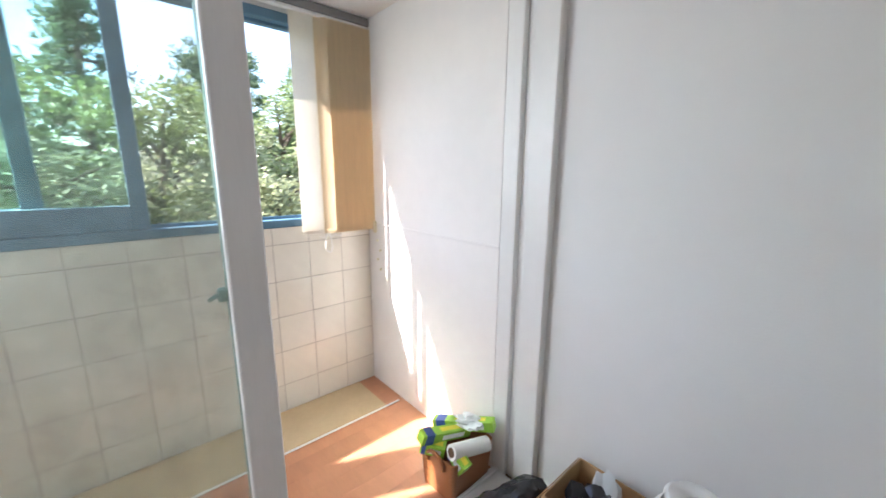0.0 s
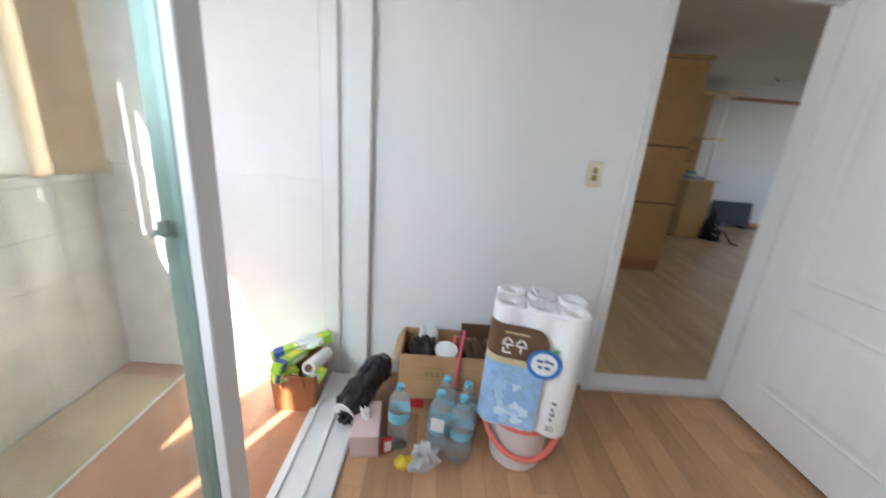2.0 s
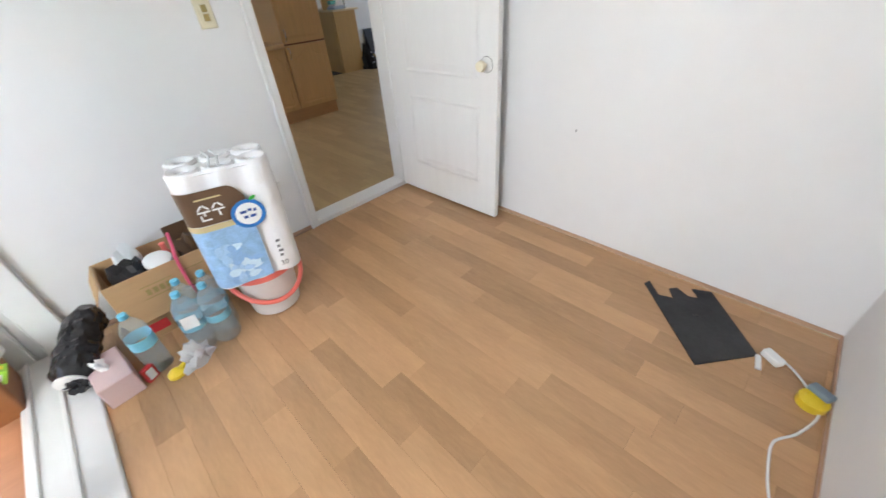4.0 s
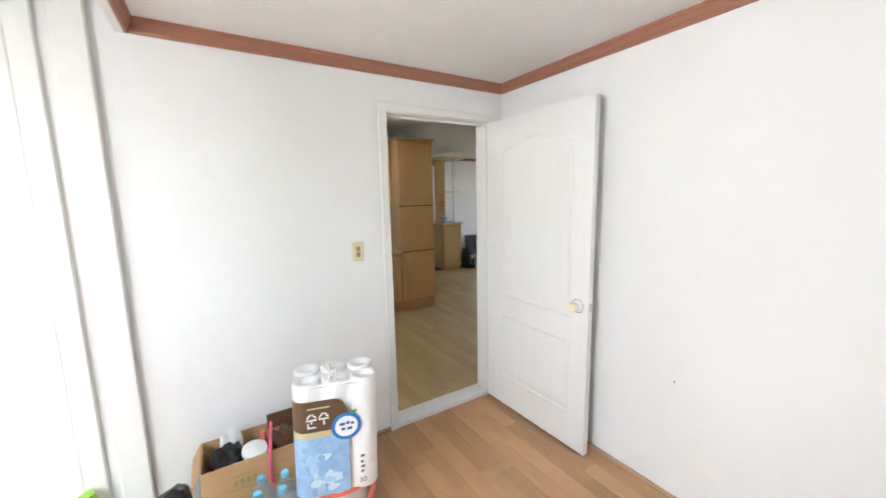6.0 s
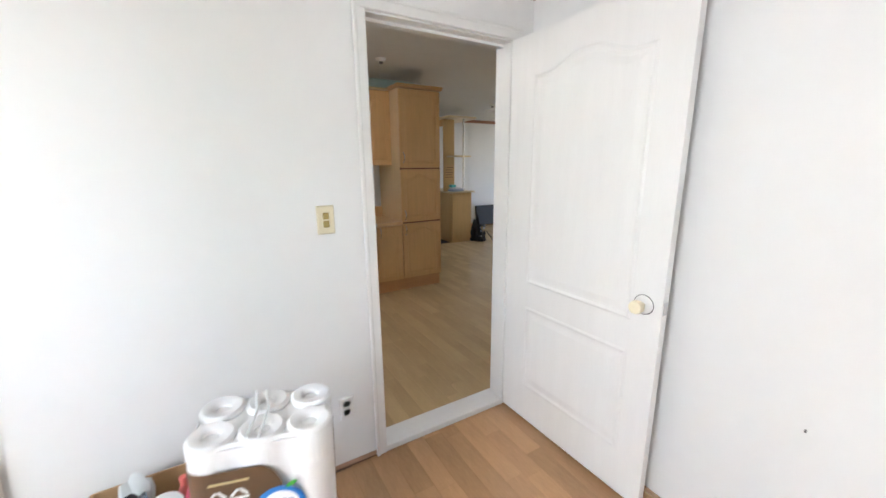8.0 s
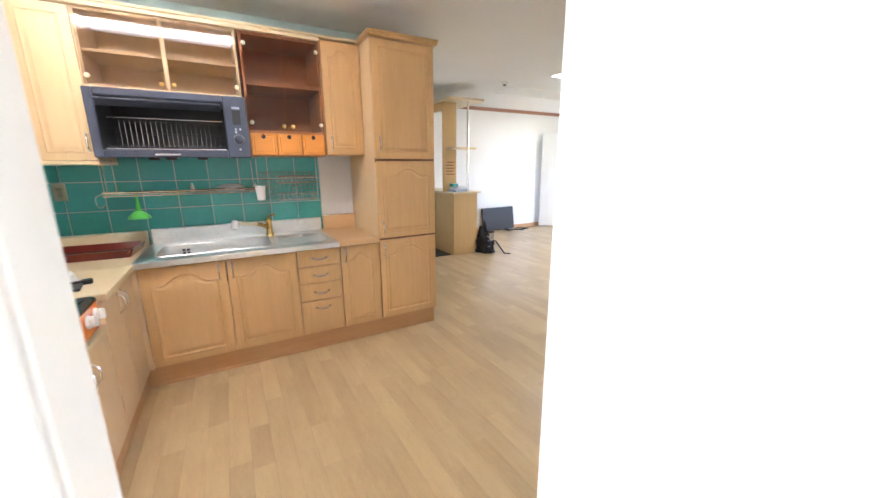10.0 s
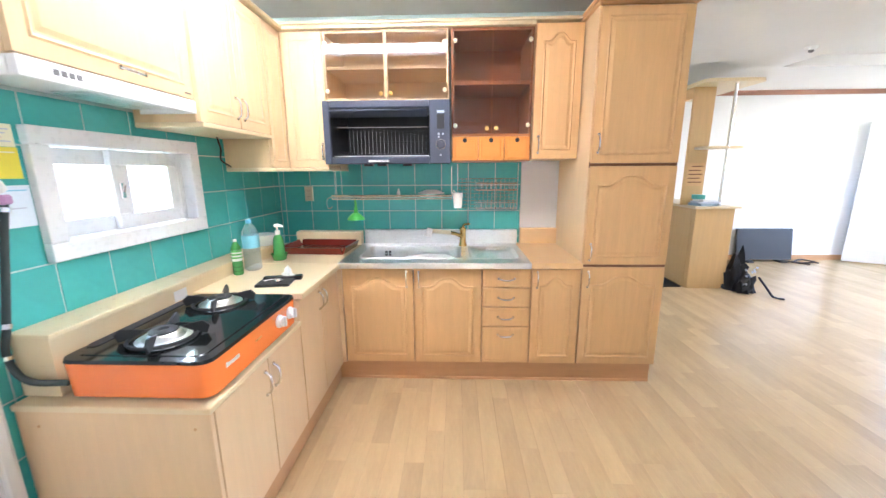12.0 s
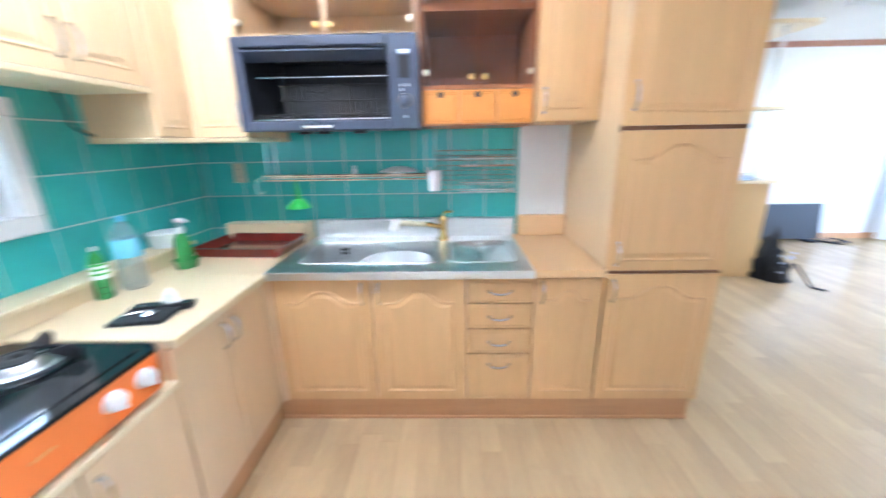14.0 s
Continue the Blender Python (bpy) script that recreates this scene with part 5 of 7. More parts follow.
# ---- living room ----
dv = thing("divider_shelf", (4.7, 6.6, 0), "maple entrance divider with cabinet, shelves and steel pole", "shelf unit")
bd = part("cabinet", bx(4.48, 4.92, 6.24, 7.35, 0.06, 0.955, bev=0.002), M_HONEY, dv)
part("cabinet_door", bx(4.4715, 4.4795, 6.30, 6.78, 0.10, 0.93, bev=0.003), M_HONEY, bd)
part("cabinet_door", bx(4.4715, 4.4795, 6.80, 7.30, 0.10, 0.93, bev=0.003), M_HONEY, bd)
part("plinth", bx(4.50, 4.90, 6.26, 7.33, 0, 0.059), M_HONEY, dv)
part("counter", bx(4.44, 4.97, 6.20, 7.38, 0.956, 0.985, bev=0.006, seg=2), M_LAM, dv)
part("upright_panel", bx(4.40, 4.64, 6.42, 6.445, 0.986, 2.30, bev=0.002), M_HONEY, dv)
part("side_frame", bx(4.40, 4.43, 6.446, 7.30, 2.18, 2.30, bev=0.002), M_BEECH, dv)
part("top_board", slab(bmesh.new(), rounded(4.36, 5.0, 6.16, 7.38, 0.06), 2.301, 2.335, 0.004), M_LAM, dv)
part("corner_shelf", slab(bmesh.new(), rounded(4.43, 4.90, 6.16, 6.4195, 0.1), 1.62, 1.645, 0.003), M_LAM, dv)
part("pole", rod(bmesh.new(), (4.73, 6.24, 0.986), (4.73, 6.24, 2.30), 0.016, seg=16), M_POLE, dv, "round steel pole", True)
sg = thing("sign", (4.5, 6.419, 1.2), "brown wooden sign with dark lines of writing", "sign")
part("board", bx(4.42, 4.62, 6.412, 6.4195, 1.21, 1.47, bev=0.002), M_BEECH, sg)
for i in range(5):
    part("writing_line", bx(4.44 + (0.03 if i == 0 else 0), 4.60 - 0.02 * (i % 2), 6.410, 6.412, 1.425 - i * 0.045, 1.437 - i * 0.045), M_BROWNT, sg)
zz = 0.986
for i, (w_, d_, h_, rz, m) in enumerate(((0.26, 0.2, 0.03, 8, M_BOOK), (0.24, 0.19, 0.02, -6, M_STICKER), (0.2, 0.15, 0.025, 14, M_PAPER), (0.1, 0.1, 0.05, 0, M_TEALP))):
    ox = -0.08 if i == 3 else 0
    solid("book" if i < 3 else "small_box", rbox(bmesh.new(), (4.62 + ox, 6.33, zz + h_ / 2), (w_, d_, h_ - 0.001), rz, 0.003), m, ("flat book stacked on the divider counter", "grey folder stacked on the divider counter", "pad of paper stacked on the divider counter", "teal plastic box on a stack of books")[i], "book" if i < 3 else "box")
    zz += h_
tv = thing("television", (6.48, 7.6, 0), "black flat television leaning on the floor against the wall", "television")
mt = pose(6.48, 7.62, 0.03, -8)
for nm, q, m in (("bezel", (-0.42, 0.42, -0.015, 0.02, 0.0, 0.48), M_BLACK), ("screen", (-0.405, 0.405, -0.018, -0.0152, 0.02, 0.465), M_DARK)):
    bm = bx(*q, bev=0.004 if nm == "bezel" else 0.0)
    bm.transform(mt)
    part(nm, bm, m, tv)
for x in (-0.25, 0.25):
    part("foot", bx(6.48 + x - 0.05, 6.48 + x + 0.05, 7.52, 7.68, 0.0, 0.03, bev=0.006), M_BLACK, tv)
solid("cable", tube(bmesh.new(), curve_pts([(6.75, 7.6, 0.02), (6.95, 7.5, 0.012), (7.1, 7.45, 0.03), (7.2, 7.5, 0.012), (7.05, 7.6, 0.04), (6.9, 7.55, 0.012), (7.0, 7.4, 0.012)], 6), 0.011, 6), M_BLACK, "tangled black cable beside the television", "cable")
bp = thing("backpack", (5.12, 6.15, 0), "black patterned backpack slumped against the cabinet", "backpack")
part("main_bag", crumple((5.04, 6.25, 0), (0.15, 0.15, 0.42), 11), M_BAGPK, bp, "", True)
part("front_pocket", crumple((5.08, 6.12, 0), (0.14, 0.10, 0.24), 12), M_BAGPK, bp, "", True)
for i in range(8):
    rr = random.Random(i)
    part("patch", rbox(bmesh.new(), (4.98 + rr.random() * 0.16, 6.06 - 0.012 * (i % 2), 0.08 + rr.random() * 0.24), (0.028, 0.004, 0.016), 0, 0.001, 10, rr.random() * 90), M_STICKER, bp)
part("strap", tube(bmesh.new(), curve_pts([(5.16, 6.05, 0.2), (5.22, 5.98, 0.08), (5.25, 5.92, 0.01), (5.30, 5.84, 0.01)], 6), 0.012, 6), M_BAGPK, bp, "loose strap")
od = thing("open_door", (8.0, 7.4, 0), "white door leaf standing open beside the balcony", "door")
bm = rbox(bmesh.new(), (8.02, 7.43, 1.03), (0.80, 0.036, 2.03), -33, 0.003)
part("leaf_core", bm, M_DOOR, od)
part("lower_panel", rbox(bmesh.new(), (8.01, 7.411, 0.5), (0.5, 0.006, 0.6), -33, 0.003), M_DOOR, od)
part("upper_panel", rbox(bmesh.new(), (8.01, 7.411, 1.4), (0.5, 0.006, 0.9), -33, 0.003), M_DOOR, od)
ws = thing("window_3", (LX, 5.2, 0), "wide living room balcony door in a white frame", "window", kind="structure")
for q in ((4.5, 7.3, 0.0, 0.05), (4.5, 7.3, 2.31, 2.36), (4.5, 4.56, 0.05, 2.31), (7.24, 7.3, 0.05, 2.31), (5.9, 5.98, 0.05, 2.31)):
    part("frame_rail", bx(LX + 0.0, LX + 0.06, *q, bev=0.004), M_PVC, ws)
# unseen parapet and slab, added to dim the sky's light in the living room
setting("wall_living_balcony", bx(LX + 1.25, LX + 1.37, 2.6, 7.9, -0.1, 1.15), M_BALWALL, "unseen white parapet added outside the living room to cut sky light", "wall")
setting("floor_living_balcony", bx(LX + 0.1, LX + 1.25, 2.6, 7.9, -0.1, -0.01), M_GROUT, "grey balcony floor outside the living room", "floor")
setting("ceiling_living_balcony", bx(LX + 0.1, LX + 1.37, 2.6, 7.9, 2.4, 2.5), M_CEIL, "unseen white slab added over the living room balcony to cut sky light", "ceiling")
bg = solid("storage_box", rbox(bmesh.new(), (8.34, 6.85, 0.26), (0.2, 0.5, 0.45), 0, 0.03, seg=2), M_TEALW, "pale teal plastic box by the balcony door", "box")
solid("storage_box", rbox(bmesh.new(), (8.34, 6.85, 0.016), (0.22, 0.52, 0.03), 0, 0.01), M_BLACK, "dark flat box under the pale box", "box")
wd = thing("door_3", (4.2, LY, 0), "white entrance door with a small viewer", "door", kind="structure")
part("door_leaf", bx(3.75, 4.62, LY - 0.03, LY - 0.002, 0.02, 2.05, bev=0.003), M_DOOR, wd)
part("viewer", bx(4.30, 4.36, LY - 0.034, LY - 0.03, 1.5, 1.58), M_PRINT, wd)
solid("shoe_mat", bx(4.12, 4.46, 6.3, 7.2, 0.0, 0.012, bev=0.004), M_IRON, "dark mat on the entrance floor", "mat")
bm = crumple((5.9, 5.05, 0.0), (0.08, 0.03, 0.02), 21)
solid("paper_scrap", bm, M_PAPER, "small white paper scrap on the floor", "scrap")

# ---- bedroom things ----
PLACE = Matrix.Identity(4)
M_ROLL = mat("tissue_roll", (0.84, 0.84, 0.83), 0.85, var=0.04, scale=20, bump=0.3, bscale=120)
M_CORE = mat("grey_core", (0.62, 0.60, 0.57), 0.9, var=0.08, scale=20)
M_PBROWN = mat("brown_print", (0.13, 0.075, 0.04), 0.4, var=0.1, scale=20)
M_PGOLD = mat("gold_print", (0.62, 0.52, 0.28), 0.4, var=0.08, scale=20)
M_PBLUE = mat("pale_blue_print", (0.30, 0.50, 0.74), 0.4, var=0.35, scale=16, distort=1.5)
M_PPETAL = mat("petal_print", (0.27, 0.47, 0.74), 0.4, var=0.25, scale=40, distort=1.0)
M_PETALP = mat("petal_print_mid", (0.40, 0.61, 0.83), 0.4, var=0.25, scale=40, distort=1.0)
M_PETALW = mat("petal_print_pale", (0.60, 0.76, 0.88), 0.4, var=0.2, scale=40, distort=1.0)
M_PRING = mat("blue_ring_print", (0.03, 0.20, 0.56), 0.4, var=0.05, scale=20)
M_FILM = mat("clear_film", (0.95, 0.97, 0.98), 0.10, var=0, trans=0.93, ior=1.08)
M_BAGC = mat("cloudy_film", (0.93, 0.95, 0.96), 0.15, var=0, trans=0.5, ior=1.06)
M_CORAL = mat("coral_plastic", (0.85, 0.20, 0.16), 0.35, var=0.05, scale=12)
M_BUCKET = mat("milky_plastic", (0.74, 0.70, 0.66), 0.35, var=0.05, scale=8)
M_CARD = mat("cardboard", (0.50, 0.31, 0.15), 0.8, var=0.10, scale=6, bump=0.15, bscale=80, stretch=(1, 1, 6))
M_CARDI = mat("cardboard_print", (0.34, 0.26, 0.09), 0.8, var=0.1, scale=30)
M_LEATHER = mat("brown_leatherette", (0.30, 0.115, 0.04), 0.45, var=0.14, scale=8, bump=0.35, bscale=150)
M_LEAF = mat("lime_box_print", (0.30, 0.56, 0.05), 0.4, var=0.18, scale=14)
M_PINK = mat("pink_box", (0.68, 0.50, 0.48), 0.6, var=0.06, scale=15)
M_RED = mat("red_print", (0.62, 0.04, 0.04), 0.5, var=0.1, scale=30)
M_YEL = mat("yellow_plastic", (0.85, 0.62, 0.04), 0.35, var=0.06, scale=20)
M_MAT = mat("beige_mat", (0.52, 0.40, 0.24), 0.8, var=0.12, scale=6, bump=0.4, bscale=200)
M_BLIND = mat("tan_blind_fabric", (0.82, 0.70, 0.50), 0.85, var=0.10, scale=8, bump=0.3, bscale=200, stretch=(4, 4, 0.5))
# sunlight on the first slat is put into its white colour; the others are tan
M_SUNSLAT = mat("sunlit_slat_white", (0.86, 0.83, 0.76), 0.8, var=0.05, scale=8)
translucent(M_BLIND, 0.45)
translucent(M_SUNSLAT, 0.5)
M_GREY = mat("grey_rubber", (0.20, 0.26, 0.30), 0.5, var=0.1, scale=10)


def lettered(words, size, material, parent, m, name="lettering"):
    """Flat raised writing in the built-in font; m takes the page's x, y to the world."""
    cu = bpy.data.curves.new(name, "FONT")
    cu.body, cu.size, cu.align_x, cu.align_y, cu.extrude = words, size, "CENTER", "CENTER", 0.0003
    tmp = bpy.data.objects.new(name, cu)
    me = bpy.data.meshes.new_from_object(tmp)
    bpy.data.objects.remove(tmp)
    me.materials.append(material)
    me.transform(m)
    ob = new(name, me)
    ob.parent = parent
    ob.matrix_parent_inverse = Matrix.Translation(-parent.location)
    return ob


# toilet paper pack on its bucket
PM = pose(0.62, 1.272, 0.283, 0, 1.5, -13) @ Matrix.Diagonal((0.92, 0.92, 0.9, 1.0))              # base centre of the pack
RR, RH = 0.061, 0.112
pk = thing("toilet_paper_pack", tuple(PM.translation), "white 30-roll toilet paper pack with brown and blue print", "toilet paper")


def on_pack(name, bm, material, label="", smooth=False, parent=None):
    bm.transform(PM)
    return part(name, bm, material, parent or pk, label, smooth)


for k in range(5):
    for i in range(3):
        for j in range(2):
            bm = lathe(bmesh.new(), ((0.020, 0.004), (RR - 0.004, 0.0), (RR, 0.006), (RR, RH - 0.010), (RR - 0.008, RH - 0.002), (0.030, RH - 0.004), (0.022, RH - 0.012), (0.021, 0.02)), at=((i - 1) * 0.124, (j - 0.5) * 0.124, 0.002 + k * RH), seg=24)
            on_pack("roll", bm, M_ROLL, "", True)
            if k == 4:
                on_pack("core", lathe(bmesh.new(), ((0.0205, 0), (0.0205, 0.004)), at=((i - 1) * 0.124, (j - 0.5) * 0.124, k * RH + RH - 0.03), seg=16), M_CORE, "grey cardboard core")


def wrap_loop(off=0.0015, n=7):
    """Outline of the film round the six columns of rolls, as (x, y), counter-clockwise from the front middle."""
    r = RR + off
    pts = []
    for cx, cy, a0 in ((0.124, -0.062, 270), (0.124, 0.062, 0), (-0.124, 0.062, 90), (-0.124, -0.062, 180)):
        for i in range(n + 1):
            a = radians(a0 + 90 * i / n)
            pts.append((cx + r * math.cos(a), cy + r * math.sin(a)))
    return pts


def band(z_lo, z_hi, x_lo, x_hi, off, top=None):
    """A printed area on the film's front and its rounded corners, between two x; top: a function for the upper edge."""
    r = RR + off
    bm = bmesh.new()
    cols = []
    arc = []
    for i in range(9):
        a = radians(180 + 90 * i / 8)
        arc.append((-0.124 + r * math.cos(a), -0.062 + r * math.sin(a)))
    arc += [(-0.124 + 0.248 * i / 20, -0.062 - r) for i in range(1, 21)]
    for i in range(1, 9):
        a = radians(270 + 90 * i / 8)
        arc.append((0.124 + r * math.cos(a), -0.062 + r * math.sin(a)))
    arc = [p for p in arc if x_lo <= p[0] <= x_hi]
    for x, y in arc:
        z1 = top(x) if top else z_hi
        cols.append((bm.verts.new((x, y, z_lo)), bm.verts.new((x, y, max(z1, z_lo + 0.001)))))
    for a, b in zip(cols, cols[1:]):
        bm.faces.new((a[0], b[0], b[1], a[1]))
    return bm


def flat_disc(cx, cz, r0, r1, y, n=32):
    bm = bmesh.new()
    a = [bm.verts.new((cx + r1 * math.cos(t), y, cz + r1 * math.sin(t))) for t in [2 * math.pi * i / n for i in range(n)]]
    if r0:
        b = [bm.verts.new((cx + r0 * math.cos(t), y, cz + r0 * math.sin(t))) for t in [2 * math.pi * i / n for i in range(n)]]
        for i in range(n):
            bm.faces.new((a[i], a[(i + 1) % n], b[(i + 1) % n], b[i]))
    else:
        bm.faces.new(a)
    return bm


on_pack("blue_print", band(0.012, 0.31, -0.19, 0.055, 0.0025), M_PBLUE, "pale blue flower print")
petal_rng = random.Random(12)
for k in range(26):
    pr = petal_rng.uniform(0.022, 0.038)
    bm = flat_disc(0, 0, 0, pr, 0, 14)
    for v in bm.verts:
        v.co.z *= 0.55 - 0.25 * v.co.x / pr
    pz = 0.05 + 0.17 * petal_rng.random() ** 1.6
    bm.transform(Matrix.Translation((petal_rng.uniform(-0.12, 0.015), -0.062 - RR - 0.003 - k * 0.00004, pz)) @ Matrix.Rotation(radians(petal_rng.uniform(0, 360)), 4, "Y"))
    on_pack("petal_print", bm, (M_PPETAL, M_PETALP, M_PETALW)[k % 3])
on_pack("brown_band", band(0.338, 0.487, -0.19, 0.06, 0.0027, lambda x: 0.487 if x < -0.01 else 0.338 + 0.149 * math.sqrt(max(0, 1 - ((x + 0.01) / 0.072) ** 2))), M_PBROWN, "dark brown printed band")
on_pack("gold_band", band(0.31, 0.336, -0.19, 0.02, 0.0029), M_PGOLD, "gold printed strip")
yf = -0.062 - RR - 0.0045


on_pack("ring_print", flat_disc(0.04, 0.343, 0.05, 0.066, yf - 0.0006), M_PRING, "blue printed ring")
on_pack("disc_print", flat_disc(0.04, 0.343, 0, 0.0505, yf), M_PAPER, "white printed disc")
bm = flat_disc(0.0, 0.0, 0, 0.016, yf - 0.001)
for v in bm.verts:
    v.co.z *= 0.45
bm.transform(Matrix.Translation((0.072, 0, 0.41)) @ Matrix.Rotation(radians(-25), 4, "Y"))
on_pack("leaf_print", bm, M_GREENS, "green printed leaf")
# two blocky white title marks
for cx in (-0.108, -0.056):
    for side in (-1, 1):
        on_pack("title_stroke", rbox(bmesh.new(), (cx + 0.011 * side, yf, 0.418), (0.007, 0.0016, 0.026), 0, 0, 0, -41.6 * side), M_PAPER)
    on_pack("title_stroke", bx(cx - 0.023, cx + 0.023, yf - 0.0008, yf + 0.0008, 0.396, 0.403), M_PAPER)
    on_pack("title_stroke", bx(cx - 0.0035, cx + 0.0035, yf - 0.0008, yf + 0.0008, 0.382 if cx < -0.08 else 0.37, 0.3955), M_PAPER)
on_pack("title_stroke", bx(-0.126, -0.119, yf - 0.0008, yf + 0.0008, 0.366, 0.386), M_PAPER)
on_pack("title_stroke", bx(-0.126, -0.09, yf - 0.0008, yf + 0.0008, 0.36, 0.367), M_PAPER)
on_pack("small_print", bx(-0.125, -0.03, yf - 0.0006, yf + 0.0008, 0.45, 0.456), M_PGOLD)
for x0, x1, z in ((0.01, 0.035, 0.355), (0.04, 0.055, 0.359), (0.06, 0.073, 0.355), (0.018, 0.035, 0.33), (0.043, 0.065, 0.33)):
    on_pack("ring_writing", bx(x0, x1, yf - 0.0012, yf - 0.0004, z - 0.006, z + 0.006), M_NAVY)
for z, w in ((0.17, 0.018), (0.14, 0.012), (0.115, 0.02), (0.09, 0.014)):
    on_pack("icon", bx(0.10, 0.10 + w, yf - 0.0006, yf + 0.0008, z, z + 0.012), M_PRINT)
lettered("30", 0.036, M_PRINT, pk, PM @ Matrix.Translation((0.108, yf - 0.001, 0.052)) @ pose(0, 0, 0, 90))
on_pack("side_print", bx(0.1865, 0.1875, -0.045, 0.05, 0.32, 0.47), M_PBROWN, "brown print on the narrow side")
for x in (-0.03, 0.0):
    on_pack("film_seam", tube(bmesh.new(), [(x, -0.11, 5 * RH + 0.004), (x + 0.01, 0.0, 5 * RH + 0.010), (x - 0.01, 0.11, 5 * RH + 0.004)], 0.004, 6), M_TUB, "gathered film seam")
bm = bmesh.new()
lp = []
for x, y in wrap_loop(0.0):
    lp.append((x, y))
rings = []
for z, k in ((0.0, 0.93), (0.008, 1.0), (0.12, 0.998), (0.25, 1.002), (0.40, 0.998), (5 * RH - 0.016, 1.0), (5 * RH - 0.004, 0.985)):
    ring = []
    for i, (x, y) in enumerate(lp):
        nxt = lp[(i + 1) % len(lp)]
        steps = 12 if abs(nxt[0] - x) > 0.1 else (6 if abs(nxt[1] - y) > 0.1 else 1)
        for q_ in range(steps):
            u, v = x + (nxt[0] - x) * q_ / steps, y + (nxt[1] - y) * q_ / steps
            dent = 0.014 * math.sin(math.pi * 2 * q_ / steps) ** 2 if steps == 12 else (0.014 * math.sin(math.pi * q_ / steps) if steps == 6 else 0)
            ring.append(bm.verts.new((u * k - (dent if steps == 6 else 0) * (1 if u > 0 else -1), v * k - (dent if steps == 12 else 0) * (1 if v > 0 else -1), z)))
    rings.append(ring)
for a, b in zip(rings, rings[1:]):
    for i in range(len(a)):
        bm.faces.new((a[i], a[(i + 1) % len(a)], b[(i + 1) % len(a)], b[i]))
top = bmesh.new()
top.faces.new([top.verts.new((x * 0.97, y * 0.97, 5 * RH - 0.016)) for x, y in lp])
on_pack("film_top", top, M_ROLL, "white film drawn over the tops of the rolls")
on_pack("film_wrap", bm, mat("white_film", (0.84, 0.84, 0.84), 0.35, var=0.04, scale=14, bump=0.2, bscale=30), "milky white film drawn tight over the rolls", True)

bk = thing("bucket", (0.645, 1.35, 0), "milky plastic bucket with a coral lid and handle", "bucket")
part("tub", lathe(bmesh.new(), ((0.105, 0), (0.112, 0.006), (0.138, 0.245), (0.145, 0.247), (0.145, 0.254), (0.136, 0.255), (0.11, 0.01), (0.001, 0.008)), at=(0.645, 1.35, 0), seg=36), M_BUCKET, bk, "", True)
part("lid", lathe(bmesh.new(), ((0.146, 0.230), (0.154, 0.232), (0.154, 0.266), (0.144, 0.272), (0.13, 0.269), (0.001, 0.269)), at=(0.645, 1.35, 0), seg=36), M_CORAL, bk, "coral lid", True)
hp = [(0.645 + 0.165 * math.cos(a), 1.35 - 0.158 * math.sin(a) * 0.98, 0.235 - 0.125 * math.sin(a)) for a in [math.pi * i / 20 for i in range(21)]]
part("handle", tube(bmesh.new(), hp, 0.011, 10), M_CORAL, bk, "coral carrying handle", True)

# carton with odds and ends
ct = thing("carton", (0.33, 1.66, 0), "open cardboard box full of odds and ends", "box")
cx0, cx1, cy0, cy1, ch = 0.09, 0.56, 1.54, 1.80, 0.335
for nm, q in (("front_side", (cx0, cx1, cy0, cy0 + 0.005)), ("back_side", (cx0, cx1, cy1 - 0.005, cy1)), ("end_side", (cx0, cx0 + 0.005, cy0 + 0.0055, cy1 - 0.0055)), ("end_side", (cx1 - 0.005, cx1, cy0 + 0.0055, cy1 - 0.0055))):
    part(nm, bx(*q, 0.0, ch), M_CARD, ct)
part("bottom", bx(cx0 + 0.006, cx1 - 0.006, cy0 + 0.006, cy1 - 0.006, 0.002, 0.006), M_CARD, ct)
part("flap", rbox(bmesh.new(), ((cx0 + cx1) / 2, cy0 - 0.028, ch - 0.098), (cx1 - cx0, 0.004, 0.205), 0, 0.001, -15), M_CARD, ct, "front flap folded down")
part("flap", rbox(bmesh.new(), (cx0 - 0.02, (cy0 + cy1) / 2, ch - 0.03), (0.004, 0.24, 0.08), 0, 0.001, 0, 28), M_CARD, ct, "end flap folded down")
for i in range(4):
    part("stamp", rbox(bmesh.new(), (0.222 + i * 0.026, cy0 - 0.0285, ch - 0.08), (0.017, 0.0012, 0.026), 0, 0, -15), M_CARDI, ct)
for dz in (-0.026, 0.026):
    part("stamp_frame", rbox(bmesh.new(), (0.261, cy0 - 0.0265 + 0.27 * dz, ch - 0.08 + dz), (0.125, 0.0012, 0.003), 0, 0, -15), M_CARDI, ct)
    part("stamp_frame", rbox(bmesh.new(), (0.41, cy0 - 0.0265 + 0.27 * dz, ch - 0.08 + dz), (0.10, 0.0012, 0.003), 0, 0, -15), M_CARDI, ct)
part("red_print", rbox(bmesh.new(), (0.17, cy0 - 0.001, 0.06), (0.10, 0.0012, 0.05), 0, 0, 0), M_RED, ct)
part("strap", tube(bmesh.new(), curve_pts([(0.40, 1.70, 0.39), (0.385, 1.60, 0.36), (0.372, cy0 - 0.012, ch + 0.004), (0.366, cy0 - 0.045, ch - 0.10), (0.37, cy0 - 0.06, 0.16)], 6), 0.007, 6), mat("pink_tape", (0.80, 0.12, 0.22), 0.4), ct, "pink tape")
solid("rubbish_bag", crumple((0.21, 1.66, 0.19), (0.10, 0.10, 0.18), 31), M_BLACKF, "black plastic bag stuffed in the carton", "bag", smooth=True)
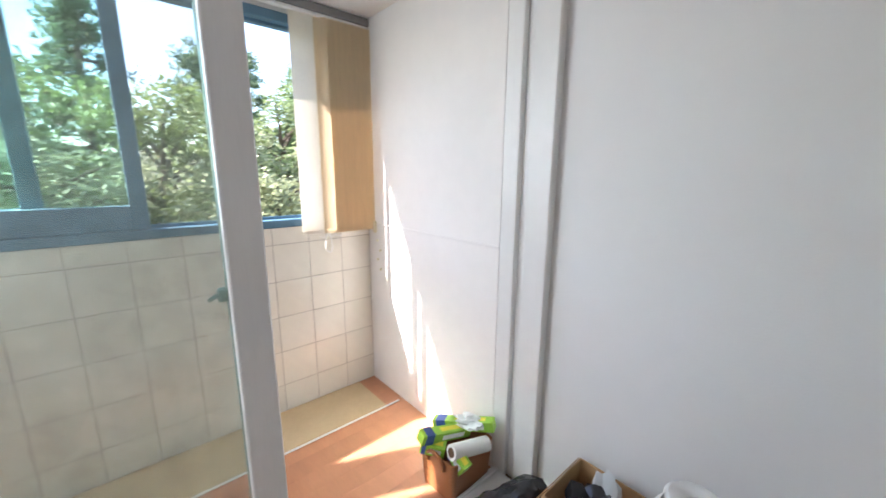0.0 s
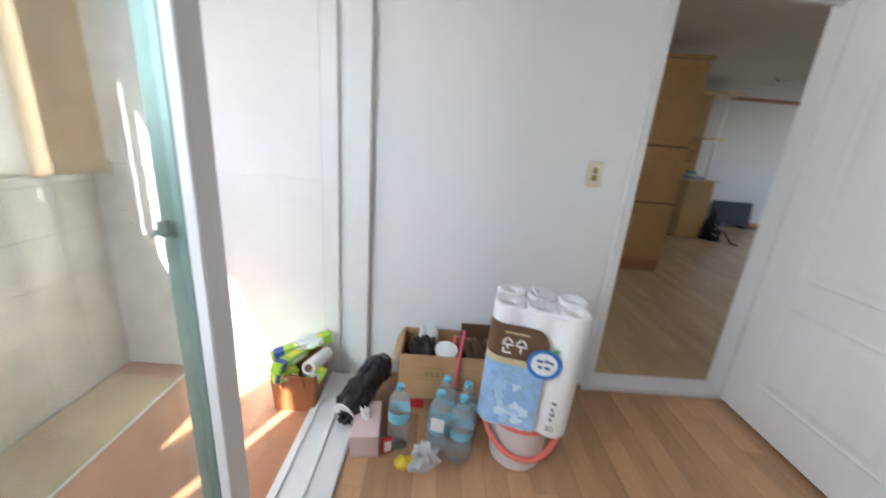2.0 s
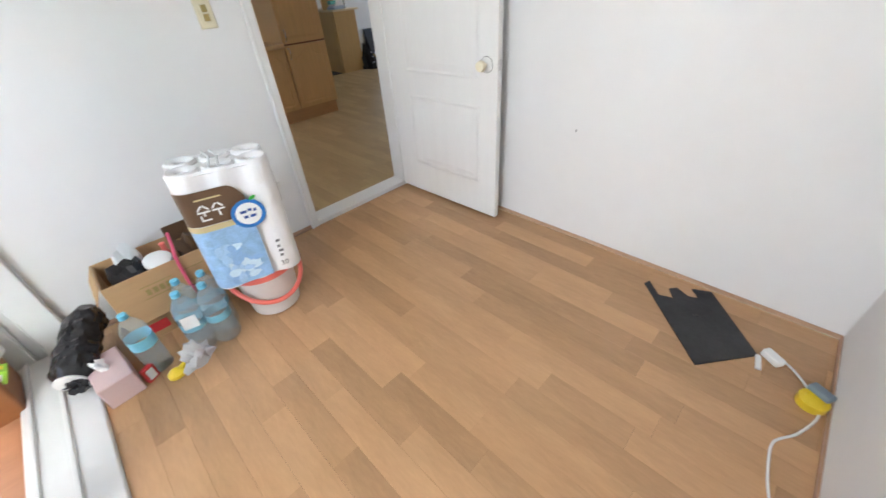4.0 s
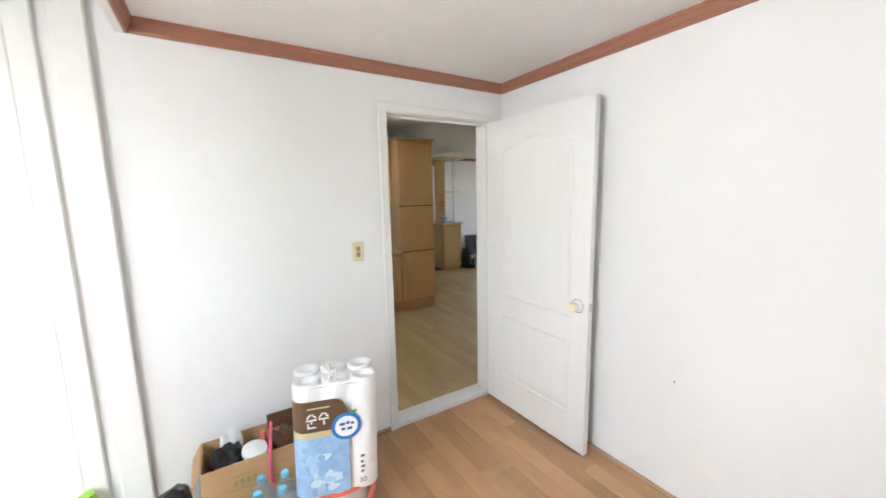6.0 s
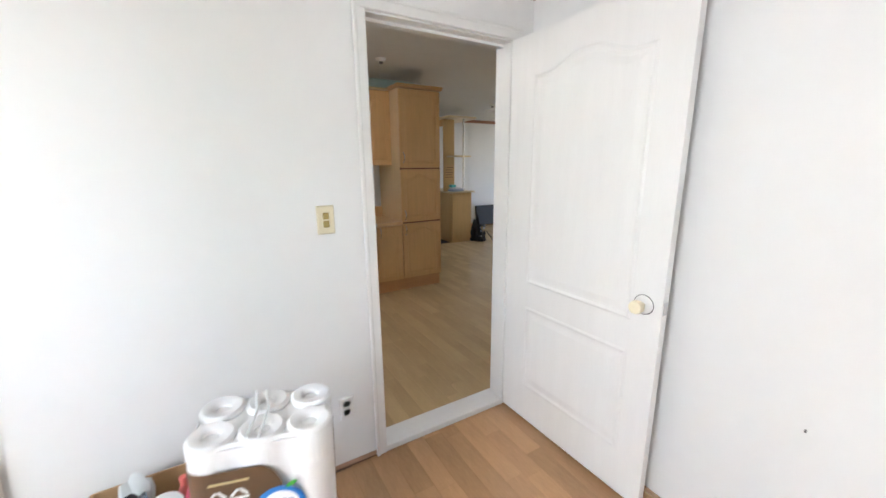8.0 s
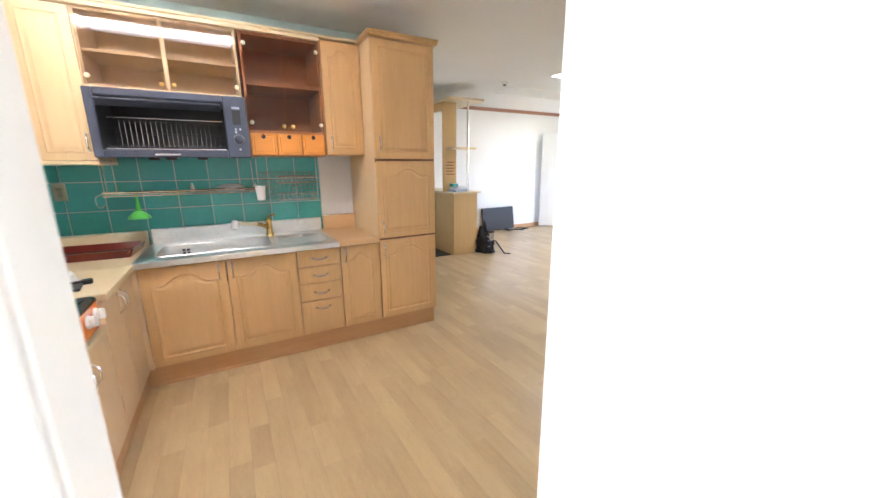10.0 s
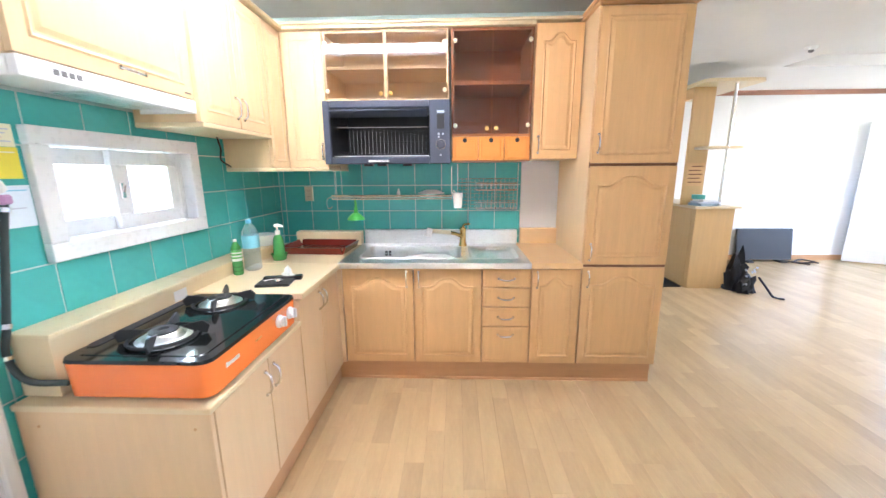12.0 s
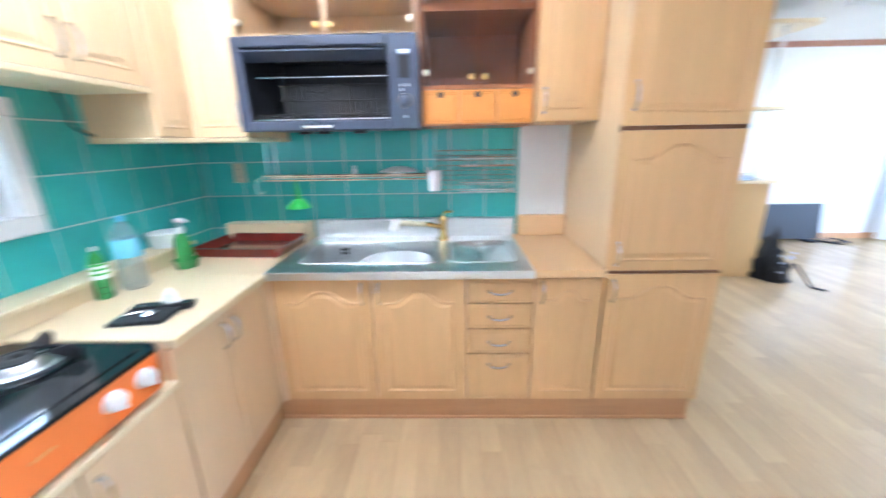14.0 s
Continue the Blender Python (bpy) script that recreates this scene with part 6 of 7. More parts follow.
solid("clear_bag", crumple((0.22, 1.735, 0.22), (0.075, 0.05, 0.16), 33), M_TUB, "cloudy plastic bag in the carton", "bag", smooth=True)
solid("rubbish_bag", crumple((0.47, 1.68, 0.19), (0.09, 0.09, 0.18), 35), M_PBROWN, "dark brown bundle in the carton", "bag", smooth=True)
solid("jar", lathe(bmesh.new(), ((0.045, 0), (0.047, 0.1), (0.056, 0.103), (0.056, 0.118), (0.051, 0.121)), m=pose(0.305, 1.625, 0.225, 12, 4), seg=28), M_WHITEP, "white jar with a flat lid in the carton", "jar", smooth=True)
solid("spray_bottle", lathe(bmesh.new(), ((0.022, 0), (0.024, 0.1), (0.012, 0.125), (0.013, 0.155), (0.01, 0.158)), m=pose(0.36, 1.70, 0.2), seg=18), M_CORAL, "small bottle with an orange cap in the carton", "bottle", smooth=True)
part("back_card", rbox(bmesh.new(), (0.50, 1.79, 0.345), (0.22, 0.004, 0.08), 0, 0, -4), M_PBROWN, ct, "dark board standing behind")

# water bottles
G = "water bottles"
bottle((0.117, 1.345, 0), 0.315, 0.047, "water_bottle", "clear water bottle with a blue cap on the floor", M_PET, M_CAPB, M_LABELB, (0.46, 0.62), None, G)
for i in range(2):
    for j in range(2):
        bottle((0.295 + i * 0.094 + j * 0.024, 1.322 - i * 0.024 + j * 0.094, 0), 0.315, 0.0475, "water_bottle", "clear water bottle in a film-wrapped pack of four", M_PET, M_CAPB, M_LABELB, (0.40, 0.52), None, G)
sw = bmesh.new()
lp = rounded(-0.1, 0.1, -0.1, 0.1, 0.05)
rings = []
for z, k in ((0.004, 0.97), (0.02, 1.0), (0.20, 1.0), (0.235, 0.9), (0.255, 0.62)):
    rings.append([sw.verts.new(pose(0.354, 1.357, 0, 0, 0, -14) @ Vector((x * k * (1 + 0.02 * math.sin(i * 2.7 + z * 40)), y * k * (1 + 0.02 * math.cos(i * 1.9 + z * 30)), z))) for i, (x, y) in enumerate(lp)])
for a, b in zip(rings, rings[1:]):
    for i in range(len(lp)):
        sw.faces.new((a[i], a[(i + 1) % len(lp)], b[(i + 1) % len(lp)], b[i]))
f = solid("shrink_film", sw, M_FILM, "crinkled clear film round the pack of four bottles", "film", smooth=True)
f.visible_shadow = False
solid("price_tag", rbox(bmesh.new(), (0.285, 1.269, 0.185), (0.058, 0.002, 0.058), -14, 0, -6), M_PAPER, "white tag stuck on the bottle pack", "tag")
solid("clear_bag", crumple((0.24, 1.255, 0.0), (0.08, 0.07, 0.10), 41), M_BAGC, "crumpled clear plastic bag beside the bottles", "bag", smooth=True).visible_shadow = False
st = thing("steel_tin", (0.175, 1.265, 0), "small patterned tin with red print", "tin")
part("side", rbox(bmesh.new(), (0.075, 1.30, 0.035), (0.05, 0.02, 0.07), 30, 0.002), M_RED, st)
part("face", rbox(bmesh.new(), (0.08, 1.291, 0.035), (0.03, 0.004, 0.05), 30, 0.001), M_PAPER, st)
yt = thing("yellow_squeezer", (0.15, 1.235, 0), "yellow plastic squeezer on the floor", "squeezer")
part("body", lathe(bmesh.new(), ((0.026, 0), (0.033, 0.008), (0.031, 0.022), (0.018, 0.033), (0.008, 0.042), (0.002, 0.044)), at=(0.15, 1.235, 0), seg=20), M_YEL, yt, "", True)
part("lug", rod(bmesh.new(), (0.175, 1.245, 0.02), (0.20, 1.255, 0.035), 0.014, 0.006), M_YEL, yt)
tx = thing("tissue_box", (-0.027, 1.369, 0), "pink tissue box with a tissue pulled out", "tissue box")
part("box", rbox(bmesh.new(), (-0.027, 1.369, 0.055), (0.12, 0.22, 0.11), 6, 0.004), M_PINK, tx)
bm = crumple((0, 0, 0), (0.035, 0.02, 0.06), 51)
for v in bm.verts:
    v.co.x *= 0.5 + v.co.z * 12
bm.transform(pose(-0.03, 1.37, 0.108, 0, -15, 30))
part("tissue", bm, M_PAPER, tx, "white tissue", True)

# black-wrapped tube lying on the track
tbm = thing("wrapped_tube", (-0.12, 1.56, 0.03), "black bin bag wrapped round a long roll", "bag")
ax0, ax1 = Vector((-0.135, 1.395, 0.108)), Vector((0.0, 1.71, 0.19))
dirn = (ax1 - ax0).normalized()
bm = bmesh.new()
n, ring_n = 44, 40
q = dirn.to_track_quat("Z", "Y").to_matrix()
rings = []
for i in range(n):
    t = i / (n - 1)
    c = ax0.lerp(ax1, t)
    ring = []
    for k in range(ring_n):
        a = 2 * math.pi * k / ring_n
        r = 0.068 + 0.012 * noise.noise(Vector((math.cos(a) * 1.6, math.sin(a) * 1.6, t * 2.5))) + 0.004 * abs(math.sin(a * 5 + t * 3)) + 0.016 * abs(noise.noise(Vector((math.cos(a) * 3.2 + 5, math.sin(a) * 3.2, t * 7)))) - 0.006
        r *= 1 - 0.45 * max(0, t - 0.85) / 0.15 - 0.25 * max(0, 0.08 - t) / 0.08
        ring.append(bm.verts.new(c + q @ Vector((r * math.cos(a), r * math.sin(a), 0))))
    rings.append(ring)
for a, b in zip(rings, rings[1:]):
    for k in range(ring_n):
        bm.faces.new((a[k], a[(k + 1) % ring_n], b[(k + 1) % ring_n], b[k]))
bm.faces.new(rings[0][::-1])
bm.faces.new(rings[-1])
part("bag", bm, M_BLACKF, tbm, "wrinkled black plastic", True)
mm = Matrix.Translation(ax0 - dirn * 0.006) @ dirn.to_track_quat("Z", "Y").to_matrix().to_4x4()
part("roll_end", lathe(bmesh.new(), ((0.052, 0), (0.052, 0.006)), m=mm, seg=28), M_WHITEP, tbm, "white end of the roll")
bm = crumple((0, 0, 0), (0.045, 0.05, 0.03), 61)
bm.transform(mm @ pose(-0.01, -0.02, 0.0, 180))
part("knot", bm, M_BLACKF, tbm, "twisted knot of the bag", True)

# leather basket with film and foil boxes
BM = pose(-0.412, 1.622, 0, 0, 0, 3)
bs = thing("storage_basket", (-0.412, 1.622, 0), "brown leatherette basket full of kitchen film boxes", "basket")


def on_basket(name, bm, material, label="", smooth=False):
    bm.transform(BM)
    return part(name, bm, material, bs, label, smooth)


bw, bd_, bh = 0.11, 0.135, 0.20
bm = bmesh.new()
o_lo, o_hi = rounded(-bw + 0.012, bw - 0.012, -bd_ + 0.012, bd_ - 0.012, 0.018, 4), rounded(-bw, bw, -bd_, bd_, 0.02, 4)
i_hi, i_lo = rounded(-bw + 0.006, bw - 0.006, -bd_ + 0.006, bd_ - 0.006, 0.016, 4), rounded(-bw + 0.018, bw - 0.018, -bd_ + 0.018, bd_ - 0.018, 0.014, 4)
rg = [[bm.verts.new((x, y, z)) for x, y in l] for l, z in ((o_lo, 0.002), (o_hi, bh), (i_hi, bh + 0.001), (i_lo, 0.01))]
for a, b in zip(rg, rg[1:]):
    for i in range(len(a)):
        bm.faces.new((a[i], a[(i + 1) % len(a)], b[(i + 1) % len(a)], b[i]))
bm.faces.new(rg[0][::-1])
bm.faces.new(rg[-1])
on_basket("basket_body", bm, M_LEATHER, "", True)
on_basket("handle", tube(bmesh.new(), curve_pts([(-0.05, -bd_ - 0.002, 0.15), (-0.045, -bd_ - 0.008, 0.195), (0.0, -bd_ - 0.008, 0.215), (0.045, -bd_ - 0.008, 0.195), (0.05, -bd_ - 0.002, 0.15)], 5), 0.009, 6), M_LEATHER, "stitched leatherette handle", True)
for x in (-0.05, 0.05):
    on_basket("rivet", lathe(bmesh.new(), ((0.005, 0), (0.004, 0.003)), m=pose(x, -bd_ - 0.008, 0.155, 90), seg=10), M_BRASS, "rivet")


BM = pose(-0.405, 1.615, 0.012, 0, 0, 20)              # how the contents lie


def carton_of_film(c, size, rot, label):
    b = thing("film_box", tuple(BM @ Vector(c)), label, "film box", "kitchen film boxes")
    m = BM @ pose(*c, *rot)
    for nm, cc, ss, mt in (("box", (0, 0, 0), size, M_LEAF), ("end_cap", (-size[0] * 0.36, 0, 0), (size[0] * 0.16, size[1] + 0.001, size[2] + 0.001), M_NAVY), ("print_panel", (size[0] * 0.12, 0, size[2] / 2), (size[0] * 0.5, size[1] * 0.5, 0.0012), M_YPAPER), ("print_panel", (size[0] * 0.12, -size[1] / 2, 0), (size[0] * 0.45, 0.0012, size[2] * 0.5), M_PAPER)):
        bm = rbox(bmesh.new(), cc, ss, 0, 0.0015 if nm == "box" else 0)
        bm.transform(m)
        part(nm, bm, mt, b)


carton_of_film((0.0, 0.07, 0.235), (0.30, 0.05, 0.05), (0, -12, 8), "green kitchen film box lying across the basket")
carton_of_film((-0.05, -0.02, 0.225), (0.27, 0.05, 0.05), (10, 14, 62), "green kitchen film box sticking out of the basket")
carton_of_film((-0.075, -0.085, 0.19), (0.11, 0.06, 0.05), (0, 10, 20), "blue and green packet in the basket")
carton_of_film((0.06, -0.095, 0.185), (0.09, 0.05, 0.06), (0, 30, -20), "lime green packet in the basket")
rl = thing("paper_roll", tuple(BM @ Vector((0.04, -0.03, 0.23))), "white roll of film with a brown core", "roll")
mm = BM @ pose(0.03, -0.115, 0.225, 78, 0, -28)
bm = lathe(bmesh.new(), ((0.021, 0.0), (0.033, 0.0), (0.034, 0.003), (0.034, 0.20), (0.02, 0.201)), seg=24)
bm.transform(mm @ Matrix.Rotation(math.pi, 4, "X") @ Matrix.Translation((0, 0, -0.0)))
part("film", bm, M_WHITEP, rl, "", True)
bm = lathe(bmesh.new(), ((0.0205, -0.002), (0.0208, 0.004), (0.001, 0.004)), seg=20)
bm.transform(mm @ Matrix.Rotation(math.pi, 4, "X"))
part("core", bm, M_PBROWN, rl, "brown cardboard core")
solid("clear_bag", (lambda b: (b.transform(BM @ Matrix.Translation((0.03, 0.06, 0.25))), b)[1])(crumple((0, 0, 0), (0.09, 0.05, 0.05), 71)), M_TUB, "cloudy plastic bag on top of the basket", "bag", smooth=True)

# switch, socket, flat bag, charger, tape
sw_ = thing("light_switch", (0.958, YD, 1.21), "cream two-rocker light switch on the wall", "light switch")
FS = lambda u, v, h: Vector((0.958 + u, YD - h, 1.214 + v))
part("plate", prism(bmesh.new(), rect(-0.036, 0.036, -0.06, 0.06), 0, 0.008, 0.004, FS), M_CREAMP, sw_)
part("surround", prism(bmesh.new(), rect(-0.016, 0.016, -0.036, 0.036), 0.0082, 0.0095, 0.001, FS), M_CREAMP, sw_)
for v in (-0.017, 0.017):
    part("rocker", prism(bmesh.new(), rect(-0.012, 0.012, v - 0.014, v + 0.014), 0.0096, 0.0135, 0.002, FS), M_CARDI, sw_, "olive rocker")
outlet("wall_socket", (0.985, YD, 0.30), lambda u, v, hh: Vector((0.985 + u, YD - hh, 0.318 + v)), M_WHITEP, "white double socket low on the wall")
solid("nail", rod(bmesh.new(), (XR, 0.56, 0.618), (XR - 0.008, 0.559, 0.612), 0.0022), M_IRON, "small dark nail in the bedroom wall", "nail")
vb = bmesh.new()
zs = [(1.92, 0.02), (1.57, -0.30), (1.775, -0.465), (2.055, -0.235), (2.02, -0.16), (1.97, -0.20), (1.955, -0.165), (1.985, -0.105), (1.955, -0.08), (1.90, -0.115), (1.88, -0.06), (1.955, 0.01)]
prism(vb, zs, 0.0012, 0.005, 0.002, lambda u, v, h: Vector((u, v, h + 0.0015 * math.sin(u * 40) * math.sin(v * 31) + 0.0015)))
solid("carrier_bag", vb, M_BLACKF, "black plastic carrier bag lying flat on the floor", "bag")
ch_ = thing("charger", (1.775, -0.50, 0), "white plug adapter with a white cable", "charger")
part("plug", rbox(bmesh.new(), (1.785, -0.505, 0.016), (0.07, 0.035, 0.03), 55, 0.005, seg=2), M_WHITEP, ch_)
part("stick", rbox(bmesh.new(), (1.735, -0.47, 0.008), (0.075, 0.018, 0.012), 10, 0.003), M_WHITEP, ch_)
part("cable", tube(bmesh.new(), curve_pts([(1.80, -0.525, 0.012), (1.78, -0.57, 0.006), (1.70, -0.63, 0.008), (1.62, -0.66, 0.005), (1.50, -0.62, 0.005), (1.42, -0.57, 0.005), (1.33, -0.57, 0.005), (1.22, -0.59, 0.005), (1.10, -0.64, 0.005), (0.98, -0.66, 0.005)], 8), 0.004, 8), M_WHITEP, ch_, "white cable", True)
tp = thing("tape_roll", (1.665, -0.635, 0), "yellow tape roll with a blue-grey scrubber on it", "tape")
part("roll", lathe(bmesh.new(), ((0.026, 0.001), (0.042, 0.0), (0.043, 0.002), (0.043, 0.03), (0.041, 0.032), (0.027, 0.032), (0.0255, 0.028)), at=(1.655, -0.635, 0), seg=28), M_YEL, tp, "", True)
part("scrubber", rbox(bmesh.new(), (1.685, -0.645, 0.045), (0.07, 0.04, 0.022), 60, 0.007, 8, seg=2), M_GREY, tp, "blue-grey scrubber")

# balcony: mat, drain, blind
solid("floor_mat", bx(BX + 0.01, -1.085, YB + 0.05, 1.665, 0.0, 0.012, bev=0.004), M_MAT, "long beige mat along the balcony wall", "mat")
solid("mat_edge", bx(-1.085, -1.073, YB + 0.05, 1.757, 0.0, 0.009, bev=0.003), M_PAPER, "thin white strip along the mat", "strip")
bl = thing("vertical_blind", (BX + 0.04, 1.64, 1.04), "tan vertical blind drawn aside in the window corner", "blind")
part("head_rail", bx(BX + 0.02, BX + 0.075, WY0, BY - 0.002, 2.215, 2.255, bev=0.003), M_PRINT, bl, "dark head rail")
part("head_rail", bx(BX + 0.03, BX + 0.062, WY0, BY - 0.003, 2.2, 2.2145, bev=0.002), M_WHITEP, bl)
for i in range(15):
    y = 1.475 + i * 0.02 if i else 1.405
    a = 33 if i else 4
    rnd = random.Random(i)
    m_ = pose(BX + 0.05, y, 1.63, 0, 0, 90 - a + rnd.uniform(-1, 1))
    bm = bmesh.new()
    hw = 0.045 if i else 0.062
    pts = [(-hw + 2 * hw * k / 6, 0.006 * (1 - ((k - 3) / 3) ** 2)) for k in range(7)]
    cols = [[bm.verts.new((u, v + d, z)) for z in (-0.57, 0.57)] for d in (0, 0.0012) for u, v in (pts if d == 0 else pts[::-1])]
    for k in range(len(cols)):
        c0, c1 = cols[k], cols[(k + 1) % len(cols)]
        bm.faces.new((c0[0], c1[0], c1[1], c0[1]))
    bm.transform(m_)
    slat = part("slat", bm, M_BLIND if i else M_SUNSLAT, bl, "" if i else "first slat, coloured white for the sun on it", True)
    part("weight", rbox(bmesh.new(), (BX + 0.05, y, 1.065), (0.07, 0.004, 0.02), 90 - a, 0.001), M_BLIND if i else M_SUNSLAT, slat)
part("chain", tube(bmesh.new(), [(BX + 0.09, 1.42 + 0.0245 * i, 1.05 - 0.012 * (i % 2)) for i in range(15)], 0.0025, 5), M_WHITEP, bl, "white linking chain")
part("cord_loop", tube(bmesh.new(), curve_pts([(BX + 0.09, 1.46, 1.06), (BX + 0.095, 1.45, 0.98), (BX + 0.095, 1.475, 0.95), (BX + 0.095, 1.49, 0.98), (BX + 0.09, 1.48, 1.06)], 6), 0.004, 6), M_WHITEP, bl, "white cord loop")
for i in range(4):
    part("cord_bead", lathe(bmesh.new(), ((0.003, 0), (0.009, 0.008), (0.003, 0.016)), at=(BX + 0.12 + 0.03 * (i % 2), BY - 0.015, 0.98 - 0.06 * i), seg=10), M_CREAMP, bl)
tie = thing("cord_cleat", (BX + 0.06, BY - 0.01, 1.0), "cream plastic cord cleat on the wall", "cleat")
part("block", rbox(bmesh.new(), (BX + 0.09, BY - 0.012, 1.07), (0.02, 0.022, 0.07), 0, 0.005), M_CREAMP, tie)

# ---- outside ----
M_EARTH = mat("hillside_earth", (0.07, 0.075, 0.035), 0.95, var=0.35, scale=0.6, bump=0.5, bscale=6)
M_BARK = mat("bark", (0.10, 0.075, 0.055), 0.9, var=0.25, scale=6, bump=0.6, bscale=20, stretch=(3, 3, 0.6))


def leaf_mat(name, c, rand=0.35):
    m = mat(name, c, 0.55, var=0.15, scale=1.2, rand=rand, island=True)
    return translucent(m, 0.4)


M_LEAF_G, M_LEAF_D, M_LEAF_Y, M_LEAF_L = leaf_mat("green_leaves", (0.20, 0.26, 0.095)), leaf_mat("dark_needles", (0.13, 0.20, 0.10)), leaf_mat("yellow_leaves", (0.60, 0.48, 0.10)), leaf_mat("light_leaves", (0.30, 0.33, 0.18))


def ground():
    bm = bmesh.new()
    xs = [-160 + i * 4 for i in range(40)] + [0 + i * 10 for i in range(17)]
    ys = [-160 + j * 8 for j in range(41)]
    grid = []
    for x in xs:
        row = []
        for y in ys:
            d = max(0, -x - 8)
            z = -3.2 + 0.16 * min(d, 40) + 0.25 * noise.noise(Vector((x * 0.15, y * 0.15, 0)))
            row.append(bm.verts.new((x, y, z)))
        grid.append(row)
    for a, b in zip(grid, grid[1:]):
        for j in range(len(ys) - 1):
            bm.faces.new((a[j], b[j], b[j + 1], a[j + 1]))
    return bm


setting("ground", ground(), M_EARTH, "brown earth hillside behind the house", "ground")


def tree(name, label, h, spread, leaf, seed, n_clump, per, size, conifer=False):
    rnd = random.Random(seed)
    t = thing(name, (0, 0, 0), label, "tree", "trees on the hillside")
    top = h * (0.95 if conifer else 0.7)
    part("trunk", tube(bmesh.new(), [(0.15 * math.sin(i * 1.3 + seed) * (i > 0), 0.12 * math.cos(i * 1.7 + seed) * (i > 0), top * i / 7) for i in range(8)], 0.05 * h ** 0.7, 10, [1.2, 1, 0.9, 0.78, 0.62, 0.46, 0.3, 0.12]), M_BARK, t, "", True)
    ends = []
    for i in range(22 if conifer else 16):
        z = h * ((0.12 + 0.8 * i / 22) if conifer else rnd.uniform(0.22, 0.66))
        a = i * 2.4 + rnd.uniform(-0.4, 0.4)
        r = spread * ((1.05 - z / h) if conifer else rnd.uniform(0.55, 1.0))
        rise = -0.1 * r if conifer else rnd.uniform(0.1, 0.35) * h
        p = [(0, 0, z), (r * 0.5 * math.cos(a), r * 0.5 * math.sin(a), z + rise * 0.6), (r * math.cos(a), r * math.sin(a), z + rise)]
        part("limb", tube(bmesh.new(), curve_pts(p, 4), 0.025 * h ** 0.6, 6, [1 - 0.1 * k for k in range(9)]), M_BARK, t, "", True)
        ends += [Vector(p[1]), Vector(p[2]), Vector(p[2]) * 0.75 + Vector(p[1]) * 0.25]
    vs, fs = [], []
    for c in range(n_clump):
        e = rnd.choice(ends) + Vector((rnd.gauss(0, 0.17), rnd.gauss(0, 0.17), rnd.gauss(0, 0.12))) * spread * (0.55 if conifer else 1.0)
        cr = spread * rnd.uniform(0.12, 0.26) * (0.8 if conifer else 1)
        for k in range(per):
            d = Vector((rnd.gauss(0, 1), rnd.gauss(0, 1), rnd.gauss(0, 0.7)))
            p = e + d.normalized() * cr * rnd.random() ** 0.5
            u = Vector((rnd.gauss(0, 1), rnd.gauss(0, 1), rnd.gauss(0, 0.6))).normalized()
            w = u.orthogonal().normalized()
            s = size * rnd.uniform(0.6, 1.3)
            b = len(vs)
            vs += [p - u * s, p - w * s * 0.5, p + u * s, p + w * s * 0.5]
            fs.append((b, b + 1, b + 2, b + 3))
    me = bpy.data.meshes.new("crown")
    me.from_pydata(vs, [], fs)
    me.materials.append(leaf)
    o = new("crown", me)
    o.parent = t
    tagged(o, kind="stuff")
    return t


def ground_z(x, y):
    return -3.2 + 0.16 * min(max(0, -x - 8), 40) - 0.2


P = [tree("broadleaf_tree", "tall green broadleaf tree on the hillside", 7.5, 2.6, M_LEAF_G, 1, 300, 36, 0.095),
     tree("pine_tree", "dark green pine tree on the hillside", 9.5, 2.4, M_LEAF_D, 2, 340, 36, 0.09, True),
     tree("autumn_tree", "tree with yellow autumn leaves outside the balcony", 5.4, 2.2, M_LEAF_Y, 3, 260, 36, 0.085),
     tree("light_tree", "pale green bushy tree on the hillside", 6.0, 2.3, M_LEAF_L, 4, 260, 36, 0.09)]
SPOTS = ((2, -8.0, 6.4, 10, 1.0), (2, -9.8, 8.6, 80, 1.05), (3, -8.6, 3.7, 40, 0.95), (0, -11.0, 1.6, 0, 1.05), (0, -12.5, 5.0, 120, 1.15), (1, -14.5, 3.2, 60, 1.1), (0, -13.5, 8.5, 200, 1.1), (1, -15.0, 7.0, 10, 1.15),
         (3, -9.4, -0.6, 150, 1.0), (0, -13.0, -2.0, 260, 1.2), (1, -16.5, 0.3, 30, 1.25), (0, -16.0, 11.0, 90, 1.25), (1, -18.5, 5.5, 170, 1.2), (0, -19.0, 9.0, 310, 1.3), (0, -11.8, 11.0, 15, 1.0), (1, -19.5, -2.5, 200, 1.3))
used = set()
for k, x, y, a, s in SPOTS:
    x, y = x * 1.22, 1 + (y - 1) * 1.22
    s *= 1.0 if k > 1 else 0.85
    m = pose(x, y, ground_z(x, y), 0, 0, a)
    if k not in used:
        used.add(k)
        P[k].matrix_basis = m @ Matrix.Scale(s, 4)
    else:
        c_ = copy_thing(P[k], m)
        c_.scale = (s, s, s)

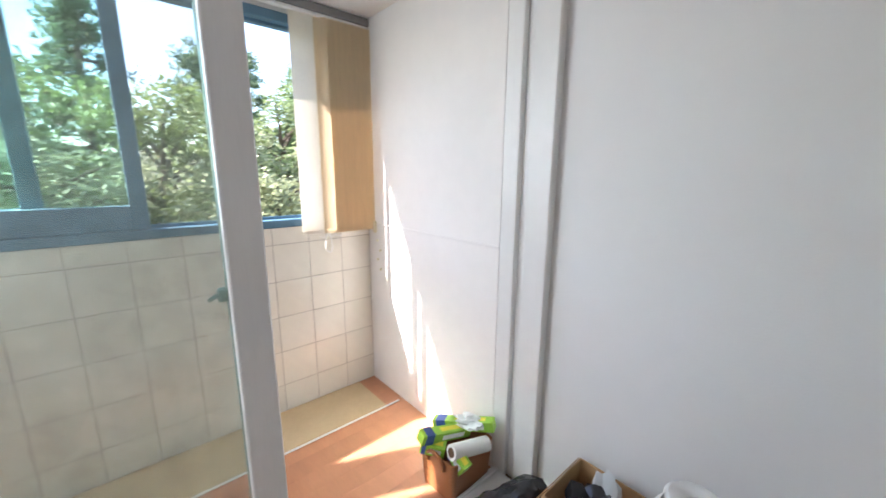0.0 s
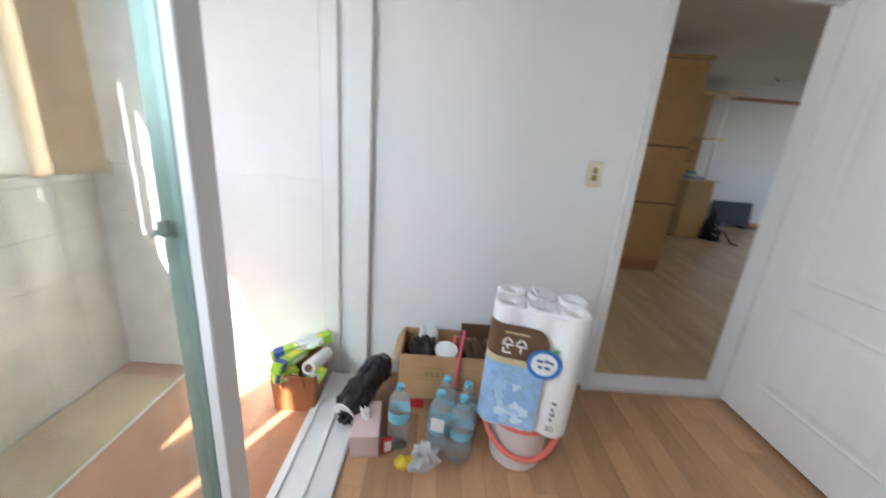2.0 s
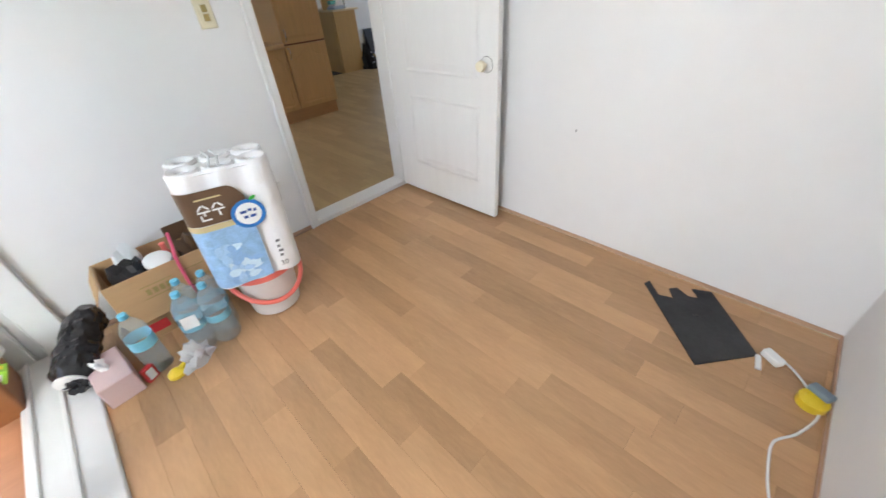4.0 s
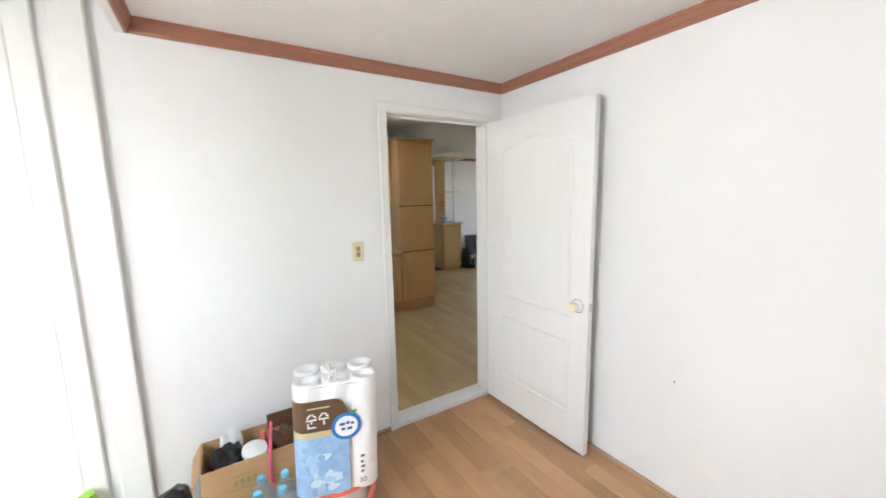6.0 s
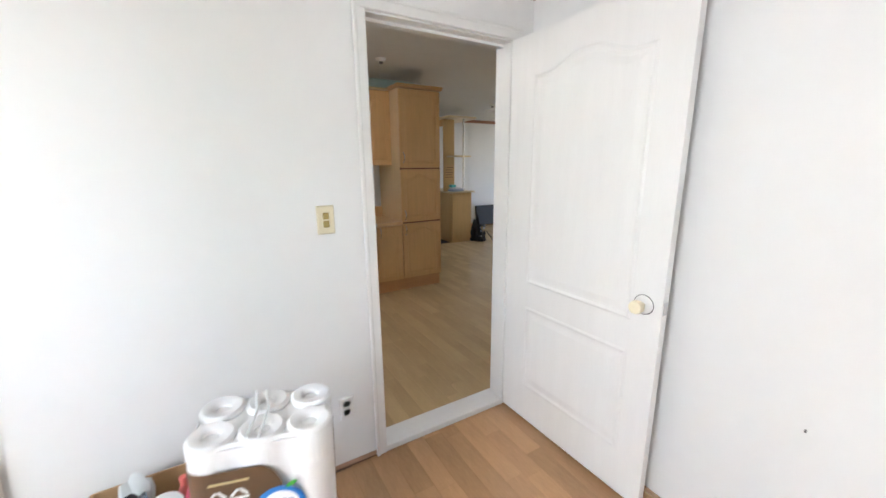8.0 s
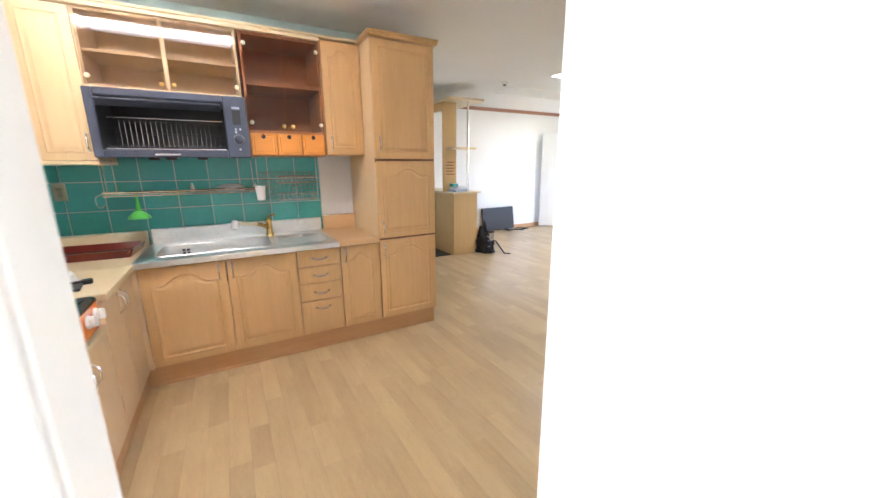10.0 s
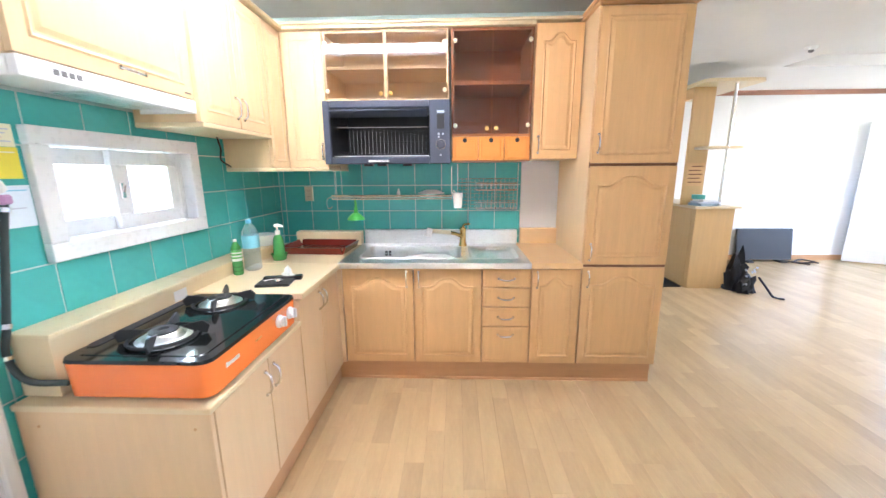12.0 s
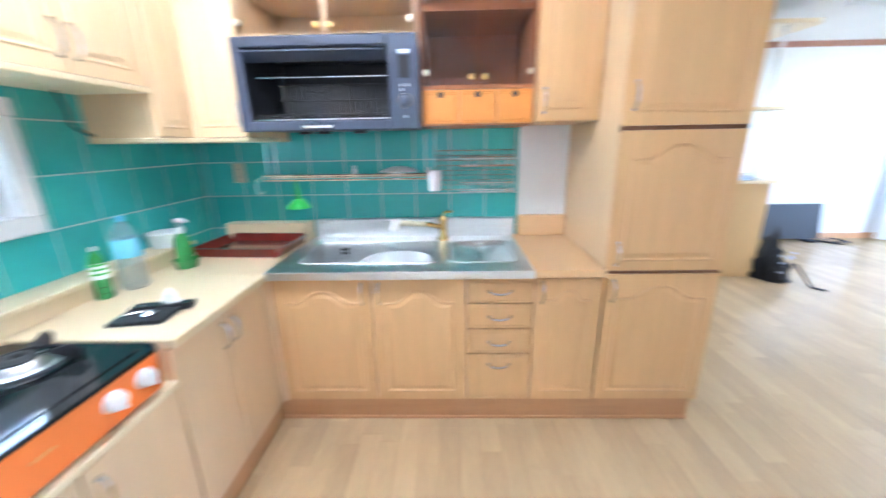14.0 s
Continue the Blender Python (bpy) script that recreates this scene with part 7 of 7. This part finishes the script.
# ---- tiles and planks ----
def pieces(name, cells, material, parent, limit=300, rest=None, label="", deep=0.0):
    """Boxes as objects of their own, the first ones up to the limit; those past it joined. Alike sizes share a mesh."""
    cache = {}
    k3 = PLACE.to_3x3()
    cells = [(tuple(PLACE @ Vector(c)), tuple(k3 @ Vector(s))) for c, s in cells]
    for i, (c, s) in enumerate(cells[:limit]):
        key = tuple(round(v, 3) for v in s)
        if key not in cache:
            bm = bmesh.new()
            bmesh.ops.create_cube(bm, size=1.0, matrix=Matrix.Diagonal((*s, 1)))
            cache[key] = bpy.data.meshes.new(name)
            bm.to_mesh(cache[key])
            bm.free()
            cache[key].materials.append(material)
        ob = new(name, cache[key])
        ob.parent = parent
        ob.location = c
    if len(cells) > limit:
        vs, fs = [], []
        for c, s in cells[limit:]:
            k = len(vs)
            vs += [(c[0] + a * s[0] / 2, c[1] + b * s[1] / 2, c[2] + d * s[2] / 2) for d in (-1, 1) for a, b in ((-1, -1), (1, -1), (1, 1), (-1, 1))]
            fs += [(k + 4, k + 5, k + 6, k + 7)] + [(k + j, k + (j + 1) % 4, k + 4 + (j + 1) % 4, k + 4 + j) for j in range(4)]
        me = bpy.data.meshes.new(name)
        me.from_pydata(vs, [], fs)
        me.materials.append(rest or material)
        ob = new("far_" + name, me)
        ob.parent = parent
        tagged(ob, kind="stuff")


def plank_cells(x0, x1, y0, y1, w, lengths, seed, along="y"):
    rnd = random.Random(seed)
    out = []
    u = x0 if along == "y" else y0
    ue, v0, v1 = (x1, y0, y1) if along == "y" else (y1, x0, x1)
    while u < ue - 0.002:
        du = min(w, ue - u)
        v = v0 - rnd.random() * 0.6
        while v < v1:
            n = rnd.choice(lengths)
            a, b = max(v, v0), min(v + n, v1)
            if b - a > 0.01:
                if along == "y":
                    out.append(((u + du / 2, (a + b) / 2, -0.003), (du - 0.0007, b - a - 0.0007, 0.006)))
                else:
                    out.append((((a + b) / 2, u + du / 2, -0.003), (b - a - 0.0007, du - 0.0007, 0.006)))
            v += n
        u += du
    return out


def by_name(n):
    return bpy.data.objects[n]


LEN = (0.32, 0.45, 0.6, 0.9)
PLACE = Matrix.Identity(4)
pieces("plank", plank_cells(-0.094, XR - 0.006, YB, YD - 0.012, 0.098, LEN, 3), M_VINYL_B, by_name("floor_bedroom"), 300)
PLACE = KITCHEN
kc = plank_cells(KX, LX, YQ + 0.012, LY, 0.098, LEN, 5)
kc.sort(key=lambda q: (q[0][0] - 1.7) ** 2 + (q[0][1] - 3.0) ** 2)
pieces("plank", kc, M_VINYL, by_name("floor_kitchen"), 300, M_VINYL_R)
PLACE = Matrix.Identity(4)
pieces("plank", plank_cells(BX, -0.33, YB, BY, 0.11, (0.5, 0.8), 7, "y"), M_BALFLOOR, by_name("floor_balcony"), 300)


def tile_cells(axis, at, u0, u1, v0, v1, uo, vo, s, sv, gap, thick, skip=None):
    """Wall tiles on a grid whose joints pass through (uo, vo), cut at the borders."""
    out = []
    for i in range(math.floor((u0 - uo) / s), math.ceil((u1 - uo) / s)):
        for j in range(math.floor((v0 - vo) / sv), math.ceil((v1 - vo) / sv)):
            a, b = max(u0, uo + i * s) + gap / 2, min(u1, uo + (i + 1) * s) - gap / 2
            c, d = max(v0, vo + j * sv) + gap / 2, min(v1, vo + (j + 1) * sv) - gap / 2
            if b - a < 0.01 or d - c < 0.01:
                continue
            cells = [(a, b, c, d)]
            if skip:
                p, q, r, t = skip
                if a < q and b > p and c < t and d > r:
                    cells = [k for k in ((a, min(b, p), c, d), (max(a, q), b, c, d), (max(a, p), min(b, q), c, min(d, r)), (max(a, p), min(b, q), max(c, t), d)) if k[1] - k[0] > 0.012 and k[3] - k[2] > 0.012]
            for a, b, c, d in cells:
                m = ((a + b) / 2, (c + d) / 2)
                if axis == "x":
                    out.append(((at, m[0], m[1]), (thick, b - a, d - c)))
                else:
                    out.append(((m[0], at, m[1]), (b - a, thick, d - c)))
    return out


pieces("tile", tile_cells("x", BX - 0.006, YB, BY, 0.0, WZ0 - 0.03, BY, 0.80, 0.2, 0.21, 0.004, 0.012), M_WTILE, by_name("wall_balcony_low"))
PLACE = KITCHEN
pieces("tile", tile_cells("x", KX - 0.006, 2.855, KY, 0.0, 1.66, 3.105, 1.09, 0.206, 0.2, 0.0065, 0.012, (3.10, 3.87, 1.11, 1.54)), M_TEAL, by_name("wall_kitchen_window"))
pieces("tile", tile_cells("y", KY + 0.006, KX, 2.20, 0.72, 1.52, 0.934, 1.09, 0.2125, 0.2, 0.0065, 0.012), M_TEAL, by_name("wall_sink"))
